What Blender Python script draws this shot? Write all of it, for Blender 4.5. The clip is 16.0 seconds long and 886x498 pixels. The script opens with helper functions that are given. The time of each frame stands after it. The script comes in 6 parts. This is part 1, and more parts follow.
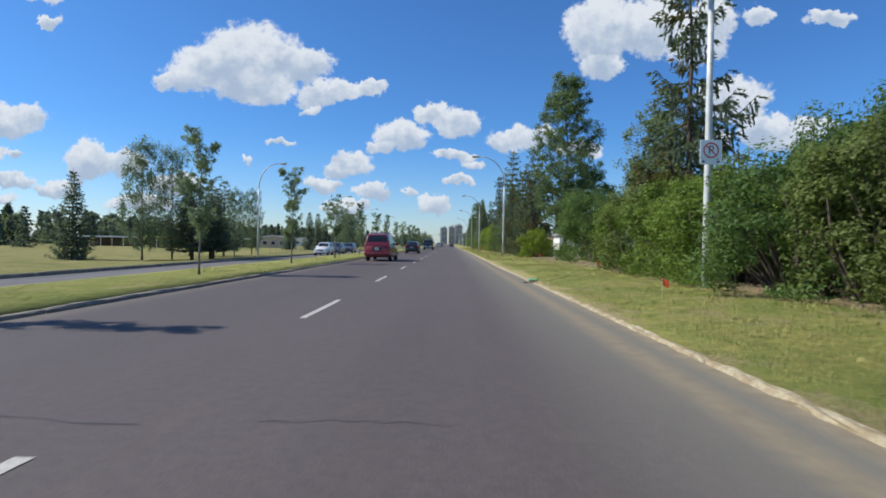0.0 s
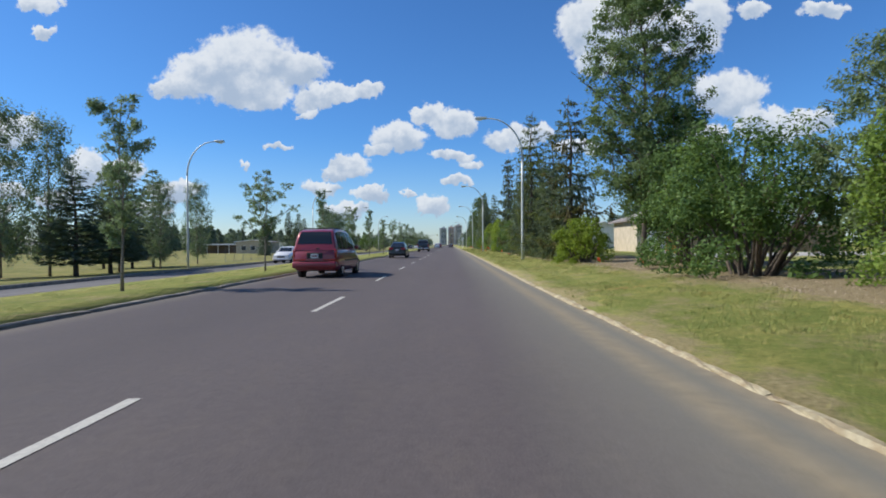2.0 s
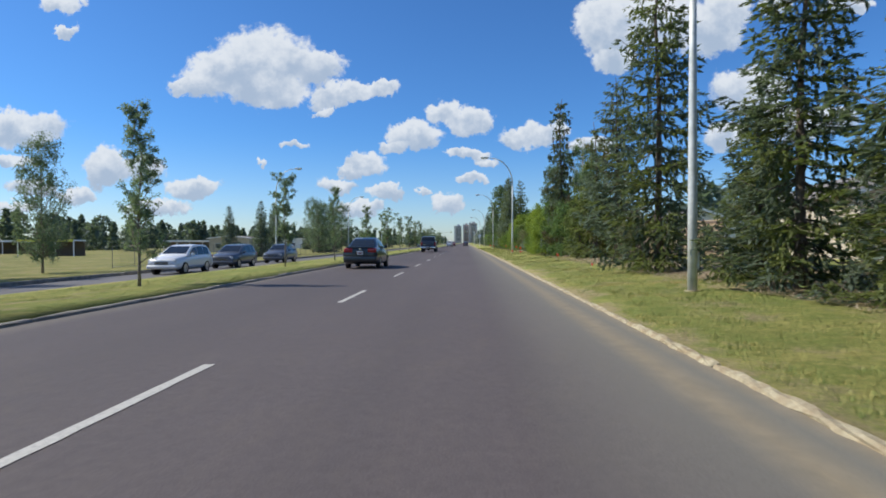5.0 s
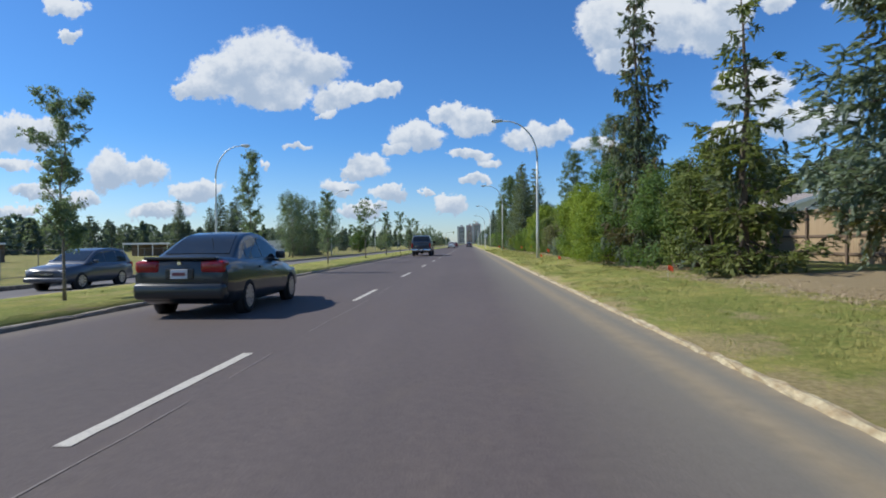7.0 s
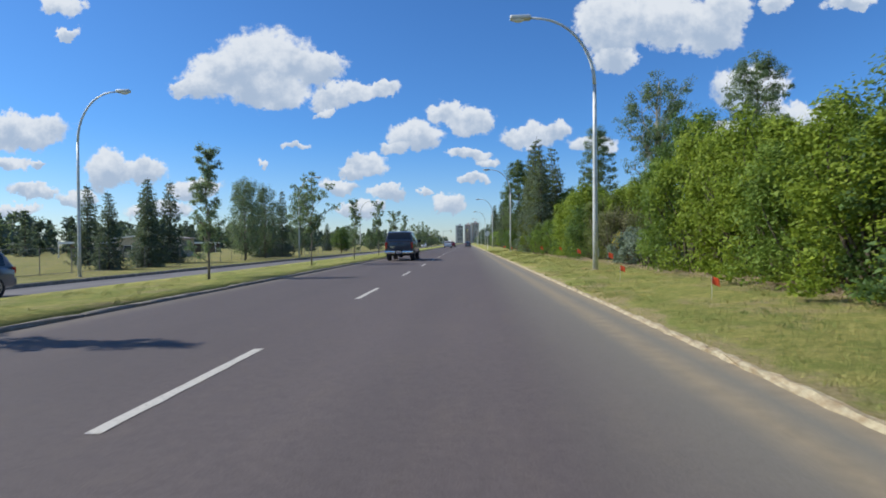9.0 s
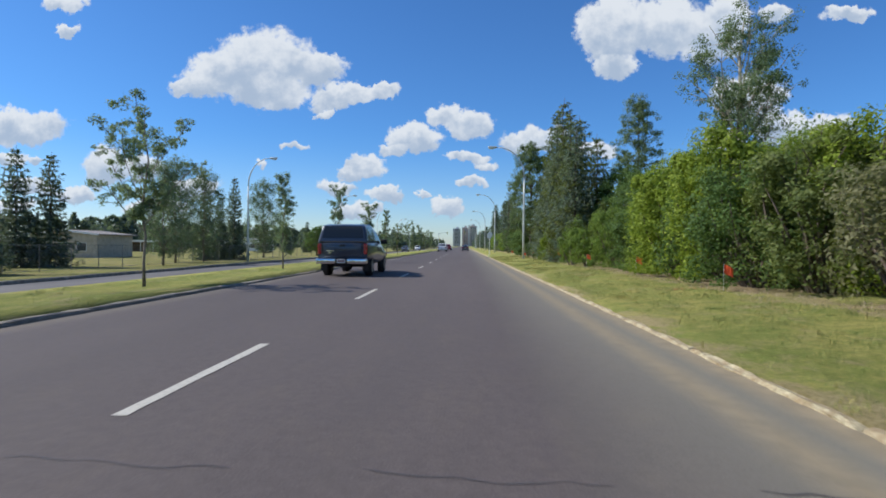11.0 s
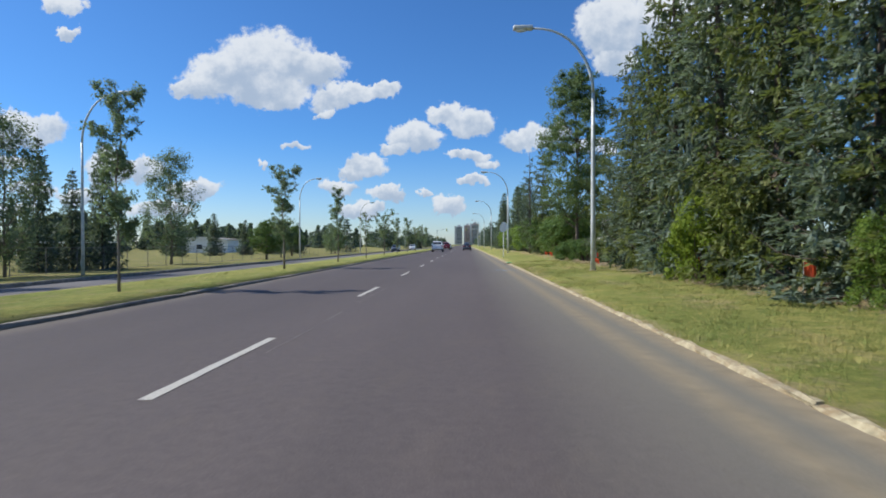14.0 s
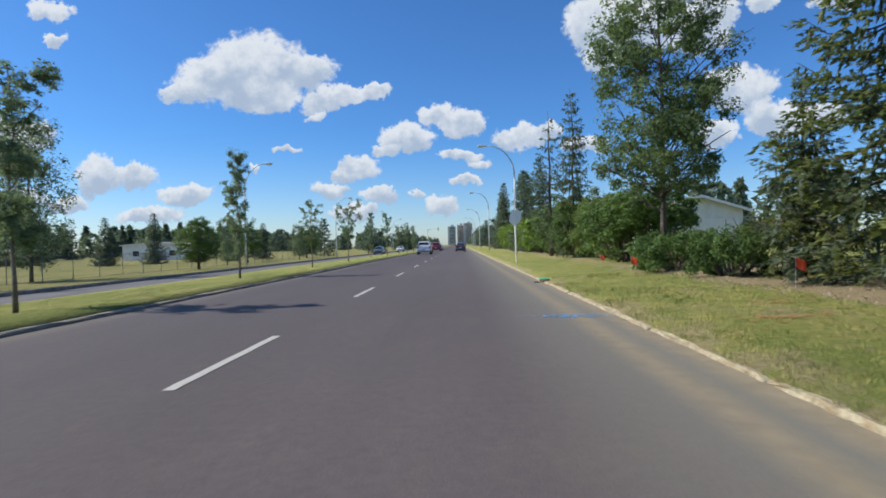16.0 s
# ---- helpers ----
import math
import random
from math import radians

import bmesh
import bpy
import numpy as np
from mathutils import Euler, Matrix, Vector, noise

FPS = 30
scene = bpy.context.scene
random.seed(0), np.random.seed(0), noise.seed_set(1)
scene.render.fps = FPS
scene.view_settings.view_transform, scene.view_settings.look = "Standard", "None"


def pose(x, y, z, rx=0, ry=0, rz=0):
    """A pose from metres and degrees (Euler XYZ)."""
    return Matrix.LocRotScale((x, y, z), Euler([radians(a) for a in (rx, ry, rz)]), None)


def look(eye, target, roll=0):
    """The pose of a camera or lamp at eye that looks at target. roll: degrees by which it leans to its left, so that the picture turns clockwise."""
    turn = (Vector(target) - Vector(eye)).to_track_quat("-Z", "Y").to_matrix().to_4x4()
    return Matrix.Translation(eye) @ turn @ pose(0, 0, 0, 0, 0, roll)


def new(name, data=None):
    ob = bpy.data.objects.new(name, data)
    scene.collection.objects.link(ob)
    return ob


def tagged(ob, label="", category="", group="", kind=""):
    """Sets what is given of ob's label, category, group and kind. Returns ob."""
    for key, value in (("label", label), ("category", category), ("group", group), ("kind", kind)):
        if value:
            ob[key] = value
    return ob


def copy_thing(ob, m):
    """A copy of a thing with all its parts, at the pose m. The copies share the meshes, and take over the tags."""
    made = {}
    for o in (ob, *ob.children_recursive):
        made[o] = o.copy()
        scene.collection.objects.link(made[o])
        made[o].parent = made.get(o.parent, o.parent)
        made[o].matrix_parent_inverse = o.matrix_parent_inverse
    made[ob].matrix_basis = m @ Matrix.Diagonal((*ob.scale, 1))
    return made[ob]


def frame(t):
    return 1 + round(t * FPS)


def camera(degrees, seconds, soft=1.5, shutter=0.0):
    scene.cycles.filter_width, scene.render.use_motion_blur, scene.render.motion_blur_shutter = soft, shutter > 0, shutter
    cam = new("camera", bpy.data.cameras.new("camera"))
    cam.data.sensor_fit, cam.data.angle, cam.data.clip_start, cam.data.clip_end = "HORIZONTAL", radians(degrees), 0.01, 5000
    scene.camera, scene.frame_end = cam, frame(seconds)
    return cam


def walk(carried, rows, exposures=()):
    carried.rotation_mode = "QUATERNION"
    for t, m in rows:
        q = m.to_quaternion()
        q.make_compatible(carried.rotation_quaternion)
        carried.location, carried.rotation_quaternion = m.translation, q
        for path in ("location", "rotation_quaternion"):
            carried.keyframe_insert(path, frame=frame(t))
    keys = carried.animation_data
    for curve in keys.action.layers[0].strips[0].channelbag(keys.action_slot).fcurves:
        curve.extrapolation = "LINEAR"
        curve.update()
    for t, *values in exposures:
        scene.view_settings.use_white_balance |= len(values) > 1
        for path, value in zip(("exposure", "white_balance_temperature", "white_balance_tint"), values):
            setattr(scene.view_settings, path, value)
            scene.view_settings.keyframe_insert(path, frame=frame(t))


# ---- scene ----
cam = camera(75.0, 16.0, 1.8, 0.12)
PATH = [
    (0.0, pose(-0.104, -0.149, 1.22, 89.489, -0.931, 0.770)),
    (0.5, pose(-0.085, 4.150, 1.22, 89.588, -0.346, 1.099)),
    (1.0, pose(-0.044, 8.175, 1.22, 89.502, -0.023, 1.626)),
    (1.5, pose(0.017, 12.311, 1.22, 89.521, 1.380, 1.095)),
    (2.0, pose(0.099, 16.411, 1.22, 89.558, 0.444, 0.748)),
    (2.5, pose(0.131, 20.642, 1.22, 89.280, -0.054, 1.188)),
    (3.0, pose(0.123, 24.908, 1.22, 89.557, -0.358, 1.621)),
    (3.5, pose(0.109, 29.432, 1.22, 89.467, 0.220, 2.132)),
    (6.0, pose(0.146, 50.798, 1.22, 89.366, 0.127, 2.280)),
    (6.5, pose(0.123, 55.200, 1.22, 89.421, 0.622, 2.334)),
    (7.0, pose(0.053, 59.599, 1.22, 89.471, 0.499, 2.549)),
    (7.5, pose(-0.006, 64.187, 1.22, 89.555, 0.932, 2.279)),
    (8.0, pose(-0.042, 68.703, 1.22, 89.376, 0.560, 2.643)),
    (10.5, pose(0.052, 90.474, 1.22, 89.603, 0.080, 1.740)),
    (11.0, pose(-0.015, 95.026, 1.22, 89.687, -0.504, 2.117)),
    (11.5, pose(-0.003, 99.421, 1.22, 89.544, -0.181, 2.436)),
    (12.0, pose(0.043, 103.866, 1.22, 89.523, 1.898, 1.891)),
    (12.5, pose(0.108, 108.108, 1.22, 89.329, 0.050, 1.426)),
    (13.0, pose(0.062, 112.608, 1.22, 89.576, -0.435, 2.021)),
    (13.5, pose(0.085, 117.001, 1.22, 89.505, -0.060, 2.209)),
    (14.0, pose(0.088, 121.580, 1.22, 89.531, 0.121, 2.321)),
    (14.5, pose(0.065, 125.721, 1.22, 89.686, 0.376, 2.365)),
    (15.0, pose(0.056, 130.252, 1.22, 89.729, 0.745, 2.426)),
    (15.5, pose(0.112, 134.460, 1.22, 89.570, 1.066, 2.344)),
    (16.0, pose(0.132, 139.063, 1.22, 89.571, 1.251, 1.698)),
]
walk(cam, PATH, ((0.0, 0.3), (16.0, 0.3)))

# ---- world and sun ----
SUN_FROM = Vector((-0.72, 0.03, 0.65)).normalized()
sun = new("sun", bpy.data.lights.new("sun", "SUN"))
sun.data.energy, sun.data.angle, sun.data.color = 4.4, radians(0.5), (1.0, 0.95, 0.86)
sun.matrix_world = look((-60, 0, 60), Vector((-60, 0, 60)) - SUN_FROM)

world = bpy.data.worlds.new("sky")
scene.world = world
world.use_nodes = True
WT = world.node_tree
WT.nodes.clear()


def wlink(a, b):
    WT.links.new(a, b)


def wmath(op, a, b=None, clamp=False):
    n = WT.nodes.new("ShaderNodeMath")
    n.operation, n.use_clamp = op, clamp
    for i, v in enumerate((a, b)):
        if v is None:
            continue
        if isinstance(v, (int, float)):
            n.inputs[i].default_value = v
        else:
            WT.links.new(v, n.inputs[i])
    return n.outputs[0]


sky = WT.nodes.new("ShaderNodeTexSky")
sky.sky_type = "NISHITA"
sky.sun_disc = False
sky.sun_elevation = math.asin(SUN_FROM.z)
sky.sun_rotation = math.atan2(SUN_FROM.x, SUN_FROM.y)
sky.altitude, sky.air_density, sky.dust_density, sky.ozone_density = 650, 1.0, 0.6, 2.2
geo = WT.nodes.new("ShaderNodeTexCoord")
sep = WT.nodes.new("ShaderNodeSeparateXYZ")
wlink(geo.outputs["Generated"], sep.inputs[0])
ahead = wmath("MAXIMUM", sep.outputs[1], 0.02)
flat = WT.nodes.new("ShaderNodeCombineXYZ")
wlink(wmath("DIVIDE", sep.outputs[0], ahead), flat.inputs[0])
wlink(wmath("DIVIDE", sep.outputs[2], ahead), flat.inputs[1])


def wnoise(scale, detail, rough, src):
    n = WT.nodes.new("ShaderNodeTexNoise")
    n.inputs["Scale"].default_value, n.inputs["Detail"].default_value = scale, detail
    n.inputs["Roughness"].default_value = rough
    wlink(src, n.inputs["Vector"])
    return n


billow = wnoise(16, 6, 0.62, flat.outputs[0])
off = WT.nodes.new("ShaderNodeVectorMath")
off.operation = "SUBTRACT"
off.inputs[1].default_value = (0.5, 0.5, 0.5)
wlink(billow.outputs["Color"], off.inputs[0])
bend = WT.nodes.new("ShaderNodeVectorMath")
bend.operation = "MULTIPLY_ADD"
bend.inputs[1].default_value = (0.052, 0.05, 0)
wlink(off.outputs[0], bend.inputs[0])
wlink(flat.outputs[0], bend.inputs[2])
curl = wnoise(48, 5, 0.65, flat.outputs[0])
curl_off = WT.nodes.new("ShaderNodeVectorMath")
curl_off.operation = "SUBTRACT"
curl_off.inputs[1].default_value = (0.5, 0.5, 0.5)
wlink(curl.outputs["Color"], curl_off.inputs[0])
bend2 = WT.nodes.new("ShaderNodeVectorMath")
bend2.operation = "MULTIPLY_ADD"
bend2.inputs[1].default_value = (0.034, 0.032, 0)
wlink(curl_off.outputs[0], bend2.inputs[0])
wlink(bend.outputs[0], bend2.inputs[2])
cloud_sum, low_sum, weight_sum = None, None, None


def puff(u, v, ru, rv):
    """One billow of a cloud, at a direction over the road ahead: aside, up, and its half sizes."""
    global cloud_sum, low_sum, weight_sum
    a = WT.nodes.new("ShaderNodeVectorMath")
    a.operation = "SUBTRACT"
    a.inputs[1].default_value = (u, v, 0)
    wlink(bend2.outputs[0], a.inputs[0])
    b = WT.nodes.new("ShaderNodeVectorMath")
    b.operation = "MULTIPLY"
    b.inputs[1].default_value = (1 / (ru * 1.12), 1 / (rv * 1.15), 0)
    wlink(a.outputs[0], b.inputs[0])
    c = WT.nodes.new("ShaderNodeVectorMath")
    c.operation = "DOT_PRODUCT"
    wlink(b.outputs[0], c.inputs[0])
    wlink(b.outputs[0], c.inputs[1])
    d = wmath("SUBTRACT", 1.0, c.outputs["Value"])
    cloud_sum = d if cloud_sum is None else wmath("MAXIMUM", cloud_sum, d)
    y = WT.nodes.new("ShaderNodeSeparateXYZ")
    wlink(b.outputs[0], y.inputs[0])
    w = wmath("ADD", wmath("MAXIMUM", d, 0.0), 0.0001)
    wy = wmath("MULTIPLY", w, y.outputs[1])
    low_sum = wy if low_sum is None else wmath("ADD", low_sum, wy)
    weight_sum = w if weight_sum is None else wmath("ADD", weight_sum, w)


for group in (
    [(-.353, .313, .095, .061), (-.424, .298, .076, .038), (-.278, .305, .07, .03), (-.475, .279, .041, .018), (-.344, .267, .07, .028)],
    [(-.234, .259, .035, .022), (-.194, .266, .035, .018), (-.149, .269, .037, .014), (-.244, .232, .016, .008)],
    [(-.091, .188, .049, .025), (-.037, .226, .031, .019), (.007, .208, .039, .021), (-.121, .169, .03, .012)],
    [(-.175, .138, .038, .024), (-.2, .126, .025, .012), (-.225, .102, .038, .012), (-.136, .086, .03, .014), (-.033, .068, .031, .018)],
    [(.002, .152, .037, .01), (.036, .139, .023, .008), (.011, .112, .027, .007), (.114, .183, .056, .019), (.157, .194, .024, .014)],
    [(-.299, .177, .028, .006), (-.358, .139, .005, .01), (-.077, .085, .012, .006), (-.186, .062, .04, .014), (.214, .168, .038, .017)],
    [(.249, .37, .062, .053), (.339, .377, .075, .048), (.414, .361, .056, .043), (.253, .312, .038, .019), (.443, .389, .042, .043)],
    [(.479, .255, .065, .043), (.544, .201, .056, .029), (.442, .179, .033, .024), (.609, .205, .055, .021), (.517, .401, .028, .017)],
    [(-.806, .205, .099, .032), (-.817, .15, .042, .012), (-.765, .149, .016, .006), (-.641, .137, .036, .04), (-.579, .131, .056, .022)],
    [(-.776, .099, .047, .014), (-.477, .095, .051, .02), (-.693, .088, .041, .014), (-.549, .061, .061, .014), (-.808, .064, .052, .01)],
    [(-.714, .427, .041, .022), (-.709, .375, .025, .012), (.646, .398, .046, .013)],
):
    for g in group:
        puff(*g)

# the clouds of the rest of the sky, behind and above
rest = wnoise(2.6, 7, 0.6, geo.outputs["Generated"])
rest_mask = wmath("MULTIPLY", wmath("SUBTRACT", rest.outputs["Fac"], 0.56), 5.0)
behind = wmath("MULTIPLY", wmath("SUBTRACT", 0.25, sep.outputs[1]), 4.0, True)
high = wmath("MULTIPLY", wmath("SUBTRACT", sep.outputs[2], 0.5), 6.0, True)
elsewhere = wmath("MAXIMUM", behind, high)
rest_cloud = wmath("SUBTRACT", wmath("MULTIPLY", wmath("ADD", rest_mask, 1.0), elsewhere), 1.0)
cloud_all = wmath("MAXIMUM", wmath("MAXIMUM", cloud_sum, -1.0), rest_cloud)
fine = wnoise(60, 5, 0.6, flat.outputs[0])
ragged = wmath("ADD", cloud_all, wmath("MULTIPLY", wmath("SUBTRACT", fine.outputs["Fac"], 0.5), 0.9))
cover = WT.nodes.new("ShaderNodeMapRange")
cover.interpolation_type = "SMOOTHSTEP"
cover.inputs["From Min"].default_value, cover.inputs["From Max"].default_value = -0.02, 0.42
wlink(ragged, cover.inputs["Value"])
up = wmath("MULTIPLY", wmath("ADD", sep.outputs[2], 0.01), 60.0, True)
cover_out = wmath("MULTIPLY", wmath("MULTIPLY", cover.outputs[0], up), 0.97)
thick = WT.nodes.new("ShaderNodeMapRange")
thick.interpolation_type = "SMOOTHSTEP"
thick.inputs["From Min"].default_value, thick.inputs["From Max"].default_value = -0.35, 0.85
shade_noise = wnoise(22, 5, 0.6, flat.outputs[0])
height = wmath("DIVIDE", low_sum, weight_sum)
body = wmath("ADD", wmath("MULTIPLY", height, -0.75), wmath("MULTIPLY", wmath("MAXIMUM", cloud_sum, 0.0), 0.35))
wlink(wmath("ADD", body, wmath("MULTIPLY", wmath("SUBTRACT", shade_noise.outputs["Fac"], 0.5), 2.4)), thick.inputs["Value"])
cloud_col = WT.nodes.new("ShaderNodeMix")
cloud_col.data_type = "RGBA"
cloud_col.inputs["A"].default_value = (0.61, 0.65, 0.70, 1)
cloud_col.inputs["B"].default_value = (0.33, 0.41, 0.53, 1)
wlink(thick.outputs[0], cloud_col.inputs["Factor"])
tint = WT.nodes.new("ShaderNodeMix")
tint.data_type, tint.blend_type = "RGBA", "MULTIPLY"
tint.inputs["Factor"].default_value = 1.0
SKY_STRENGTH = 0.089
haze = WT.nodes.new("ShaderNodeMapRange")
haze.interpolation_type = "SMOOTHSTEP"
haze.inputs["From Min"].default_value, haze.inputs["From Max"].default_value = -0.04, 0.20
wlink(sep.outputs[2], haze.inputs["Value"])
air = WT.nodes.new("ShaderNodeMix")
air.data_type = "RGBA"
air.inputs["A"].default_value = (0.93 * SKY_STRENGTH, 1.06 * SKY_STRENGTH, 1.27 * SKY_STRENGTH, 1)
air.inputs["B"].default_value = (0.455 * SKY_STRENGTH, 0.87 * SKY_STRENGTH, 1.34 * SKY_STRENGTH, 1)
wlink(haze.outputs[0], air.inputs["Factor"])
wlink(air.outputs["Result"], tint.inputs["B"])
wlink(sky.outputs[0], tint.inputs["A"])
both = WT.nodes.new("ShaderNodeMix")
both.data_type = "RGBA"
wlink(cover_out, both.inputs["Factor"])
wlink(tint.outputs["Result"], both.inputs["A"])
wlink(cloud_col.outputs["Result"], both.inputs["B"])
bg = WT.nodes.new("ShaderNodeBackground")
wlink(both.outputs["Result"], bg.inputs["Color"])
wout = WT.nodes.new("ShaderNodeOutputWorld")
wlink(bg.outputs[0], wout.inputs["Surface"])


# ---- materials ----
class Mat:
    """A small builder round one node material."""

    def __init__(self, name, rough=0.8, metal=0.0, spec=0.5):
        self.m = bpy.data.materials.new(name)
        self.m.use_nodes = True
        self.t = self.m.node_tree
        self.b = self.t.nodes["Principled BSDF"]
        self.b.inputs["Roughness"].default_value = rough
        self.b.inputs["Metallic"].default_value = metal
        self.b.inputs["Specular IOR Level"].default_value = spec
        self.co = None

    def coord(self):
        if self.co is None:
            self.co = self.t.nodes.new("ShaderNodeTexCoord").outputs["Object"]
        return self.co

    def noise(self, scale, detail=4, rough=0.6, stretch=None):
        n = self.t.nodes.new("ShaderNodeTexNoise")
        n.inputs["Scale"].default_value, n.inputs["Detail"].default_value = scale, detail
        n.inputs["Roughness"].default_value = rough
        src = self.coord()
        if stretch:
            mp = self.t.nodes.new("ShaderNodeMapping")
            mp.inputs["Scale"].default_value = stretch
            self.t.links.new(src, mp.inputs["Vector"])
            src = mp.outputs[0]
        self.t.links.new(src, n.inputs["Vector"])
        return n.outputs["Fac"]

    def ramp(self, fac, a, b, lo=0.35, hi=0.65):
        r = self.t.nodes.new("ShaderNodeValToRGB")
        r.color_ramp.elements[0].position, r.color_ramp.elements[1].position = lo, hi
        r.color_ramp.elements[0].color, r.color_ramp.elements[1].color = (*a, 1), (*b, 1)
        self.t.links.new(fac, r.inputs[0])
        return r.outputs[0]

    def mix(self, fac, a, b, blend="MIX"):
        n = self.t.nodes.new("ShaderNodeMix")
        n.data_type, n.blend_type = "RGBA", blend
        for key, v in (("Factor", fac), ("A", a), ("B", b)):
            if isinstance(v, (int, float)):
                n.inputs[key].default_value = v
            elif isinstance(v, tuple):
                n.inputs[key].default_value = (*v, 1)
            else:
                self.t.links.new(v, n.inputs[key])
        return n.outputs["Result"]

    def math(self, op, a, b, clamp=False):
        n = self.t.nodes.new("ShaderNodeMath")
        n.operation, n.use_clamp = op, clamp
        for i, v in enumerate((a, b)):
            if isinstance(v, (int, float)):
                n.inputs[i].default_value = v
            else:
                self.t.links.new(v, n.inputs[i])
        return n.outputs[0]

    def axis(self, i):
        s = self.t.nodes.new("ShaderNodeSeparateXYZ")
        self.t.links.new(self.coord(), s.inputs[0])
        return s.outputs[i]

    def colour(self, c):
        if isinstance(c, tuple):
            self.b.inputs["Base Color"].default_value = (*c, 1)
        else:
            self.t.links.new(c, self.b.inputs["Base Color"])
        return self

    def bump(self, fac, strength=0.3, dist=0.02):
        n = self.t.nodes.new("ShaderNodeBump")
        n.inputs["Strength"].default_value, n.inputs["Distance"].default_value = strength, dist
        self.t.links.new(fac, n.inputs["Height"])
        self.t.links.new(n.outputs[0], self.b.inputs["Normal"])
        return self

    def island(self):
        return self.t.nodes.new("ShaderNodeNewGeometry").outputs["Random Per Island"]

    def each(self):
        return self.t.nodes.new("ShaderNodeObjectInfo").outputs["Random"]


def mat_plain(name, c, rough=0.7, metal=0.0, vary=0.12, scale=6.0, spec=0.5):
    k = Mat(name, rough, metal, spec)
    dark = tuple(v * (1 - vary) for v in c)
    light = tuple(min(1, v * (1 + vary)) for v in c)
    return k.colour(k.ramp(k.noise(scale, 5), dark, light)).m


def mat_leaf(name, dark, mid, light, clump=0.9):
    k = Mat(name, 0.6, 0, 0.25)
    r = k.t.nodes.new("ShaderNodeValToRGB")
    r.color_ramp.elements[0].color, r.color_ramp.elements[1].color = (*dark, 1), (*light, 1)
    r.color_ramp.elements[0].position, r.color_ramp.elements[1].position = 0.05, 0.95
    e = r.color_ramp.elements.new(0.5)
    e.color = (*mid, 1)
    fac = k.math("ADD", k.math("MULTIPLY", k.island(), 0.55), k.math("MULTIPLY", k.noise(clump, 3), 0.9))
    k.t.links.new(k.math("SUBTRACT", fac, 0.22), r.inputs[0])
    k.colour(r.outputs[0])
    tr = k.t.nodes.new("ShaderNodeBsdfTranslucent")
    warm = k.mix(0.35, r.outputs[0], (0.26, 0.36, 0.05))
    k.t.links.new(warm, tr.inputs["Color"])
    mx = k.t.nodes.new("ShaderNodeMixShader")
    mx.inputs[0].default_value = 0.4
    out = k.t.nodes["Material Output"]
    k.t.links.new(k.b.outputs[0], mx.inputs[1])
    k.t.links.new(tr.outputs[0], mx.inputs[2])
    k.t.links.new(mx.outputs[0], out.inputs["Surface"])
    return k.m


def mat_asphalt():
    k = Mat("asphalt", 0.82, 0, 0.4)
    grit = k.noise(70, 5, 0.85)
    patch = k.noise(0.25, 5, 0.6, (1, 0.22, 1))
    base = k.ramp(patch, (0.071, 0.0570, 0.0565), (0.104, 0.085, 0.083), 0.3, 0.7)
    base = k.mix(k.math("MULTIPLY", grit, 0.7), base, k.ramp(grit, (0.032, 0.026, 0.0255), (0.245, 0.208, 0.192), 0.38, 0.68))
    mottle = k.noise(9, 6, 0.75)
    base = k.mix(0.5, base, k.mix(1.0, base, k.ramp(mottle, (0.55, 0.55, 0.56), (1.25, 1.22, 1.2), 0.3, 0.7), "MULTIPLY"))
    # wheel tracks, smoother and a little darker, run along the lanes
    x = k.axis(0)
    for c in (-5.4, -3.95, -0.7, 0.75):
        w = k.math("SUBTRACT", 1.0, k.math("MULTIPLY", k.math("ABSOLUTE", k.math("SUBTRACT", x, c), 0), 2.2), True)
        base = k.mix(k.math("MULTIPLY", w, 0.16), base, (0.058, 0.050, 0.050))
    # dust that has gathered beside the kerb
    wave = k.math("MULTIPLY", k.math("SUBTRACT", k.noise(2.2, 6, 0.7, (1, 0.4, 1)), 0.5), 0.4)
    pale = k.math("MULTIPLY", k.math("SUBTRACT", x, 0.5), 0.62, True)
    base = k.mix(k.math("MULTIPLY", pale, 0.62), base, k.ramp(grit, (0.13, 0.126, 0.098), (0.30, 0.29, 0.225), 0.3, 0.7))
    band = k.math("SUBTRACT", 1.0, k.math("MULTIPLY", k.math("ABSOLUTE", k.math("SUBTRACT", x, 2.02), 0), 3.4), True)
    foot = k.math("MULTIPLY", k.math("SUBTRACT", x, 2.3), 4.0, True)
    d = k.math("ADD", k.math("ADD", k.math("MULTIPLY", band, 0.8), k.math("MULTIPLY", foot, 0.9)), wave, True)
    base = k.mix(k.math("MULTIPLY", d, 0.62), base, k.ramp(k.noise(4, 6), (0.25, 0.19, 0.105), (0.37, 0.285, 0.165)))
    # lens falloff put into the colour: the inner lane darker than the kerb lane
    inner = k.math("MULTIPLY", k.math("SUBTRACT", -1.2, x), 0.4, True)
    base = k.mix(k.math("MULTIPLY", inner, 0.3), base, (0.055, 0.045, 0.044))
    d2 = k.math("ADD", k.math("MULTIPLY", k.math("SUBTRACT", -6.0, x), 2.5), k.math("MULTIPLY", k.math("SUBTRACT", k.noise(1.3, 5), 0.5), 0.8), True)
    base = k.mix(k.math("MULTIPLY", d2, 0.35), base, (0.22, 0.19, 0.14))
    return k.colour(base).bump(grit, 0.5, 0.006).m


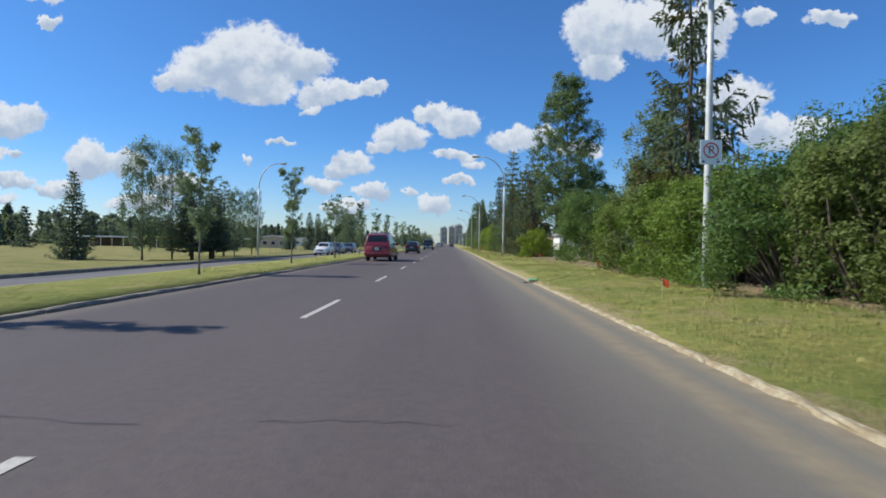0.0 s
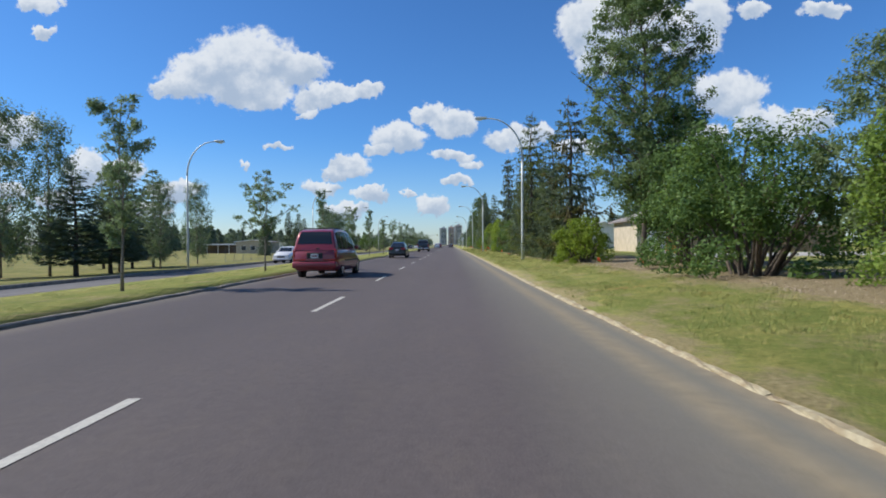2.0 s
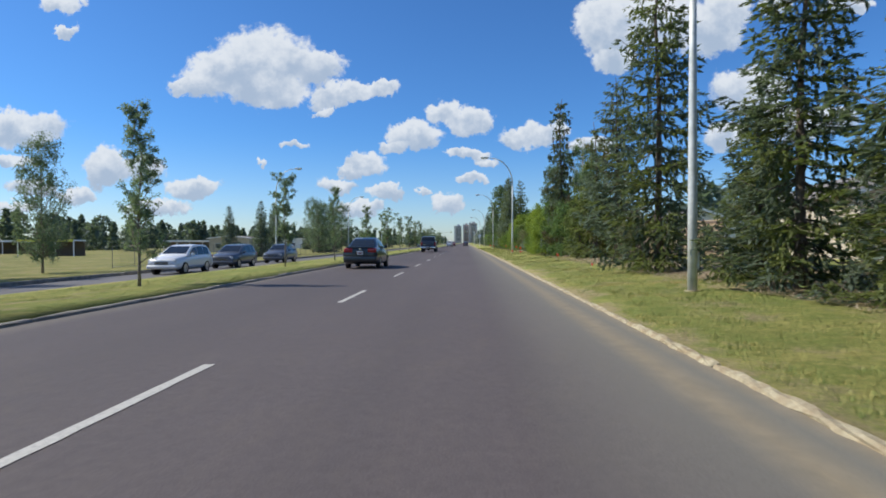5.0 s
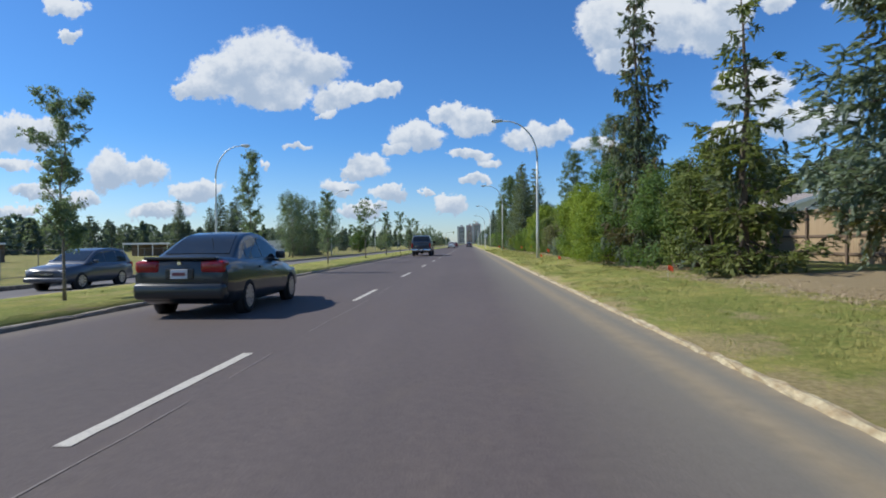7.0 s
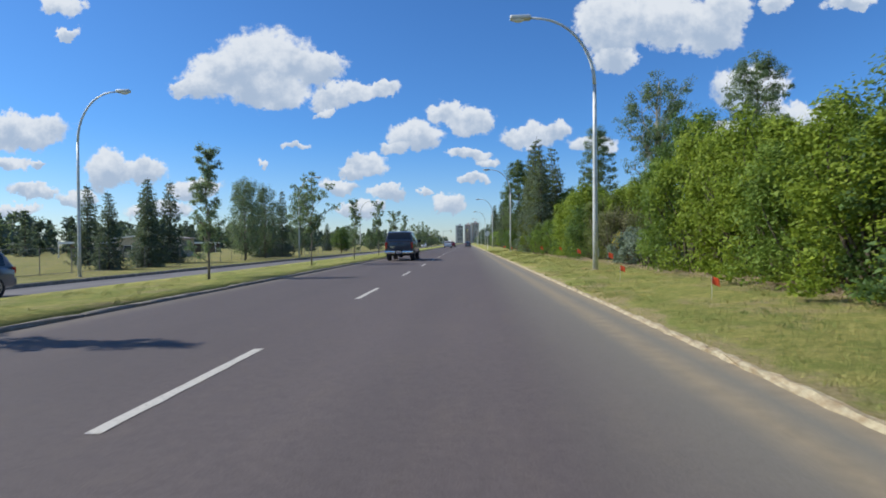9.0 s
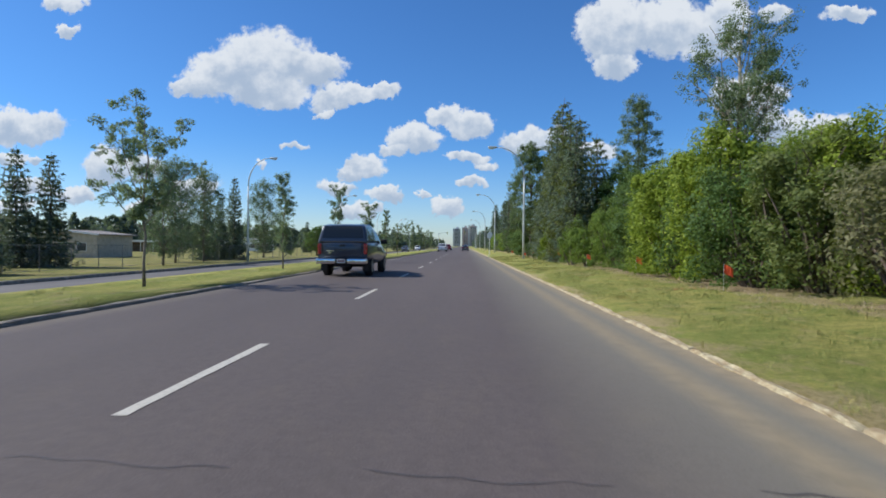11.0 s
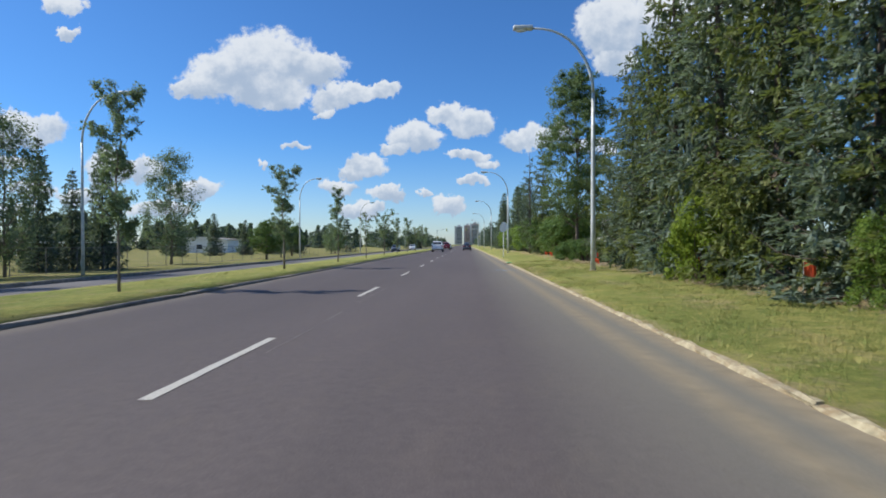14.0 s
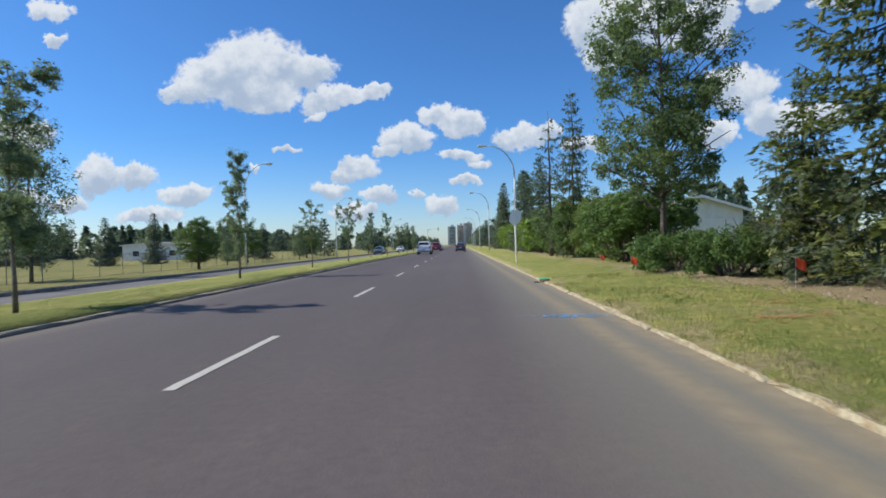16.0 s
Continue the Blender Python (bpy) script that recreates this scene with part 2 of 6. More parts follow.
def mat_grass(name, green, straw, dirt):
    k = Mat(name, 0.95, 0, 0.1)
    dark = tuple(v * 0.6 for v in green)
    # tufts of several sizes, with straw between them
    a = k.ramp(k.noise(1.3, 8, 0.78), straw, green, 0.35, 0.58)
    a = k.mix(k.ramp(k.noise(0.33, 4, 0.6, (1, 0.5, 1)), (0, 0, 0), (0.75, 0.75, 0.75), 0.44, 0.62), a, tuple(v * f for v, f in zip(green, (0.66, 0.80, 0.75))))
    a = k.mix(k.ramp(k.noise(5.5, 7, 0.75), (0, 0, 0), (0.85, 0.85, 0.85), 0.47, 0.66), a, dark)
    a = k.mix(k.ramp(k.noise(8.0, 7, 0.75, (1, 0.8, 1)), (0, 0, 0), (0.6, 0.6, 0.6), 0.54, 0.70), a, tuple(min(1, v * 1.25) for v in straw))
    a = k.mix(k.math("MULTIPLY", k.noise(34, 4, 0.8), 0.6), a, k.ramp(k.noise(60, 3), tuple(v * 0.45 for v in green), (0.55, 0.52, 0.13)))
    field = k.math("MULTIPLY", k.math("SUBTRACT", -19.0, k.axis(0)), 0.4, True)
    a = k.mix(k.math("MULTIPLY", field, k.math("ADD", 0.35, k.math("MULTIPLY", k.noise(0.12, 5, 0.65), 0.7))), a, k.ramp(k.noise(0.3, 6, 0.7), (0.13, 0.145, 0.05), (0.30, 0.25, 0.105)))
    foot = k.math("MULTIPLY", k.math("SUBTRACT", 1.0, k.math("MULTIPLY", k.math("ABSOLUTE", k.math("SUBTRACT", k.axis(0), 6.6), 0), 0.8), True), 0.17)
    edge = k.math("MULTIPLY", k.math("SUBTRACT", 1.0, k.math("MULTIPLY", k.math("ABSOLUTE", k.math("SUBTRACT", k.axis(0), 2.6), 0), 1.6), True), 0.14)
    bare = k.ramp(k.math("ADD", k.math("ADD", k.noise(0.8, 8, 0.76, (1, 0.6, 1)), foot), edge), (0, 0, 0), (1, 1, 1), 0.53, 0.64)
    a = k.mix(k.math("MULTIPLY", bare, 0.75), a, k.ramp(k.noise(16, 6, 0.75), tuple(v * 0.6 for v in dirt), tuple(v * 1.3 for v in dirt), 0.36, 0.64))
    return k.colour(a).bump(k.noise(26, 6, 0.8), 1.0, 0.06).m


M_ASPHALT = mat_asphalt()
k = Mat("asphalt_old", 0.85, 0, 0.3)
M_ASPHALT_OLD = k.colour(k.ramp(k.noise(0.5, 6, 0.65, (1, 0.3, 1)), (0.105, 0.10, 0.10), (0.155, 0.147, 0.143))).bump(k.noise(120, 3), 0.3, 0.005).m
k = Mat("lane_paint", 0.6)
M_PAINT = k.colour(k.mix(k.ramp(k.noise(24, 6, 0.8), (0, 0, 0), (1, 1, 1), 0.48, 0.70), (0.50, 0.475, 0.41), (0.22, 0.20, 0.18))).m
k = Mat("kerb_concrete", 0.9)
conc = k.ramp(k.noise(7, 7, 0.76), (0.20, 0.170, 0.10), (0.56, 0.49, 0.32), 0.36, 0.62)
conc = k.mix(k.ramp(k.noise(2.2, 7, 0.8), (0, 0, 0), (1, 1, 1), 0.47, 0.60), conc, (0.25, 0.175, 0.09))
conc = k.mix(k.math("MULTIPLY", k.each(), 0.35), conc, (0.36, 0.30, 0.20))
M_KERB = k.colour(conc).bump(k.noise(28, 6, 0.7), 0.8, 0.02).m
k = Mat("kerb_dark", 0.9)
M_KERB_DARK = k.colour(k.ramp(k.noise(2.5, 6, 0.65), (0.15, 0.135, 0.115), (0.36, 0.32, 0.25), 0.3, 0.7)).bump(k.noise(28, 6, 0.7), 0.7, 0.02).m
M_GRASS = mat_grass("grass", (0.195, 0.242, 0.066), (0.47, 0.395, 0.140), (0.38, 0.300, 0.175))
k = Mat("grass_blades", 0.8, 0, 0.15)
M_BLADE = k.colour(k.ramp(k.math("ADD", k.math("MULTIPLY", k.island(), 0.22), k.math("ADD", k.math("MULTIPLY", k.noise(1.1, 6, 0.7), 0.8), k.math("MULTIPLY", k.noise(4.5, 4, 0.7), 0.6))), (0.45, 0.385, 0.140), (0.145, 0.205, 0.056), 0.66, 0.94)).m
k = Mat("bark_mulch", 0.95)
M_MULCH = k.colour(k.ramp(k.noise(38, 6, 0.8, (1, 0.6, 1)), (0.12, 0.088, 0.045), (0.35, 0.275, 0.145), 0.32, 0.70)).bump(k.noise(60, 5, 0.8), 0.7, 0.025).m

LEAF_LILAC = mat_leaf("leaf_lilac", (0.040, 0.078, 0.024), (0.082, 0.150, 0.042), (0.180, 0.270, 0.075))
LEAF_FRESH = mat_leaf("leaf_fresh", (0.060, 0.105, 0.020), (0.135, 0.215, 0.035), (0.260, 0.350, 0.065))
LEAF_BRIGHT = mat_leaf("leaf_bright", (0.085, 0.130, 0.014), (0.190, 0.265, 0.026), (0.330, 0.400, 0.050))
LEAF_OLIVE = mat_leaf("leaf_olive", (0.058, 0.080, 0.024), (0.120, 0.160, 0.045), (0.230, 0.265, 0.080))
LEAF_POPLAR = mat_leaf("leaf_poplar", (0.065, 0.098, 0.055), (0.130, 0.190, 0.095), (0.260, 0.330, 0.190))
LEAF_ASH = mat_leaf("leaf_ash_grey", (0.060, 0.095, 0.042), (0.125, 0.185, 0.080), (0.240, 0.310, 0.150))
LEAF_WILLOW = mat_leaf("leaf_willow", (0.080, 0.118, 0.055), (0.155, 0.210, 0.095), (0.270, 0.330, 0.165))
LEAF_SAPLING = mat_leaf("leaf_ash", (0.115, 0.165, 0.100), (0.205, 0.275, 0.160), (0.330, 0.400, 0.250))
LEAF_BIRCH = mat_leaf("leaf_birch", (0.075, 0.110, 0.075), (0.145, 0.200, 0.130), (0.250, 0.315, 0.210))
NEEDLE_DARK = mat_leaf("needle_dark", (0.055, 0.076, 0.056), (0.115, 0.148, 0.102), (0.215, 0.250, 0.175), 1.3)
NEEDLE_MID = mat_leaf("needle_field", (0.065, 0.092, 0.076), (0.130, 0.170, 0.135), (0.220, 0.265, 0.205), 1.3)
NEEDLE_BLUE = mat_leaf("needle_blue", (0.075, 0.105, 0.080), (0.165, 0.215, 0.165), (0.320, 0.380, 0.300), 1.3)
NEEDLE_RUST = mat_leaf("needle_rust", (0.060, 0.044, 0.030), (0.120, 0.092, 0.050), (0.190, 0.160, 0.075), 1.3)
NEEDLE_OLIVE = mat_leaf("needle_olive", (0.072, 0.092, 0.032), (0.150, 0.178, 0.060), (0.270, 0.288, 0.095), 1.3)
# Far foliage carries distance haze in its own colour: paler and bluer.
LEAF_FAR_HAZE = mat_leaf("leaf_far", (0.060, 0.085, 0.078), (0.110, 0.150, 0.128), (0.180, 0.228, 0.185), 0.4)
LEAF_GREY = mat_leaf("leaf_grey_twig", (0.09, 0.09, 0.045), (0.17, 0.17, 0.085), (0.27, 0.26, 0.13))
LEAF_YELLOW = mat_leaf("leaf_yellow", (0.25, 0.20, 0.02), (0.45, 0.36, 0.03), (0.6, 0.5, 0.06))
k = Mat("bark", 0.95)
M_BARK = k.colour(k.ramp(k.noise(9, 6, 0.7, (1, 1, 0.25)), (0.06, 0.045, 0.035), (0.17, 0.135, 0.105))).bump(k.noise(22, 5, 0.7, (1, 1, 0.25)), 0.9, 0.03).m
M_BARK_GREY = mat_plain("bark_grey", (0.20, 0.17, 0.14), 0.9, vary=0.35, scale=20)
k = Mat("bark_pale", 0.9)
M_BARK_PALE = k.colour(k.ramp(k.noise(6, 6, 0.7, (1, 1, 0.4)), (0.27, 0.24, 0.19), (0.50, 0.46, 0.38))).bump(k.noise(22, 5, 0.7, (1, 1, 0.3)), 0.7, 0.02).m
k = Mat("galvanised", 0.5, 0.2)
M_GALV = k.colour(k.ramp(k.noise(5, 5), (0.46, 0.48, 0.455), (0.62, 0.64, 0.61))).m
M_LAMP_GLASS = mat_plain("lamp_glass", (0.75, 0.76, 0.74), 0.25)
M_SIGN_WHITE = mat_plain("sign_white", (0.86, 0.86, 0.84), 0.35, vary=0.04)
M_SIGN_RED = mat_plain("sign_red", (0.62, 0.05, 0.035), 0.4)
M_BLACK = mat_plain("black_paint", (0.02, 0.02, 0.022), 0.4)
M_FLAG = mat_plain("flag_orange", (0.85, 0.10, 0.03), 0.5)
M_SPRAY = mat_plain("spray_orange", (0.42, 0.14, 0.06), 0.9)
M_SPRAY_BLUE = mat_plain("spray_blue", (0.10, 0.32, 0.62), 0.9)
M_GREEN = mat_plain("green_paint", (0.10, 0.42, 0.22), 0.6, vary=0.3, scale=14)
M_IRON = mat_plain("cast_iron", (0.035, 0.033, 0.03), 0.7, 0.3)


# ---- mesh helpers ----
def mesh_ob(name, verts, faces, material, parent=None, label="", smooth=False, slots=None, index=None):
    me = bpy.data.meshes.new(name)
    me.from_pydata([tuple(v) for v in verts], [], [tuple(f) for f in faces])
    for s in (slots or [material]):
        me.materials.append(s)
    if index is not None:
        me.polygons.foreach_set("material_index", index)
    if smooth:
        me.polygons.foreach_set("use_smooth", [True] * len(me.polygons))
    me.update()
    ob = new(name, me)
    if parent is not None:
        ob.parent = parent
    if label:
        ob["label"] = label
    return ob


def quads_ob(name, quads, material, parent=None, label=""):
    """Many loose blades, sprays or leaves: quads is an array n x corners x 3."""
    n, c = quads.shape[:2]
    me = bpy.data.meshes.new(name)
    me.vertices.add(n * c)
    me.vertices.foreach_set("co", np.ascontiguousarray(quads, dtype=np.float32).reshape(-1))
    me.loops.add(n * c)
    me.loops.foreach_set("vertex_index", np.arange(n * c, dtype=np.int32))
    me.polygons.add(n)
    me.polygons.foreach_set("loop_start", np.arange(0, n * c, c, dtype=np.int32))
    me.materials.append(material)
    me.update(calc_edges=True)
    me.validate()
    ob = new(name, me)
    if parent is not None:
        ob.parent = parent
    if label:
        ob["label"] = label
    return ob


def part(name, bm, material, parent=None, label="", smooth=False):
    me = bpy.data.meshes.new(name)
    bm.to_mesh(me)
    bm.free()
    me.materials.append(material)
    if smooth:
        me.polygons.foreach_set("use_smooth", [True] * len(me.polygons))
    ob = new(name, me)
    if parent is not None:
        ob.parent = parent
    if label:
        ob["label"] = label
    return ob


def box_bm(x0, x1, y0, y1, z0, z1, bevel=0.0, segments=2, bm=None):
    bm = bm or bmesh.new()
    m = Matrix.LocRotScale(((x0 + x1) / 2, (y0 + y1) / 2, (z0 + z1) / 2), None, (x1 - x0, y1 - y0, z1 - z0))
    r = bmesh.ops.create_cube(bm, size=1, matrix=m)
    if bevel:
        es = list({e for v in r["verts"] for e in v.link_edges})
        bmesh.ops.bevel(bm, geom=es, offset=bevel, segments=segments, affect="EDGES", profile=0.5)
    return bm


def tube(path, radii, sides=7, verts=None, faces=None, cap=True):
    """Verts and faces of a tapered tube along a path."""
    verts = [] if verts is None else verts
    faces = [] if faces is None else faces
    base = len(verts)
    n = len(path)
    for i in range(n):
        p = Vector(path[i])
        d = (Vector(path[min(i + 1, n - 1)]) - Vector(path[max(i - 1, 0)])).normalized()
        side = d.cross(Vector((0.3, 1, 0.1))).normalized()
        up = d.cross(side)
        for j in range(sides):
            a = 2 * math.pi * j / sides
            verts.append(p + (side * math.cos(a) + up * math.sin(a)) * radii[i])
    for i in range(n - 1):
        for j in range(sides):
            k2 = (j + 1) % sides
            faces.append((base + i * sides + j, base + i * sides + k2, base + (i + 1) * sides + k2, base + (i + 1) * sides + j))
    if cap:
        faces.append(tuple(base + j for j in reversed(range(sides))))
        faces.append(tuple(base + (n - 1) * sides + j for j in range(sides)))
    return verts, faces


def thing(name, x, y, z, label, category, group="", rz=0.0):
    e = new(name)
    e.empty_display_size = 0.3
    e.matrix_basis = pose(x, y, z, 0, 0, rz)
    return tagged(e, label, category, group)


# ---- ground, roads and kerbs ----
def ground_z(x):
    xs = (-1500, -70, -25, -19.6, -13.75, -10, -6.75, 2.62, 4.8, 7, 12, 40, 1500)
    zs = (-0.75, -0.75, -0.7, -0.46, -0.30, -0.06, 0.075, 0.052, 0.19, 0.30, 0.42, 0.6, 0.6)
    return float(np.interp(x, xs, zs))


def kerb_shift(y):
    """The eastern kerb line wanders a little from the straight."""
    return float(np.interp(y, (-10, 4, 20, 33, 45, 63, 90, 112, 138, 200), (0.05, 0.05, 0.0, -0.10, -0.05, 0.0, 0.07, 0.12, 0.11, 0.08)))


def build_ground():
    xs = [-1500, -400, -150, -70, -45, -30, -25, -22, -19.62, -19.58, -13.77, -13.73, -12, -10, -8.2, -6.77, -6.73,
          2.60, 2.64, 3.2, 3.8, 4.4, 5, 5.6, 6.3, 7, 8, 9.5, 12, 18, 40, 150, 400, 1500]
    ys = list(np.arange(-40, 240, 1.5)) + [260, 300, 360, 450, 600, 900, 1400, 2200, 4000]
    verts, faces = [], []
    for y in ys:
        for x in xs:
            z = ground_z(x)
            if 2.59 < x < 2.65:
                x += kerb_shift(y) + 0.01
                z = -0.25 if x < 2.63 + kerb_shift(y) else 0.052
            elif -19.59 < x < -13.76:
                z = -0.85
            elif -6.74 < x < 2.61:
                z = -0.25
            elif 2.7 < x < 20 or -13 < x < -7:
                z += 0.05 * noise.noise((x * 0.7, y * 0.35, 3)) + 0.02 * noise.noise((x * 2, y * 1.4, 8))
            verts.append((x, y, z))
    n = len(xs)
    for j in range(len(ys) - 1):
        for i in range(n - 1):
            faces.append((j * n + i, j * n + i + 1, (j + 1) * n + i + 1, (j + 1) * n + i))
    g = mesh_ob("ground", verts, faces, M_GRASS, smooth=True)
    tagged(g, "dry summer grass verge, median and field", "ground", kind="structure")


build_ground()


def strip(name, x0, z0, x1, z1, y0, y1, material, label, category, step=20.0, across=6):
    ys = np.arange(y0, y1 + 0.1, step)
    verts = [(x0 + (x1 - x0) * i / across, y, z0 + (z1 - z0) * i / across) for y in ys for i in range(across + 1)]
    n = across + 1
    faces = [(j * n + i, j * n + i + 1, (j + 1) * n + i + 1, (j + 1) * n + i) for j in range(len(ys) - 1) for i in range(across)]
    return tagged(mesh_ob(name, verts, faces, material), label, category, kind="structure")


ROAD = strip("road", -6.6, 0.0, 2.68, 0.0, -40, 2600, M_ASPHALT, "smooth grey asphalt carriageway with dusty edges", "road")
strip("opposite_road", -19.6, -0.62, -13.72, -0.46, -40, 2600, M_ASPHALT_OLD, "faded grey asphalt of the opposite carriageway", "road")


def kerb_mesh(name, length, width, z_low, z_top, lean, rough, seed):
    """One kerb section along y with a rolled top edge, chipped unevenly."""
    rnd = random.Random(seed)
    prof = [(0.0, z_low), (lean * 0.7, z_top - 0.05), (lean, z_top - 0.02), (lean + 0.03, z_top), (width, z_top), (width, z_low)]
    steps = 14
    verts, faces = [], []
    for j in range(steps + 1):
        y = length * j / steps
        end = 0.012 if j in (0, steps) else 0.0
        for i, (x, z) in enumerate(prof):
            dx = rnd.uniform(-rough, rough) if i in (1, 2, 3) else 0
            dz = rnd.uniform(-rough, rough * 0.4) if i in (1, 2, 3, 4) else 0
            verts.append((x + dx, y, z + dz - (end if i in (2, 3, 4) else 0)))
    n = len(prof)
    for j in range(steps):
        for i in range(n):
            k2 = (i + 1) % n
            faces.append((j * n + i, (j + 1) * n + i, (j + 1) * n + k2, j * n + k2))
    faces.append(tuple(range(n)))
    faces.append(tuple(steps * n + i for i in reversed(range(n))))
    me = bpy.data.meshes.new(name)
    me.from_pydata(verts, [], faces)
    me.update()
    return me


def build_kerb(name, x, sign, z_low, z_top, material, label, y0, y1, y_far, length=3.0, rough=0.014, width=0.15, wander=False):
    root = new(name)
    tagged(root, label, "kerb", kind="structure")
    root.location = (x, 0, 0)
    meshes = [kerb_mesh("kerb_section", length - 0.025, width, z_low, z_top, 0.03, rough, s) for s in range(6)]
    for me in meshes:
        me.materials.append(material)
    rnd = random.Random(5)
    y = y0
    while y < y1:
        ob = new("kerb_section", meshes[rnd.randrange(6)])
        ob.parent = root
        ob.location = (rnd.uniform(-0.01, 0.01), y if sign > 0 else y + length, rnd.uniform(-0.012, 0.008))
        if sign < 0:
            ob.rotation_euler = (0, 0, math.pi)
        elif wander:
            a, b = kerb_shift(y), kerb_shift(y + length)
            ob.location.x += a
            ob.rotation_euler = (0, 0, -math.atan2(b - a, length))
        y += length
    far = kerb_mesh("kerb_far", y_far - y1, 0.17, z_low, z_top, 0.035, 0.0, 9)
    far.materials.append(material)
    ob = new("kerb_far", far)
    ob.parent = root
    ob.location = (kerb_shift(y) if wander else 0, y if sign > 0 else y + (y_far - y1), 0)
    if sign < 0:
        ob.rotation_euler = (0, 0, math.pi)


build_kerb("kerb_east", 2.53, 1, -0.2, 0.048, M_KERB, "worn sandy concrete kerb with chipped edges", -9, 201, 2500, 3.0, 0.021, 0.12, True)
build_kerb("kerb_median", -6.56, -1, -0.2, 0.075, M_KERB_DARK, "dark weathered concrete kerb of the median", -9, 240, 2500, 6.0, 0.012, 0.13)
build_kerb("kerb_median_far_side", -13.78, 1, -0.85, -0.29, M_KERB_DARK, "dark concrete kerb on the far side of the median", -9, 240, 2500, 12.0, 0.006)
build_kerb("kerb_west", -19.55, -1, -0.95, -0.43, M_KERB_DARK, "weathered concrete kerb beside the field", -9, 240, 2500, 12.0, 0.006)


def build_dashes():
    rnd = random.Random(2)
    meshes = []
    for s in range(4):
        verts, faces = [], []
        n = 12
        for i in range(n + 1):
            y = 3.0 * i / n
            verts += [(-0.055 + rnd.uniform(-0.006, 0.006), y, 0), (0.055 + rnd.uniform(-0.006, 0.006), y, 0)]
        faces = [(2 * i, 2 * i + 1, 2 * i + 3, 2 * i + 2) for i in range(n)]
        me = bpy.data.meshes.new("lane_dash")
        me.from_pydata(verts, [], faces)
        me.materials.append(M_PAINT)
        me.update()
        meshes.append(me)
    for k2 in range(-1, 60):
        ob = new("lane_dash", meshes[k2 % 4])
        ob.parent = ROAD
        ob.location = (-2.44, 9.0 * k2, 0.005)


build_dashes()


# cracks sealed with tar run across the lanes
def build_cracks():
    rnd = random.Random(11)
    k = Mat("tar", 0.6)
    tar = k.colour((0.066, 0.060, 0.060)).m
    for y, x0, x1 in ((3.7, -4.2, 0.2), (98.3, -3.2, 2.2), (33.0, -0.6, 0.4), (150, -6, 2), (58, -6.2, -1), (172, -6, 2)):
        verts, faces = [], []
        n = int((x1 - x0) / 0.12)
        yy = y
        for i in range(n + 1):
            yy += rnd.uniform(-0.05, 0.05)
            w = rnd.uniform(0.002, 0.009)
            x = x0 + (x1 - x0) * i / n
            verts += [(x, yy - w, 0.004), (x, yy + w, 0.004)]
        faces = [(2 * i, 2 * i + 2, 2 * i + 3, 2 * i + 1) for i in range(n) if math.sin(i * 0.37 + y) > -0.45]
        ob = mesh_ob("tar_crack", verts, faces, tar, ROAD)


build_cracks()


# the paving seam beside the lane line
def build_seam():
    rnd = random.Random(8)
    k = Mat("seam", 0.85)
    pale = k.colour(k.ramp(k.noise(12, 5), (0.165, 0.145, 0.135), (0.22, 0.195, 0.18))).m
    for y0, y1 in ((62, 77), (128, 139)):
        n = int((y1 - y0) / 0.4)
        verts = []
        for i in range(n + 1):
            x = -2.17 + 0.025 * math.sin(i * 0.31) + rnd.uniform(-0.006, 0.006)
            w = rnd.uniform(0.004, 0.009)
            verts += [(x - w, y0 + 0.4 * i, 0.004), (x + w, y0 + 0.4 * i, 0.004)]
        mesh_ob("paving_seam", verts, [(2 * i, 2 * i + 1, 2 * i + 3, 2 * i + 2) for i in range(n) if math.sin(i * 0.9) + math.sin(i * 0.37 + 1) > -0.5], pale, ROAD)


build_seam()


# ---- vegetation ----
def rand_units(rng, n):
    v = rng.normal(size=(n, 3))
    return v / np.linalg.norm(v, axis=1)[:, None]


def leaf_quads(rng, centres, size, up_bias=0.5, aspect=0.5, out=None):
    """A pointed leaf at each centre, turned at random, or more towards the outside of its clump."""
    n = len(centres)
    nor = rand_units(rng, n)
    if out is not None:
        nor = nor * 0.75 + out * 0.8
    nor[:, 2] = np.abs(nor[:, 2]) + up_bias if out is None else nor[:, 2] + up_bias
    nor /= np.linalg.norm(nor, axis=1)[:, None] + 1e-9
    a = np.cross(nor, rand_units(rng, n))
    a /= np.linalg.norm(a, axis=1)[:, None] + 1e-9
    b = np.cross(nor, a)
    s = size * rng.uniform(0.55, 1.4, n)[:, None]
    q = np.empty((n, 3, 3))
    q[:, 0] = centres + b * s * aspect - a * s * 0.6
    q[:, 1] = centres - b * s * aspect - a * s * 0.6
    q[:, 2] = centres + a * s
    q[:, 2, 2] -= s[:, 0] * 0.25
    return q


def limb(start, end, r0, r1, rnd, bow=0.15, n=5, verts=None, faces=None, sides=5):
    s, e = Vector(start), Vector(end)
    d = e - s
    w = Vector((rnd.uniform(-1, 1), rnd.uniform(-1, 1), rnd.uniform(0, 1))) * bow * d.length
    path = [s + d * (i / (n - 1)) + w * math.sin(math.pi * i / (n - 1)) for i in range(n)]
    radii = [r0 + (r1 - r0) * i / (n - 1) for i in range(n)]
    return tube(path, radii, sides, verts, faces, cap=False), path


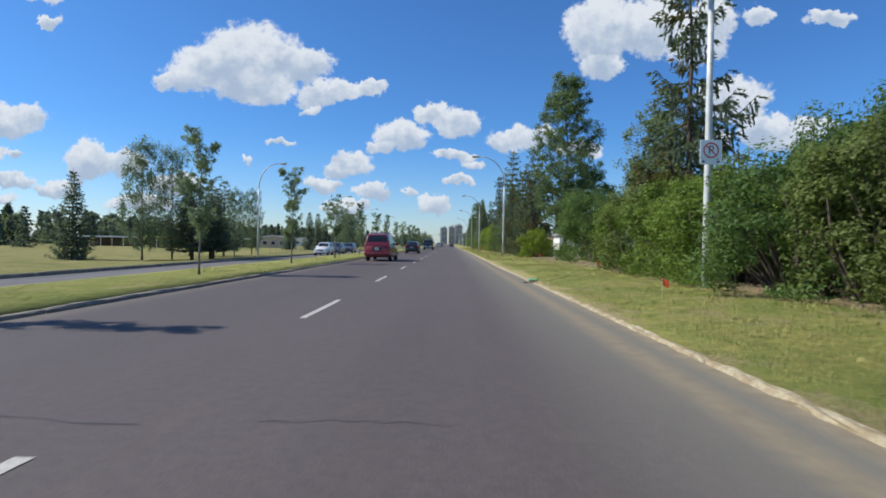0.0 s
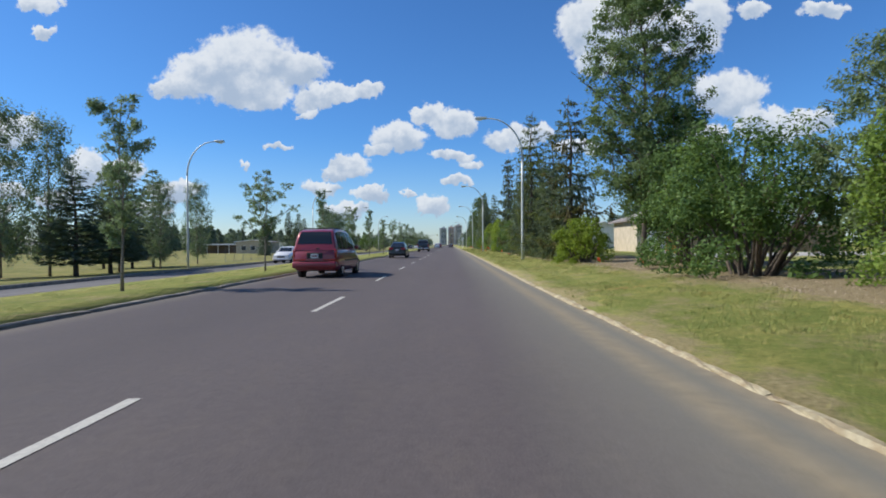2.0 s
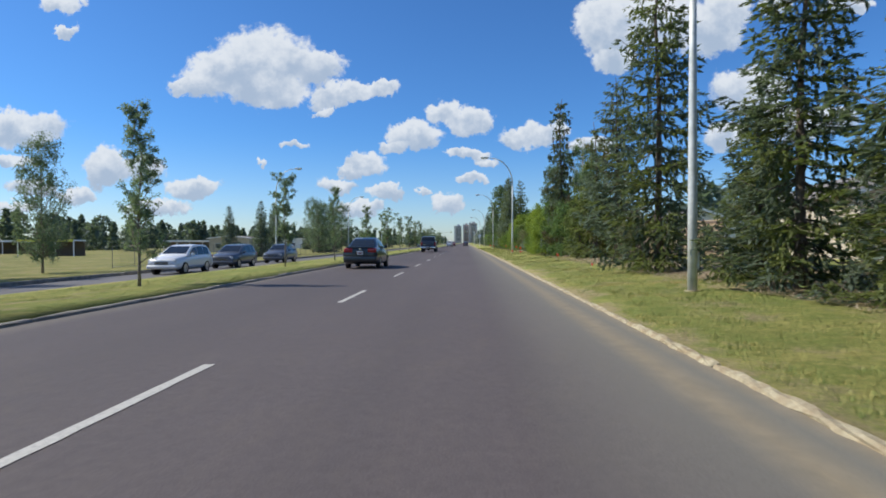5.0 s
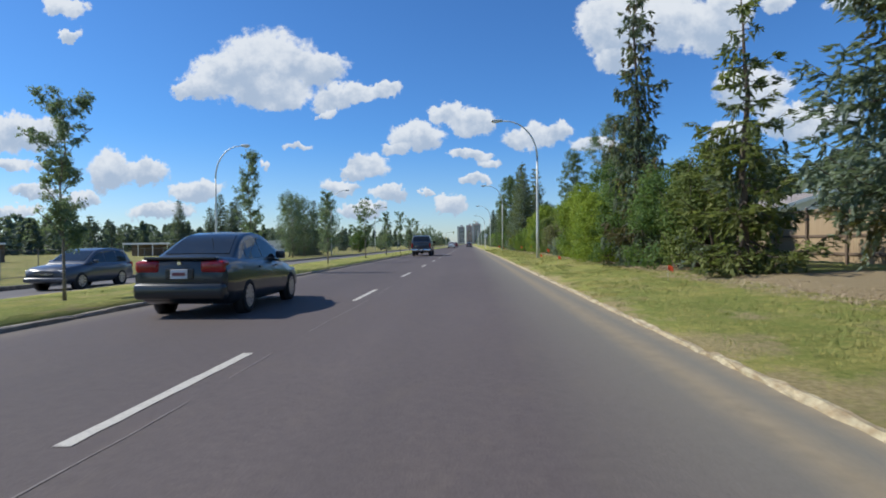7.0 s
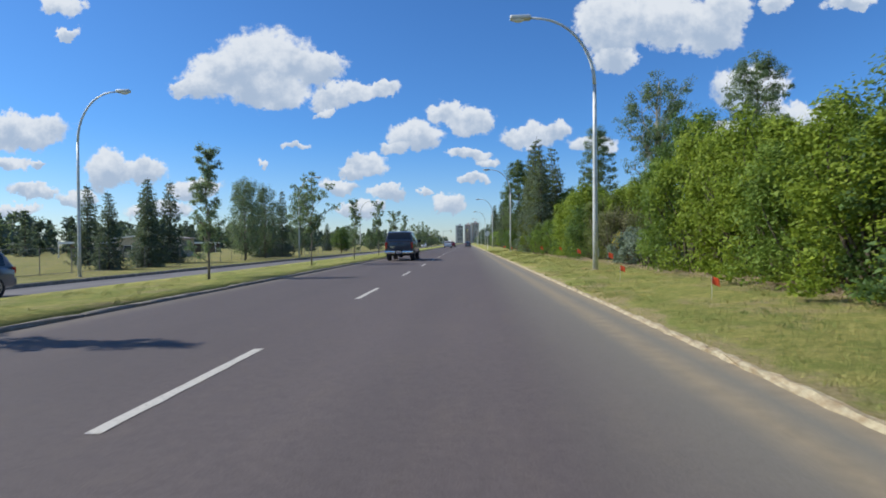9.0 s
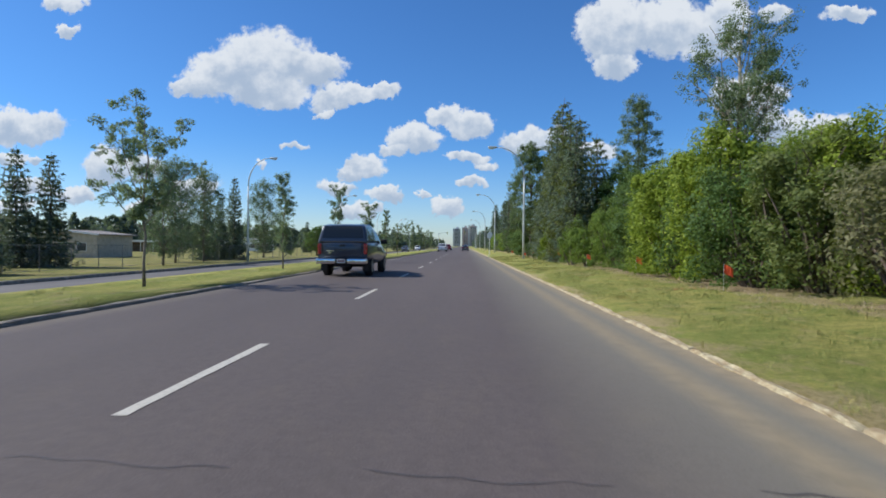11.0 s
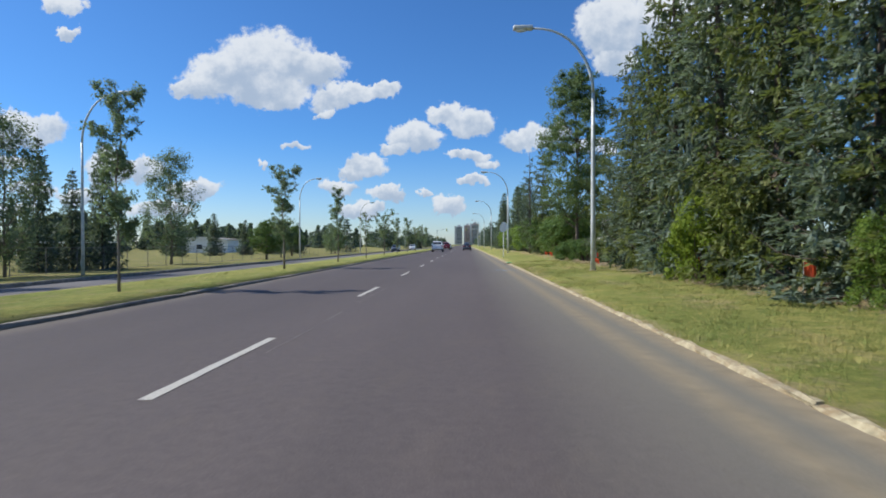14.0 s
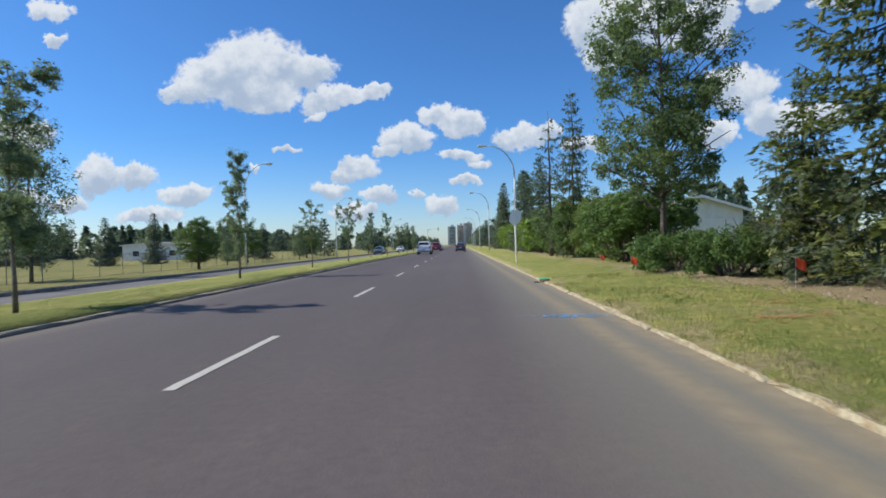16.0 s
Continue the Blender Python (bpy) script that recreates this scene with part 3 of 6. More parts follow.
def make_broadleaf(name, label, category, height, spread, crown_low, leaf_mat, bark, leaves, leaf_size, seed,
                   shape="oval", clusters=60, trunk_r=0.12, limb_n=14, cluster_r=0.55, lean=0.0, bare=0.0, flat=0.8):
    """A tree: tapered trunk with limbs, and a crown of leaf clusters round the limbs' ends."""
    rnd, rng = random.Random(seed), np.random.default_rng(seed)
    root = thing(name, 0, -500, 0, label, category)
    verts, faces = [], []
    top = Vector((lean, 0, height * 0.93))
    path = [Vector((lean * (i / 7) ** 1.5 + rnd.uniform(-.04, .04) * i * 0.5, rnd.uniform(-.04, .04) * i * 0.5, height * 0.93 * i / 7)) for i in range(8)]
    tube(path, [trunk_r * (1.25 if i == 0 else 1) * (1 - 0.9 * i / 7) + 0.008 for i in range(8)], 8, verts, faces)
    tips = []

    def radius_at(h):
        f = (h - crown_low) / (height - crown_low)
        f = min(max(f, 0.0), 1.0)
        if shape == "oval":
            return spread * (0.35 + 0.65 * math.sin(math.pi * min(1, f * 0.9 + 0.12)))
        if shape == "column":
            return spread * (0.75 + 0.3 * math.sin(math.pi * f * 0.9)) * (1 - 0.55 * f ** 3)
        if shape == "vase":
            return spread * (0.30 + 0.70 * f ** 0.8) * (1 - 0.5 * f ** 4)
        return spread * (1 - 0.75 * f)

    for i in range(limb_n):
        f = (i + rnd.random()) / limb_n
        h = crown_low + (height - crown_low) * (0.02 + 0.93 * f)
        a = i * 2.4 + rnd.uniform(-0.5, 0.5)
        r = radius_at(h) * rnd.uniform(0.7, 1.1)
        z0 = max(height * 0.12, h - r * (1.3 if shape in ("column", "vase", "spire") else 0.7))
        k2 = min(int(z0 / (height * 0.93) * 7), 6)
        s = path[k2].lerp(path[k2 + 1], z0 / (height * 0.93) * 7 - k2)
        e = Vector((s.x + math.cos(a) * r, s.y + math.sin(a) * r, h))
        r0 = trunk_r * 0.5 * (1 - 0.75 * f)
        _, lp = limb(s, e, r0, 0.012, rnd, 0.10, 5, verts, faces)
        tips += [lp[2], lp[3], lp[4]]
        for _ in range(5):
            b0 = lp[rnd.choice((1, 2, 3))]
            e2 = b0 + Vector((rnd.uniform(-1, 1), rnd.uniform(-1, 1), rnd.uniform(-0.2, 0.9))) * r * 0.45
            _, lp2 = limb(b0, e2, r0 * 0.45, 0.008, rnd, 0.1, 4, verts, faces, 4)
            tips += [lp2[2], lp2[3]]
    tips += [path[6], path[7]]
    mesh_ob("trunk", verts, faces, bark, root, smooth=True)
    tips = [t for t in tips if rnd.random() > bare]
    cl = []
    for _ in range(clusters):
        if shape in ("vase", "spire") or rnd.random() < 0.4:
            cl.append(tuple(rnd.choice(tips)))
        else:
            h = crown_low + (height - crown_low) * rnd.random() ** 0.9
            r, a = radius_at(h) * math.sqrt(rnd.uniform(0.15, 1.0)), rnd.uniform(0, 2 * math.pi)
            cl.append((lean * h / height + r * math.cos(a), r * math.sin(a), h))
    cl = np.array(cl)
    cl += rng.normal(size=cl.shape) * cluster_r * 0.45
    which = rng.integers(0, clusters, leaves)
    size = cluster_r * rng.uniform(0.5, 1.15, clusters)
    off = rand_units(rng, leaves) * (rng.random(leaves) ** 0.45)[:, None]
    off[:, 2] *= flat
    pts = cl[which] + off * size[which][:, None]
    outward = off + 0.35 * (pts - np.array([lean * 0.5, 0, (height + crown_low) * 0.5])) / spread
    quads_ob("crown", leaf_quads(rng, pts, leaf_size, 0.25, out=outward), leaf_mat, root)
    return root


def make_shrub(name, label, height, spread, leaf_mat, leaves, leaf_size, seed, clusters=46, low=0.12, cluster_r=0.42, twigs=26):
    """A many-stemmed bush whose leaf clusters fill an uneven dome."""
    rnd, rng = random.Random(seed), np.random.default_rng(seed)
    root = thing(name, 0, -500, 0, label, "shrub")
    verts, faces = [], []
    tips = []
    for i in range(twigs):
        a = rnd.uniform(0, 2 * math.pi)
        f = math.sqrt(rnd.random())
        h = height * (1 - 0.45 * f ** 2.2) * rnd.uniform(0.72, 1.03)
        e = Vector((math.cos(a) * spread * f, math.sin(a) * spread * f, h))
        s = Vector((math.cos(a) * spread * f * 0.25, math.sin(a) * spread * f * 0.25, 0))
        _, lp = limb(s, e, 0.03 + 0.012 * height / 3, 0.008, rnd, 0.12, 5, verts, faces, 4)
        tips += [lp[2], lp[3], lp[4], lp[4]]
    mesh_ob("stem_frame", verts, faces, M_BARK, root, smooth=True)
    cl = []
    while len(cl) < clusters:
        if rnd.random() < 0.5:
            cl.append(tuple(rnd.choice(tips)))
        else:
            a, f = rnd.uniform(0, 2 * math.pi), rnd.uniform(0.72, 1.0)
            z = rnd.uniform(low, 0.8)
            rr = spread * f * math.sqrt(max(0.05, 1 - (z * 0.95) ** 3))
            cl.append((math.cos(a) * rr, math.sin(a) * rr, z * height))
    cl = np.array(cl)
    size = cluster_r * rng.uniform(0.55, 1.3, clusters)
    which = rng.integers(0, clusters, leaves)
    off = rand_units(rng, leaves) * (rng.random(leaves) ** 0.4)[:, None]
    off[:, 2] *= 0.95
    pts = cl[which] + off * size[which][:, None]
    pts[:, 2] = np.maximum(pts[:, 2], 0.06 + 0.1 * rng.random(leaves))
    outward = off + 0.4 * (pts - np.array([0, 0, height * 0.4])) / spread
    quads_ob("foliage", leaf_quads(rng, pts, leaf_size, 0.22, out=outward), leaf_mat, root)
    return root


def make_spruce(name, label, height, spread, leaf_mat, seed, whorls=20, per=8, droop=0.35, skip=0.0, density=1.0,
                low=0.03, power=0.6, trunk_r=0.14, spray=0.19, dead_mat=None, dead=0.0, hang=0.25, broad=0.25, wild=0.3):
    """A conifer: a straight trunk and tiers of boughs that sag and lift again at their ends, each a flat fan of needled twigs."""
    rnd, rng = random.Random(seed), np.random.default_rng(seed)
    root = thing(name, 0, -500, 0, label, "spruce tree")
    verts, faces = [], []
    path = [Vector((rnd.uniform(-.02, .02) * i, rnd.uniform(-.02, .02) * i, height * i / 8)) for i in range(9)]
    tube(path, [trunk_r * (1 - 0.95 * i / 8) + 0.006 for i in range(9)], 7, verts, faces)
    quads, dquads = [], []
    gap = max(0.11, spray * 0.6)
    for w in range(whorls):
        f = (w + 0.5) / whorls
        tier = rnd.uniform(1 - wild, 1 + wild * 0.5)
        count = per if f < 0.8 else max(4, per - 2)
        for j in range(count):
            if rnd.random() < skip:
                continue
            h = height * (low + (0.975 - low) * (f + rnd.uniform(-0.22, 0.22) / whorls))
            ln = (spread * (1 - f) ** power * tier + 0.14) * rnd.uniform(0.62, 1.12)
            a = 2 * math.pi * (j + rnd.random() * 0.8) / count + w * 1.1
            d = np.array([math.cos(a), math.sin(a), 0])
            side = np.array([-d[1], d[0], 0])
            dr = droop * rnd.uniform(0.6, 1.4) * (1 - 0.75 * f) - 0.45 * max(0.0, f - 0.7)
            u = np.linspace(0, 1, 5)
            bough = d * (u * ln)[:, None]
            bough[:, 2] = np.maximum(0.06, h + ln * (0.12 * u - dr * np.sin(u * 2.0) + 0.22 * u ** 4))
            tube([Vector(p) for p in bough], [0.022 * (1 - 0.75 * v) * (0.5 + ln / 2) for v in u], 3, verts, faces, cap=False)
            nb = max(3, int(ln / gap))
            s = np.append(0.10 + 0.86 * (np.arange(nb) + rng.random(nb)) / nb, (0.9, 0.97))
            sg = np.append(np.where(np.arange(nb) % 2 == 0, 1.0, -1.0), (0.25, -0.25))
            at = np.stack([np.interp(s, u, bough[:, c]) for c in range(3)], 1)
            m = nb + 2
            bl = (0.42 * ln * (1 - 0.72 * s) * np.minimum(1, s * 3.2) + 0.13) * rng.uniform(0.7, 1.2, m)
            dv = d * rng.uniform(0.55, 0.95, m)[:, None] + side * (sg * rng.uniform(0.55, 0.9, m))[:, None]
            dv[:, 2] = rng.uniform(-0.22, 0.06, m)
            down = rng.random(m) < hang
            dv[down] *= 0.35
            dv[down, 2] = -0.9
            dv /= np.linalg.norm(dv, axis=1)[:, None]
            reps = np.maximum(3, (bl / (0.19 * spray) * density).astype(int))
            k2 = np.repeat(np.arange(m), reps)
            m = len(k2)
            t = rng.random(m)
            base = at[k2] + dv[k2] * (bl[k2] * t)[:, None] + rand_units(rng, m) * spray * 0.16
            base[:, 2] -= 0.25 * bl[k2] * t ** 2
            out = dv[k2] + rand_units(rng, m) * 0.42
            out /= np.linalg.norm(out, axis=1)[:, None]
            wid = np.cross(out, np.array([0, 0, 1.0]) + rand_units(rng, m) * 0.75)
            wid /= np.linalg.norm(wid, axis=1)[:, None] + 1e-9
            L = (spray * rng.uniform(0.6, 1.3, m))[:, None]
            q = np.stack([base + wid * L * broad, base - wid * L * broad, base + out * L], 1)
            q[:, :, 2] = np.maximum(q[:, :, 2], 0.03)
            (dquads if rnd.random() < dead else quads).append(q)
    mesh_ob("trunk", verts, faces, M_BARK, root, smooth=True)
    quads_ob("crown", np.concatenate(quads), leaf_mat, root)
    if dquads:
        quads_ob("dead_foliage", np.concatenate(dquads), dead_mat, root, "older boughs of another tone")
    return root


used = set()


def place(proto, x, y, s=1.0, turn=0.0, sz=None, label="", z=None):
    """Puts a copy of a plant at x, y on the ground; the first one placed is the original itself."""
    zz = ground_z(x) - 0.02 if z is None else z
    m = pose(x, y, zz, 0, 0, turn) @ Matrix.Diagonal((s, s, sz or s, 1))
    if proto.name in used:
        ob = copy_thing(proto, m @ Matrix.Diagonal(tuple(1 / v for v in proto.scale) + (1,)))
    else:
        used.add(proto.name)
        ob = proto
        ob.matrix_basis = m
    if label:
        ob["label"] = label
    return ob


SPRUCE_DARK = make_spruce("spruce", "tall dark green spruce with drooping boughs", 11.0, 2.1, NEEDLE_DARK, 1, 19, 8, 0.36, 0.03, low=0.05, dead_mat=NEEDLE_OLIVE, dead=0.34, hang=0.18, spray=0.155)
SPRUCE_GAP = make_spruce("spruce", "ragged spruce with bare trunk gaps and rusty boughs", 9.4, 2.2, NEEDLE_DARK, 2, 15, 7, 0.36, 0.10, 1.2, low=0.06, power=0.5, dead_mat=NEEDLE_RUST, dead=0.3, hang=0.28, wild=0.5, spray=0.165)
SPRUCE_BLUE = make_spruce("spruce", "blue-grey spruce with dense layered boughs", 10.0, 2.2, NEEDLE_BLUE, 3, 21, 9, 0.34, dead_mat=NEEDLE_OLIVE, dead=0.16, hang=0.22, power=0.72, spray=0.165)
SPRUCE_HIGH = make_spruce("spruce", "blue-grey spruce with a bare lower trunk over brown litter", 10.0, 2.0, NEEDLE_BLUE, 13, 18, 9, 0.36, 0.06, low=0.16, dead_mat=NEEDLE_RUST, dead=0.22, hang=0.25, power=0.55, spray=0.165)
SPRUCE_NARROW = make_spruce("spruce", "narrow dark spruce with hanging boughs", 10.5, 1.25, NEEDLE_DARK, 4, 20, 9, 1.0, 0.04, 1.3, power=0.5, dead_mat=NEEDLE_RUST, dead=0.3, hang=0.6, wild=0.5, spray=0.15)
SPRUCE_YOUNG = make_spruce("spruce", "young open spruce with yellowish lower boughs", 7.8, 1.8, NEEDLE_OLIVE, 5, 14, 7, 0.4, 0.1, 1.0, dead_mat=NEEDLE_DARK, dead=0.3, hang=0.3, power=0.75, wild=0.45)
SPRUCE_OLIVE = make_spruce("spruce", "olive green spruce full of cones", 10.0, 2.2, NEEDLE_OLIVE, 6, 20, 9, 0.42, dead_mat=NEEDLE_DARK, dead=0.42, hang=0.3, power=0.72, spray=0.165)
SPRUCE_BARE = make_spruce("spruce", "sparse leaning spruce with short boughs", 10.0, 1.7, NEEDLE_DARK, 7, 13, 5, 0.1, 0.12, 0.9, power=0.8, low=0.12, wild=0.5)
SPRUCE_MID = make_spruce("spruce", "dark spruce standing in the grass", 10.5, 2.2, NEEDLE_MID, 10, 23, 8, 0.28, 0.0, 0.8, power=0.8, spray=0.24, hang=0.25, broad=0.3)
PINE = make_spruce("pine", "airy dark pine at the edge of the field", 8.5, 1.8, NEEDLE_MID, 8, 17, 7, 0.0, 0.08, 0.9, low=0.1, power=0.65, spray=0.28, hang=0.0, broad=0.28)
PINE["category"] = "pine tree"
FAR_SPRUCE = make_spruce("spruce", "small far-off spruce beyond the field", 9.0, 2.3, LEAF_FAR_HAZE, 9, 12, 6, 0.3, 0.0, 0.7, spray=0.6, hang=0.1, broad=0.3, power=0.85)

POPLAR = make_broadleaf("poplar", "tall poplar with shimmering grey-green leaves", "poplar tree", 12.2, 2.1, 2.0, LEAF_POPLAR, M_BARK, 30000, 0.072, 21, "oval", 380, 0.15, 34, 0.42)
ASH = make_broadleaf("ash", "tall ash with a full grey-green crown", "ash tree", 12.2, 2.3, 2.6, LEAF_ASH, M_BARK, 46000, 0.068, 27, "oval", 520, 0.10, 40, 0.42)
MAPLE = make_broadleaf("maple", "broad maple with dense fresh green leaves", "maple tree", 8.0, 2.6, 1.6, LEAF_LILAC, M_BARK, 26000, 0.080, 22, "oval", 380, 0.14, 30, 0.5)
WILLOW = make_broadleaf("willow", "light grey-green willow with fine foliage", "willow tree", 7.0, 2.2, 1.2, LEAF_WILLOW, M_BARK, 24000, 0.062, 23, "oval", 280, 0.12, 26, 0.42)
COTTONWOOD = make_broadleaf("cottonwood", "huge cottonwood with pale bare upper limbs", "cottonwood tree", 17.5, 4.6, 5.0, LEAF_POPLAR, M_BARK_PALE, 36000, 0.085, 24, "vase", 520, 0.34, 34, 0.62, bare=0.25)
FIELD_TREE = make_broadleaf("birch", "slender birch with loose pale foliage", "birch tree", 9.0, 1.75, 0.9, LEAF_BIRCH, M_BARK_GREY, 11000, 0.085, 25, "column", 300, 0.07, 30, 0.42, flat=1.5)
FAR_TREE = make_broadleaf("tree", "round far-off tree beyond the field", "tree", 8.0, 3.6, 1.0, LEAF_FAR_HAZE, M_BARK, 1500, 0.42, 26, "oval", 60, 0.16, 6, 1.2)
SAPLING_A = make_broadleaf("sapling", "young street tree with a thin trunk and open vase crown", "young tree", 5.7, 1.15, 1.7, LEAF_SAPLING, M_BARK_GREY, 11000, 0.042, 31, "vase", 460, 0.034, 15, 0.15)
SAPLING_B = make_broadleaf("sapling", "young street tree with a narrow upright crown", "young tree", 5.6, 0.85, 1.5, LEAF_SAPLING, M_BARK_GREY, 9000, 0.042, 32, "spire", 440, 0.034, 22, 0.15)
SAPLING_C = make_broadleaf("sapling", "young street tree with wide arching branches", "young tree", 5.3, 1.9, 2.2, LEAF_SAPLING, M_BARK_GREY, 11000, 0.042, 33, "vase", 430, 0.034, 14, 0.15)
SAPLING_D = make_broadleaf("sapling", "thin half-bare young street tree", "young tree", 5.0, 1.0, 1.8, LEAF_WILLOW, M_BARK_GREY, 3000, 0.045, 34, "vase", 220, 0.03, 14, 0.12)

LILAC_A = make_shrub("shrub", "dense dark green lilac shrub of the hedge", 4.0, 1.7, LEAF_LILAC, 20000, 0.055, 41, 150, 0.02, cluster_r=0.42)
LILAC_B = make_shrub("shrub", "tall leafy green shrub of the hedge", 4.2, 1.5, LEAF_OLIVE, 20000, 0.053, 42, 150, 0.02, cluster_r=0.40)
BRIGHT = make_shrub("shrub", "bright yellow-green rounded shrub", 2.6, 1.65, LEAF_BRIGHT, 12000, 0.062, 43, 100, 0.05, 0.34)
MIXED = make_shrub("shrub", "fresh green shrub of the hedge", 4.1, 1.6, LEAF_FRESH, 20000, 0.055, 44, 150, 0.02, cluster_r=0.41)
BRIGHT_TALL = make_shrub("shrub", "tall yellow-green leafy shrub of the hedge", 4.4, 1.7, LEAF_BRIGHT, 20000, 0.058, 51, 130, 0.02, cluster_r=0.46)
LOW = make_shrub("shrub", "low dark green bush at the hedge foot", 1.7, 1.25, LEAF_LILAC, 8000, 0.055, 45, 40, 0.05, 0.32)
TWIGGY = make_shrub("shrub", "dry grey twiggy bush with few leaves", 2.6, 1.35, LEAF_GREY, 5500, 0.05, 46, 50, 0.08, 0.4, 44)
SLIM = make_shrub("shrub", "slim upright light green bush", 2.5, 0.72, LEAF_FRESH, 7000, 0.048, 52, 50, 0.03, 0.3, 14)
YELLOW = make_shrub("shrub", "yellow flowering bush beside the lamp", 1.5, 0.7, LEAF_YELLOW, 1500, 0.055, 47, 22, 0.1, 0.3)
GREYBLUE = make_shrub("shrub", "blue-grey spreading juniper bush", 1.5, 1.2, NEEDLE_BLUE, 4500, 0.06, 48, 40, 0.04, 0.3)


# ---- the eastern side: hedge and garden trees ----
rnd_h = random.Random(77)


HEDGE_FAR = make_shrub("shrub", "far green shrub of the hedge", 4.1, 1.7, LEAF_FRESH, 1800, 0.17, 49, 60, cluster_r=0.5, twigs=10)

HEDGE_MID = make_shrub("shrub", "leafy dark green shrub of the hedge", 4.1, 1.7, LEAF_LILAC, 6000, 0.10, 50, 90, cluster_r=0.46, twigs=16)


def hedge(y0, y1, x, protos, height, step=1.9, depth=0.5, base=4.1):
    y = y0
    while y <= y1:
        p = protos[rnd_h.randrange(len(protos))]
        s = height / base * rnd_h.uniform(0.76, 1.12)
        place(p, x + rnd_h.uniform(-0.2, depth), y, rnd_h.uniform(0.95, 1.15), rnd_h.uniform(0, 360), s)
        y += step * rnd_h.uniform(0.85, 1.15)


hedge(4.5, 13.5, 7.25, (LILAC_A, LILAC_B, MIXED), 4.0)
hedge(14.8, 23.5, 7.4, (LILAC_A, LILAC_B, MIXED), 3.3)
hedge(6.5, 24, 9.8, (MIXED, LILAC_A), 4.7, 3.0)
place(LILAC_A, 8.0, 31.6, 1.25, 40, 1.1)
place(SPRUCE_GAP, 8.2, 20.3, 0.95, 30, 1.25, "tall ragged spruce with bare trunk gaps above the hedge")
place(MAPLE, 12.5, 15.5, 0.8, 10, 0.62)
place(MIXED, 8.9, 26.3, 1.0, 75, 0.95)
place(WILLOW, 9.0, 24.0, 0.95, 75, 1.0)
place(WILLOW, 9.8, 29.0, 0.76, 175, 0.80)
place(ASH, 7.5, 38.6, 1.0, 0)
place(MAPLE, 9.2, 39.6, 0.85, 200, 0.78)
place(LILAC_A, 8.6, 36.6, 1.1, 10, 1.2)
place(BRIGHT, 6.5, 44.3, 0.85, 0, 0.9)
place(BRIGHT, 6.6, 46.8, 0.55, 90, 0.6)
place(SPRUCE_GAP, 6.95, 49.3, 1.0, 120, 1.0)
place(SPRUCE_DARK, 6.75, 54.0, 0.8, 10, 0.74)
place(SPRUCE_OLIVE, 6.9, 51.2, 0.6, 80, 0.45)
place(SPRUCE_OLIVE, 7.2, 56.4, 0.65, 150, 0.5)
place(SPRUCE_DARK, 6.4, 61.3, 0.9, 200, 1.02)
place(SPRUCE_HIGH, 7.0, 68.9, 0.8, 40, 0.84)
place(SPRUCE_YOUNG, 7.6, 75.8, 1.0, 10)
place(SPRUCE_NARROW, 6.8, 83.0, 1.05, 0)
place(TWIGGY, 7.2, 66.0, 0.7, 20, 0.8)
hedge(77.8, 80.8, 7.6, (LILAC_B, LILAC_A), 4.3)
hedge(85.6, 87, 7.5, (LILAC_B, LILAC_A), 4.3)
place(LILAC_B, 9.2, 83.0, 1.0, 60, 1.0)
hedge(87.0, 98, 7.0, (BRIGHT_TALL, BRIGHT_TALL, MIXED), 4.3)
place(GREYBLUE, 6.9, 99.0, 1.0, 0)
place(GREYBLUE, 6.9, 101.3, 0.9, 70)
place(YELLOW, 7.0, 102.6, 1.0, 0)
place(TWIGGY, 7.1, 104.2, 1.0, 0, 1.0)
place(BRIGHT_TALL, 8.6, 106.8, 0.9, 30, 1.0)
place(MAPLE, 10.4, 104.0, 0.85, 33, 0.8)
hedge(107.5, 120.5, 7.3, (LILAC_A, BRIGHT_TALL, LILAC_B, MIXED), 4.0)
place(SLIM, 5.9, 126.8, 1.0, 20, 1.0)
place(SLIM, 6.2, 124.2, 1.2, 140, 0.75)
place(MIXED, 6.9, 121.8, 0.75, 60, 0.75)
place(MAPLE, 8.7, 122.6, 0.7, 70, 0.55, "dark-trunked leafy maple above bare soil")
place(MAPLE, 9.3, 126.6, 0.7, 190, 0.62, "dark-trunked leafy maple above bare soil")
place(LILAC_B, 8.6, 129.0, 0.8, 40, 0.85)
hedge(109, 120, 10.0, (BRIGHT_TALL, MIXED), 4.8, 3.4)
place(POPLAR, 16.5, 151.0, 1.15, 130, 1.25)
place(COTTONWOOD, 19.0, 135.8, 1.05, 20, 1.02)
place(POPLAR, 14.0, 106.0, 0.85, 60, 0.8)
place(SPRUCE_OLIVE, 8.5, 132.6, 0.8, 50, 0.82)
place(SPRUCE_BLUE, 6.9, 131.4, 0.85, 100, 0.9)
place(SPRUCE_OLIVE, 7.2, 135.0, 0.9, 10, 1.04)
place(MAPLE, 9.6, 131.6, 0.72, 300, 0.70, "dark-trunked leafy maple behind the spruces")
place(SPRUCE_BLUE, 7.3, 138.4, 1.0, 220, 1.2)
place(SPRUCE_OLIVE, 7.5, 142.4, 1.0, 160, 1.22)
place(SPRUCE_BLUE, 7.6, 146.0, 0.95, 10, 0.95)
place(SPRUCE_DARK, 9.8, 144.5, 1.0, 60, 1.1)
place(SPRUCE_DARK, 8.1, 149.6, 0.9, 260, 0.95)
place(SPRUCE_OLIVE, 7.9, 152.3, 0.6, 70, 0.46)
place(BRIGHT, 6.35, 137.2, 0.6, 30, 0.92)
place(MIXED, 6.4, 130.2, 0.4, 30, 0.4)
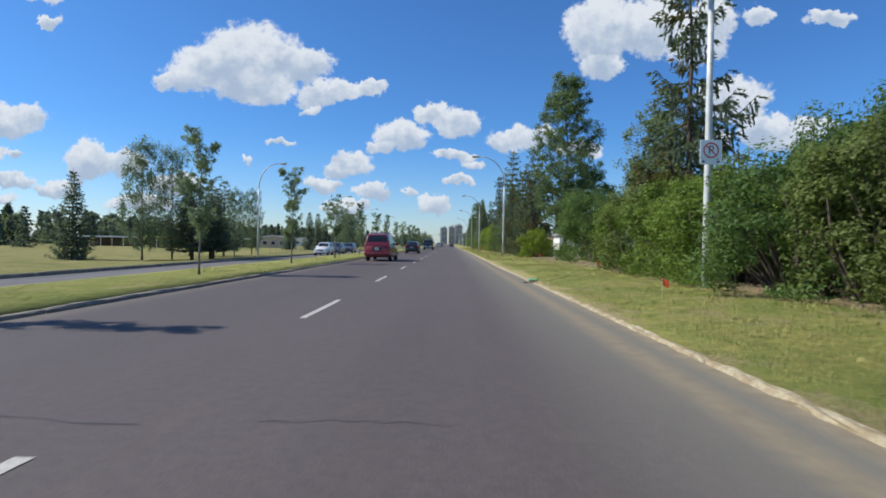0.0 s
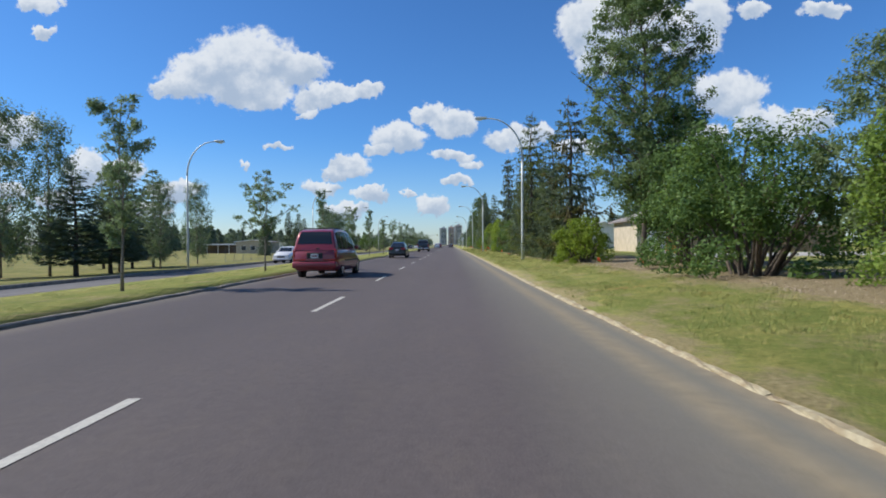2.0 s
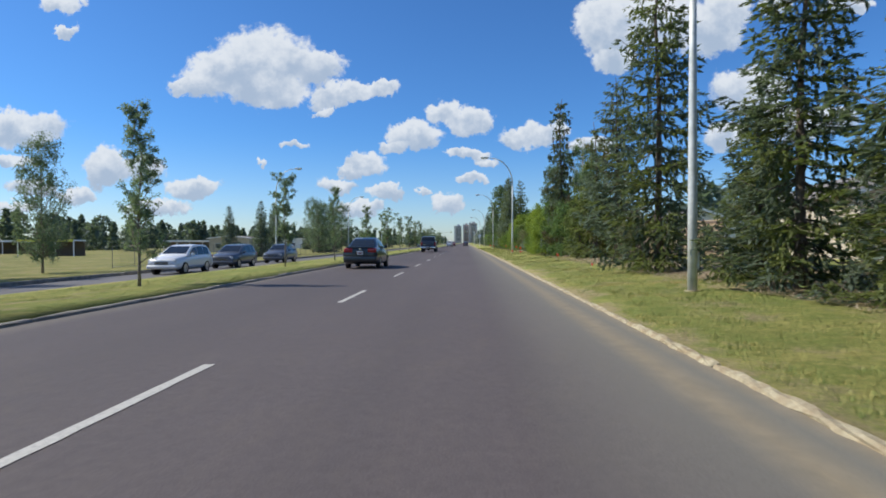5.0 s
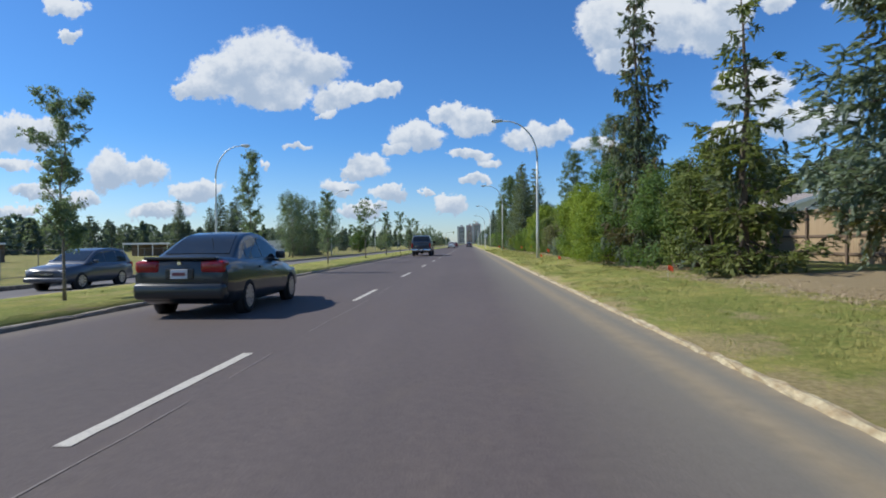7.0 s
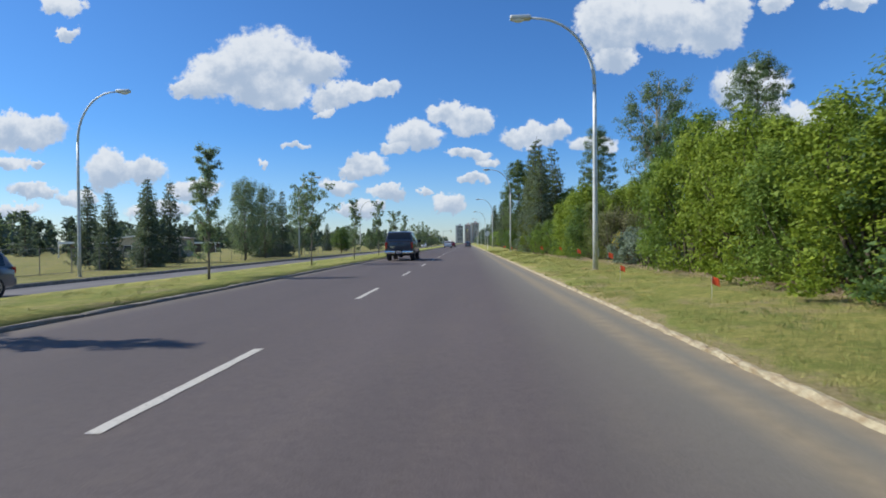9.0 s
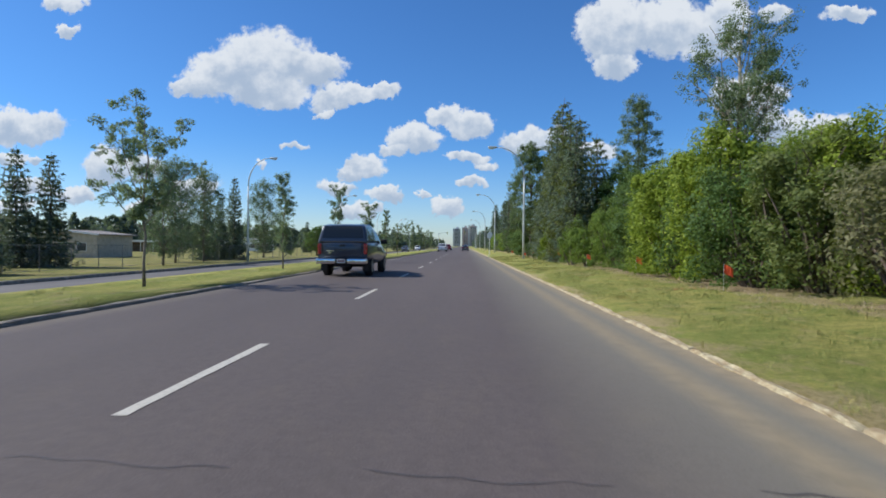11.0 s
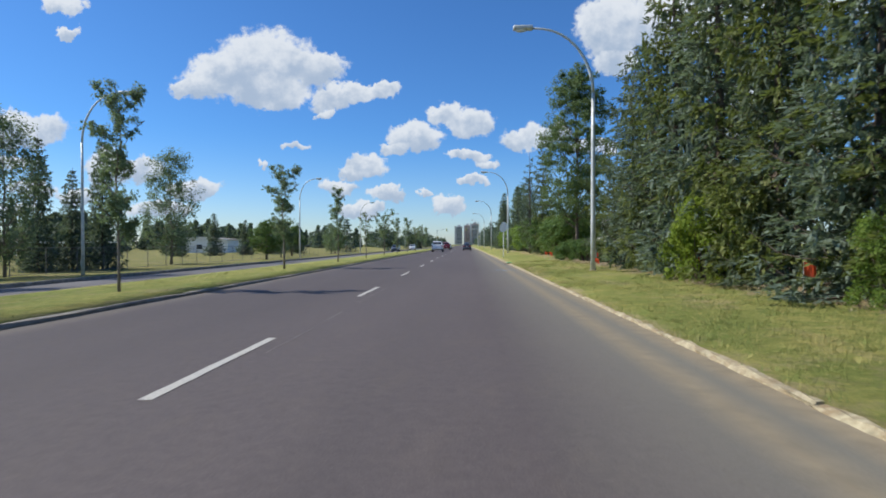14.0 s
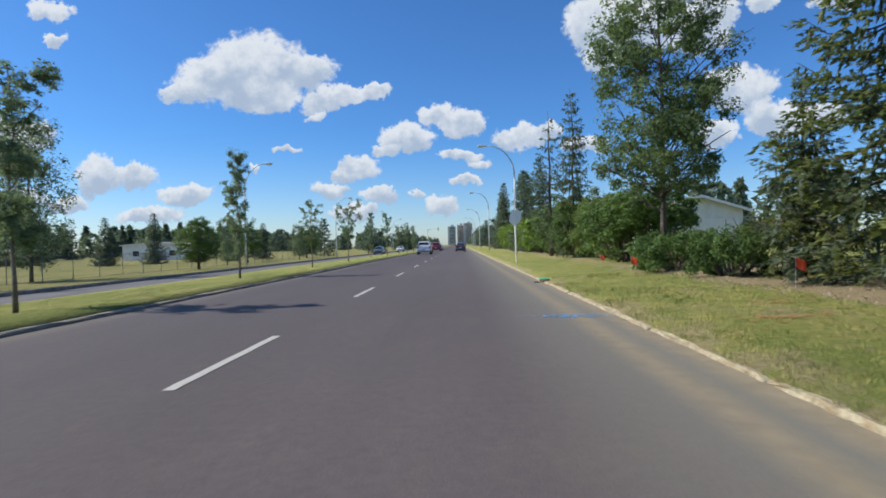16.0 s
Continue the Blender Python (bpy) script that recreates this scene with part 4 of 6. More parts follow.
place(LOW, 6.7, 153.2, 0.8, 0, 0.85)
place(LOW, 6.6, 156.3, 0.95, 60, 0.8)
place(LOW, 7.0, 158.6, 0.9, 160, 0.8)
place(ASH, 7.3, 159.6, 1.1, 100, 1.0)
hedge(162.5, 171, 7.6, (HEDGE_MID, LILAC_B), 3.9)
place(SPRUCE_DARK, 6.9, 173.6, 0.62, 10, 0.92)
place(SPRUCE_BARE, 6.4, 179.0, 1.0, 40)
hedge(174, 186, 7.6, (HEDGE_MID,), 4.0)
hedge(190, 232, 7.6, (HEDGE_FAR,), 4.0, 2.6)
place(SPRUCE_MID, 8.0, 196.0, 0.9, 15, 0.9)
place(SPRUCE_MID, 7.5, 205.0, 0.90, 15, 0.90)
place(SPRUCE_MID, 7.6, 236.0, 0.99, 95, 1.08)
place(SPRUCE_MID, 8.0, 243.0, 0.90, 15, 0.99)
place(SPRUCE_MID, 8.5, 252.0, 0.99, 195, 0.99)
place(POPLAR, 9.5, 222.0, 0.9, 40)
for i in range(16):
    place((FAR_SPRUCE, FAR_TREE)[i % 2], 9.5 + rnd_h.uniform(-1, 3), 262 + i * 14 + rnd_h.uniform(-3, 3), rnd_h.uniform(0.7, 1.1), i * 47)

# ---- the median's young trees ----
SAPS = (SAPLING_A, SAPLING_B, SAPLING_C, SAPLING_D)
SAP_KINDS = {7.9: 1, 20.4: 0, 32.5: 0, 45.4: 2, 58.8: 1, 72.8: 0, 84.5: 1, 98.0: 1, 111.4: 2, 123.8: 1, 136.5: 0, 151.0: 0, 163.4: 1, 176.0: 3}
for i, y in enumerate((-5.0, 7.9, 20.4, 32.5, 45.4, 58.8, 72.8, 84.5, 98.0, 111.4, 123.8, 136.5, 151.0, 163.4, 176.0, 188.5, 201.0, 214.0, 227.0, 240.0, 253.0)):
    if y == 151.0:
        place(SAPLING_A, -9.3, y, 1.2, 40, 1.0, "young street tree with a full leafy crown")
        continue
    place(SAPS[SAP_KINDS.get(y, (i * 3 + 1) % 4)], -9.3 + 0.2 * math.sin(i * 7), y, 1.0 + 0.08 * math.sin(i * 5), i * 71, 0.98 + 0.06 * math.sin(i * 3))

# ---- the field's trees on the western side ----
place(SPRUCE_MID, -33.5, 50.4, 0.77, 10, 0.77)
place(FIELD_TREE, -28.6, 52.8, 1.15, 10, 1.22)
place(FIELD_TREE, -26.8, 54.8, 1.1, 100, 1.17)
place(PINE, -24.5, 54.0, 1.2, 10, 0.8)
place(PINE, -24.0, 57.0, 1.1, 100, 0.78)
place(PINE, -24.8, 59.6, 1.1, 200, 0.88)
place(FIELD_TREE, -25.0, 66.0, 0.86, 200, 0.85)
place(PINE, -30.8, 67.4, 0.95, 20, 1.03)
place(PINE, -28.9, 68.6, 0.95, 140, 1.03)
place(PINE, -28.3, 71.2, 1.0, 260, 1.12)
place(FIELD_TREE, -27.5, 79.0, 0.92, 20, 0.98)
place(SPRUCE_MID, -28.4, 122.0, 0.63, 20, 0.60)
place(SPRUCE_MID, -28.0, 127.0, 0.72, 120, 0.70)
place(SPRUCE_MID, -37.5, 133.0, 0.77, 10, 0.77)
place(SPRUCE_MID, -33.9, 137.4, 0.85, 100, 0.88)
place(SPRUCE_MID, -32.2, 138.8, 0.85, 200, 0.86)
place(FIELD_TREE, -26.0, 144.0, 1.1, 70, 0.98)
place(FIELD_TREE, -29.0, 152.0, 1.26, 30, 1.15)
place(FIELD_TREE, -27.5, 155.0, 1.2, 130, 1.08)
place(SPRUCE_MID, -30.3, 161.4, 0.72, 30, 0.94)
place(SPRUCE_MID, -29.5, 163.8, 0.65, 130, 0.74)
place(SPRUCE_MID, -28.8, 166.3, 0.75, 230, 1.0)
place(FIELD_TREE, -29.0, 177.4, 1.5, 10, 1.22, "broad birch with loose pale foliage beside the fence")
for i in range(5):
    place(SPRUCE_MID, -48.0 + 3.0 * i, 216 + 7 * i, 0.8, i * 60, 0.65 + 0.09 * (i % 2))
for i in range(6):
    place(FIELD_TREE if i % 2 else MAPLE, -26 - (i % 3) * 2, 196 + i * 12, 0.9, i * 33, 0.62)
rnd_f = random.Random(12)
for i in range(14):
    place(FAR_SPRUCE if i % 3 else FAR_TREE, -92 - 12 * math.sin(i * 2.1), 70 + i * 22 + rnd_f.uniform(-5, 5), rnd_f.uniform(0.8, 1.1), i * 61)
for i in range(16):
    place(FAR_TREE if i % 3 else FAR_SPRUCE, -23 - rnd_f.uniform(0, 8), 270 + i * 20, rnd_f.uniform(0.7, 1.0), i * 31)


place(SPRUCE_MID, -21.5, 380.0, 0.90, 10, 0.90)
place(SPRUCE_MID, -23.5, 386.0, 0.99, 90, 0.85)
place(SPRUCE_MID, -25.5, 392.0, 0.99, 190, 0.81)


def build_woods(name, spots, label, seed):
    """Far woods: many small crowns, spiry or round, in one mesh."""
    rng = np.random.default_rng(seed)
    out = []
    for x, y, h, spire in spots:
        n = 260
        t = rng.random(n) ** (1.5 if spire else 0.9)
        r = h * (0.22 * (1 - t) + 0.02 if spire else 0.36 * np.sqrt(np.maximum(0.02, 1 - (2 * t - 0.85) ** 2 * 0.75)))
        a = rng.uniform(0, 2 * math.pi, n)
        r = r * rng.uniform(0.6, 1.1, n)
        p = np.stack([x + np.cos(a) * r, y + np.sin(a) * r, ground_z(x) + 0.3 + t * h], 1)
        out.append(leaf_quads(rng, p, h * 0.085, 0.3, 0.7))
    ob = quads_ob(name, np.concatenate(out), LEAF_FAR_HAZE)
    tagged(ob, label, "woods", kind="stuff")


rnd_w = random.Random(4)
build_woods("far_woods_west", [(-128 - 14 * math.sin(i * 0.19) + rnd_w.uniform(-12, 9), 10 + i * 2.2, rnd_w.uniform(6.0, 9.5) * (1 + i / 500), rnd_w.random() < 0.78) for i in range(270)], "dark continuous tree line beyond the field", 5)
build_woods("far_woods_east", [(44 + 8 * math.sin(i * 0.4) + rnd_w.uniform(-8, 8), -20 + i * 5.2, rnd_w.uniform(6, 10), rnd_w.random() < 0.4) for i in range(75)], "garden trees behind the houses", 6)
build_woods("far_woods_north", [((-27 - rnd_w.uniform(0, 100) if i % 2 else 10 + rnd_w.uniform(0, 60)), 420 + i * 4.5, rnd_w.uniform(8, 13), rnd_w.random() < 0.4) for i in range(170)], "trees closing the view where the road vanishes", 7)


# ---- street lamps ----
def make_lamp(label):
    """A tapered galvanised pole whose arm curves out over the road to one lamp head."""
    root = thing("street_lamp", 0, -500, 0, label, "street lamp", "street lamps")
    path = [Vector((0, 0, -0.1)), Vector((0, 0, 2)), Vector((0, 0, 5)), Vector((0, 0, 7.0))]
    verts, faces = tube(path, [0.10, 0.092, 0.076, 0.066], 12)
    mesh_ob("pole", verts, faces, M_GALV, root, smooth=True)
    arm = [Vector((-2.15 * (1 - math.cos(a)), 0, 7.0 + 2.55 * math.sin(a))) for a in np.linspace(0, math.pi / 2 * 0.93, 10)]
    arm.append(arm[-1] + Vector((-0.45, 0, 0.03)))
    verts, faces = tube(arm, list(np.linspace(0.068, 0.035, 11)), 8)
    mesh_ob("arm", verts, faces, M_GALV, root, smooth=True)
    e = arm[-1]
    bm = box_bm(e.x - 0.72, e.x + 0.05, -0.15, 0.15, e.z - 0.06, e.z + 0.10, 0.055, 3)
    head = part("lamp_head", bm, M_GALV, root, smooth=True)
    bm = bmesh.new()
    bmesh.ops.create_uvsphere(bm, u_segments=14, v_segments=8, radius=1, matrix=Matrix.LocRotScale((e.x - 0.42, 0, e.z - 0.06), None, (0.24, 0.12, 0.09)))
    part("lens", bm, M_LAMP_GLASS, head, "clear glass bowl", True)
    bm = bmesh.new()
    bmesh.ops.create_cone(bm, cap_ends=True, segments=14, radius1=0.17, radius2=0.15, depth=0.18, matrix=Matrix.Translation((0, 0, -0.04)))
    part("footing", bm, M_KERB, root, "round concrete footing")
    bm = box_bm(0.08, 0.125, -0.06, 0.06, 0.5, 0.85, 0.01)
    part("access_cover", bm, M_GALV, root)
    return root


LAMP = make_lamp("galvanised steel street lamp with a curved arm on the verge")
place(LAMP, 6.08, 13.9, 1.0, 0, 0.99)
place(LAMP, 4.72, 98.9, 1.0, 0, 0.975)
place(LAMP, 5.0, 144.2, 1.0, 0, 0.985)
for y in (54.5, 188.2, 232.8, 277.4, 322.0, 366.6):
    place(LAMP, 4.85, y, 1.0, 0, 0.975)
for x, y, tall in ((-21.4, 17.0, 1.08), (-21.4, 63.4, 1.08), (-22.1, 109.4, 1.10), (-22.9, 155.3, 1.14), (-22.9, 200.5, 1.14), (-22.9, 246.0, 1.14), (-22.9, 291.5, 1.14), (-22.9, 337.0, 1.14)):
    place(LAMP, x, y, 1.0, 180, tall, "galvanised steel street lamp with a curved arm beside the field")


def ring(r0, r1, z, n=28, cx=0.0, cz=0.0, y=0.0):
    verts = []
    for i in range(n):
        a = 2 * math.pi * i / n
        verts += [(cx + r0 * math.cos(a), y, cz + r0 * math.sin(a)), (cx + r1 * math.cos(a), y, cz + r1 * math.sin(a))]
    faces = [(2 * i, 2 * i + 1, (2 * i + 3) % (2 * n), (2 * i + 2) % (2 * n)) for i in range(n)]
    return verts, faces


def letter(body, size, material, parent, at, name="letter"):
    cu = bpy.data.curves.new(name, "FONT")
    cu.body, cu.size, cu.extrude = body, size, 0.001
    cu.align_x, cu.align_y = "CENTER", "CENTER"
    tmp = new("letter_tmp", cu)
    dg = bpy.context.evaluated_depsgraph_get()
    me = bpy.data.meshes.new_from_object(tmp.evaluated_get(dg))
    bpy.data.objects.remove(tmp)
    me.materials.clear()
    me.materials.append(material)
    ob = new(name, me)
    ob.parent = parent
    ob.matrix_basis = pose(*at, 90, 0, 0)
    return ob


def build_parking_sign():
    root = thing("parking_sign", 6.08, 13.76, 0.62, "white no-parking sign with a red ring fixed to the lamp pole", "road sign")
    part("plate", box_bm(-0.26, 0.26, -0.006, 0.006, 2.60, 3.19, 0.004, 1), M_SIGN_WHITE, root)
    v, f = ring(0.155, 0.188, 0, cz=2.94, y=-0.009)
    mesh_ob("ring", v, f, M_SIGN_RED, root)
    mesh_ob("slash", [(-0.13, -0.0105, 3.05), (-0.108, -0.0105, 3.07), (0.13, -0.0105, 2.83), (0.108, -0.0105, 2.81)], [(0, 1, 2, 3)], M_SIGN_RED, root)
    letter("P", 0.28, M_BLACK, root, (0, -0.0085, 2.94))
    for s in (-1, 1):
        mesh_ob("arrow", [(s * 0.13, -0.009, 2.67), (s * 0.18, -0.009, 2.70), (s * 0.22, -0.009, 2.67), (s * 0.18, -0.009, 2.64)], [(0, 1, 2, 3)], M_BLACK, root)
    part("bracket", box_bm(-0.12, 0.12, 0.01, 0.05, 2.85, 2.9, 0.004, 1), M_GALV, root)


build_parking_sign()


def build_post_sign():
    root = thing("crosswalk_sign", 3.35, 172.5, ground_z(3.35), "white sign seen from behind on a steel post", "road sign")
    v, f = tube([Vector((0, 0, -0.1)), Vector((0, 0, 3.1))], [0.032, 0.032], 8)
    mesh_ob("post", v, f, M_SIGN_WHITE, root)
    bm = bmesh.new()
    bmesh.ops.create_circle(bm, cap_ends=True, segments=8, radius=0.43, matrix=pose(0, -0.045, 2.6, 90, 22.5, 0) @ Matrix.Diagonal((0.82, 1.1, 1, 1)))
    r = bmesh.ops.extrude_face_region(bm, geom=bm.faces[:])
    bmesh.ops.translate(bm, verts=[v2 for v2 in r["geom"] if isinstance(v2, bmesh.types.BMVert)], vec=(0, 0.006, 0))
    part("plate", bm, M_SIGN_WHITE, root)


build_post_sign()


# ---- catch basins, flags and paint marks ----
def build_basin(y, label, cover_mat):
    root = thing("catch_basin", 2.5 + kerb_shift(y), y, 0, label, "storm drain")
    bm = box_bm(-0.05, 0.22, -0.20, 0.20, 0.085, 0.118, 0.012)
    part("cover", bm, cover_mat, root, "painted green cover slab" if cover_mat is M_GREEN else "")
    for s in (-1, 1):
        part("side_wall", box_bm(-0.03, 0.12, s * 0.19 - 0.045, s * 0.19 + 0.045, -0.05, 0.084, 0.015), M_KERB, root)
    part("opening", box_bm(-0.034, 0.0, -0.142, 0.142, 0.004, 0.083, 0.004, 1), M_IRON, root, "dark inlet opening")
    part("bar", box_bm(-0.05, -0.036, -0.02, 0.02, 0.004, 0.084), M_KERB, root)
    grate = part("grate", box_bm(-0.22, -0.06, -0.16, 0.16, 0.001, 0.008, 0.003, 1), M_IRON, root)
    for i in range(5):
        part("grate_bar", box_bm(-0.21, -0.08, -0.12 + i * 0.06 - 0.012, -0.12 + i * 0.06 + 0.012, 0.0085, 0.015), M_IRON, grate)


build_basin(18.7, "kerbside storm drain with a bright green painted cover", M_GREEN)
build_basin(156.9, "kerbside storm drain with a concrete cover and green spray mark", M_GREEN)


def build_flag(x, y, s=1.0):
    root = thing("marker_flag", x, y, ground_z(x), "small orange survey flag on a wire in the grass", "marker flag", "survey flags")
    v, f = tube([Vector((0, 0, -0.05)), Vector((0.01, 0, 0.42 * s))], [0.004, 0.004], 5)
    mesh_ob("wire", v, f, M_GALV, root)
    n = 5
    verts, faces = [], []
    for i in range(n):
        u = i / (n - 1)
        for w in (0, 1):
            verts.append((0.01 + 0.13 * u * s, 0.02 * math.sin(u * 5 + w), (0.28 + 0.14 * w - 0.06 * u) * s))
    faces = [(2 * i, 2 * i + 2, 2 * i + 3, 2 * i + 1) for i in range(n - 1)]
    mesh_ob("pennant", verts, faces, M_FLAG, root)


for x, y, s in ((4.3, 11.9, 1.0), (5.6, 22.5, 1.0), (6.0, 39.8, 1.0), (7.0, 37.6, 0.9), (4.9, 64.5, 0.6), (5.2, 74.8, 1.0), (4.4, 88.0, 1.0), (4.2, 93.5, 1.0), (5.5, 100.2, 1.4),
                (5.8, 108.2, 1.5), (6.0, 115.5, 1.6), (5.6, 121.8, 1.6), (5.9, 131.8, 1.6), (6.2, 137.4, 1.6), (4.9, 155.4, 1.4), (6.3, 149.9, 1.4), (5.4, 161.0, 1.2), (5.0, 143.9, 1.2)):
    build_flag(x, y, s)


def build_mark(x, y, w, d, material, label, z_up=0.012, seed=1, blades=46):
    """Sprayed survey paint: an uneven patch of short strokes."""
    rnd = random.Random(seed)
    verts, faces = [], []
    for i in range(blades):
        px, py = rnd.gauss(0, w * 0.3), rnd.gauss(0, d * 0.3)
        a = rnd.uniform(0, math.pi)
        l, t2 = rnd.uniform(0.02, 0.07), rnd.uniform(0.008, 0.022)
        dx, dy = math.cos(a), math.sin(a)
        zz = (ground_z(x + px) if x > 2.6 else 0.0) + z_up + i * 0.0001
        b = len(verts)
        verts += [(px - dx * l - dy * t2, py - dy * l + dx * t2, zz), (px - dx * l + dy * t2, py - dy * l - dx * t2, zz),
                  (px + dx * l + dy * t2, py + dy * l - dx * t2, zz), (px + dx * l - dy * t2, py + dy * l + dx * t2, zz)]
        faces.append((b, b + 1, b + 2, b + 3))
    ob = mesh_ob("paint_mark", verts, faces, material)
    ob.location = (x, y, 0)
    tagged(ob, label, "paint mark", kind="stuff")


for i, (x, y) in enumerate(((4.6, 15.9), (4.9, 97.2), (4.4, 99.5), (5.2, 109.0), (4.3, 146.6), (5.0, 148.2), (5.4, 56.5), (4.0, 29.8))):
    build_mark(x, y, 0.9, 0.45, M_SPRAY, "faded orange spray paint on the grass", 0.035, i, 34)
build_mark(1.85, 148.6, 0.9, 0.5, M_SPRAY_BLUE, "blue spray paint mark on the asphalt", 0.006, 40, 60)


# ---- houses, fences and beds on the eastern side ----
k = Mat("stucco_beige", 0.9)
M_STUCCO = k.colour(k.ramp(k.noise(2.0, 6), (0.42, 0.36, 0.27), (0.54, 0.47, 0.36))).bump(k.noise(60, 4), 0.4, 0.01).m
k = Mat("siding_white", 0.7)
M_SIDING = k.colour(k.ramp(k.noise(1.4, 5), (0.66, 0.66, 0.64), (0.80, 0.80, 0.78))).m
k = Mat("roof_shingle", 0.9)
M_ROOF = k.colour(k.ramp(k.noise(8, 5), (0.16, 0.14, 0.13), (0.30, 0.27, 0.25))).bump(k.noise(20, 3), 0.5, 0.02).m
k = Mat("fence_tan", 0.8)
M_FENCE = k.colour(k.mix(k.math("MULTIPLY", k.each(), 0.4), k.ramp(k.noise(5, 5, 0.6, (1, 1, 0.15)), (0.27, 0.20, 0.125), (0.40, 0.31, 0.20)), (0.30, 0.22, 0.14))).m
M_POST = mat_plain("fence_post", (0.13, 0.095, 0.07), 0.8)
k = Mat("gate_cedar", 0.7)
M_GATE = k.colour(k.mix(k.math("MULTIPLY", k.each(), 0.35), k.ramp(k.noise(6, 5, 0.6, (1, 1, 0.1)), (0.50, 0.22, 0.055), (0.66, 0.31, 0.085)), (0.45, 0.20, 0.06))).m
M_WINDOW = mat_plain("window_glass", (0.05, 0.06, 0.07), 0.08, 0.0, spec=0.8)
M_TRIM = mat_plain("white_trim", (0.78, 0.78, 0.76), 0.5, vary=0.04)
k = Mat("slab_concrete", 0.9)
M_SLAB = k.colour(k.ramp(k.noise(2.5, 6), (0.32, 0.31, 0.28), (0.44, 0.42, 0.38))).bump(k.noise(40, 4), 0.3, 0.01).m


def build_gable(name, x, y, w, depth, eave, peak, wall_mat, label, category="house", door=None, windows=(), z=None):
    """A gabled building whose gable end faces south, with eaves, fascia boards, a door and windows."""
    z0 = ground_z(x) - 0.1 if z is None else z
    root = thing(name, x, y, z0, label, category)
    h = w / 2
    verts = [(-h, 0, 0), (h, 0, 0), (h, 0, eave), (0, 0, peak), (-h, 0, eave), (-h, depth, 0), (h, depth, 0), (h, depth, eave), (0, depth, peak), (-h, depth, eave)]
    mesh_ob("wall", verts, [(0, 1, 2, 3, 4), (6, 5, 9, 8, 7), (1, 6, 7, 2), (5, 0, 4, 9)], wall_mat, root)
    slope = (peak - eave) / h
    for s in (-1, 1):
        e = h + 0.45
        top, low = peak + 0.05, peak - slope * e + 0.05
        verts = [(0, -0.4, top), (s * e, -0.4, low), (s * e, depth + 0.4, low), (0, depth + 0.4, top)]
        verts += [(a, b, c - 0.14) for a, b, c in verts]
        roof = mesh_ob("roof", verts, [(0, 1, 2, 3), (7, 6, 5, 4), (0, 4, 5, 1), (1, 5, 6, 2), (2, 6, 7, 3), (3, 7, 4, 0)], M_ROOF, root)
        v2 = [(0, -0.43, top + 0.01), (s * (e + 0.03), -0.43, low + 0.01), (s * (e + 0.03), -0.43, low - 0.2), (0, -0.43, top - 0.2)]
        v2 += [(a, b + 0.028, c) for a, b, c in v2]
        mesh_ob("fascia", v2, [(0, 1, 2, 3), (7, 6, 5, 4), (0, 4, 5, 1), (1, 5, 6, 2), (2, 6, 7, 3), (3, 7, 4, 0)], M_TRIM, roof, "white fascia board")
    if door:
        dx0, dx1, dz = door
        d = part("garage_door", box_bm(dx0, dx1, -0.05, -0.004, 0.0, dz, 0.01, 1), M_TRIM, root, "white panelled overhead door")
        for i in range(4):
            part("door_panel", box_bm(dx0 + 0.06, dx1 - 0.06, -0.07, -0.052, 0.06 + i * dz / 4, (i + 1) * dz / 4 - 0.06, 0.01, 1), M_TRIM, d)
    for wx, wz, ww, wh in windows:
        wf = part("window", box_bm(wx - ww / 2 - 0.06, wx + ww / 2 + 0.06, -0.05, -0.004, wz - 0.06, wz + wh + 0.06, 0.008, 1), M_TRIM, root)
        part("pane", box_bm(wx - ww / 2, wx + ww / 2, -0.062, -0.052, wz, wz + wh), M_WINDOW, wf)
    return root


build_gable("garage", 19.3, 66.5, 6.2, 7.0, 3.0, 4.0, M_STUCCO, "beige stucco garage with a white door and white fascia", "garage", (-2.3, 1.6, 2.2))
build_gable("house", 29.5, 71.0, 9.5, 10.0, 4.0, 6.0, M_SIDING, "off-white house with a low gabled roof behind the fence", "house", None, ((-1.6, 1.2, 1.4, 1.2), (2.0, 1.2, 1.4, 1.2)))
build_gable("garage", 20.4, 93.0, 6.0, 7.0, 2.7, 3.7, M_SIDING, "pale grey garage behind the tan board fence", "garage", None, ((-0.6, 1.4, 0.9, 0.7),))
build_gable("garage", 17.4, 181.0, 6.0, 7.0, 3.0, 3.95, M_SIDING, "white garage with a shallow gabled roof behind the bushes", "garage", (-1.2, 2.6, 2.3))


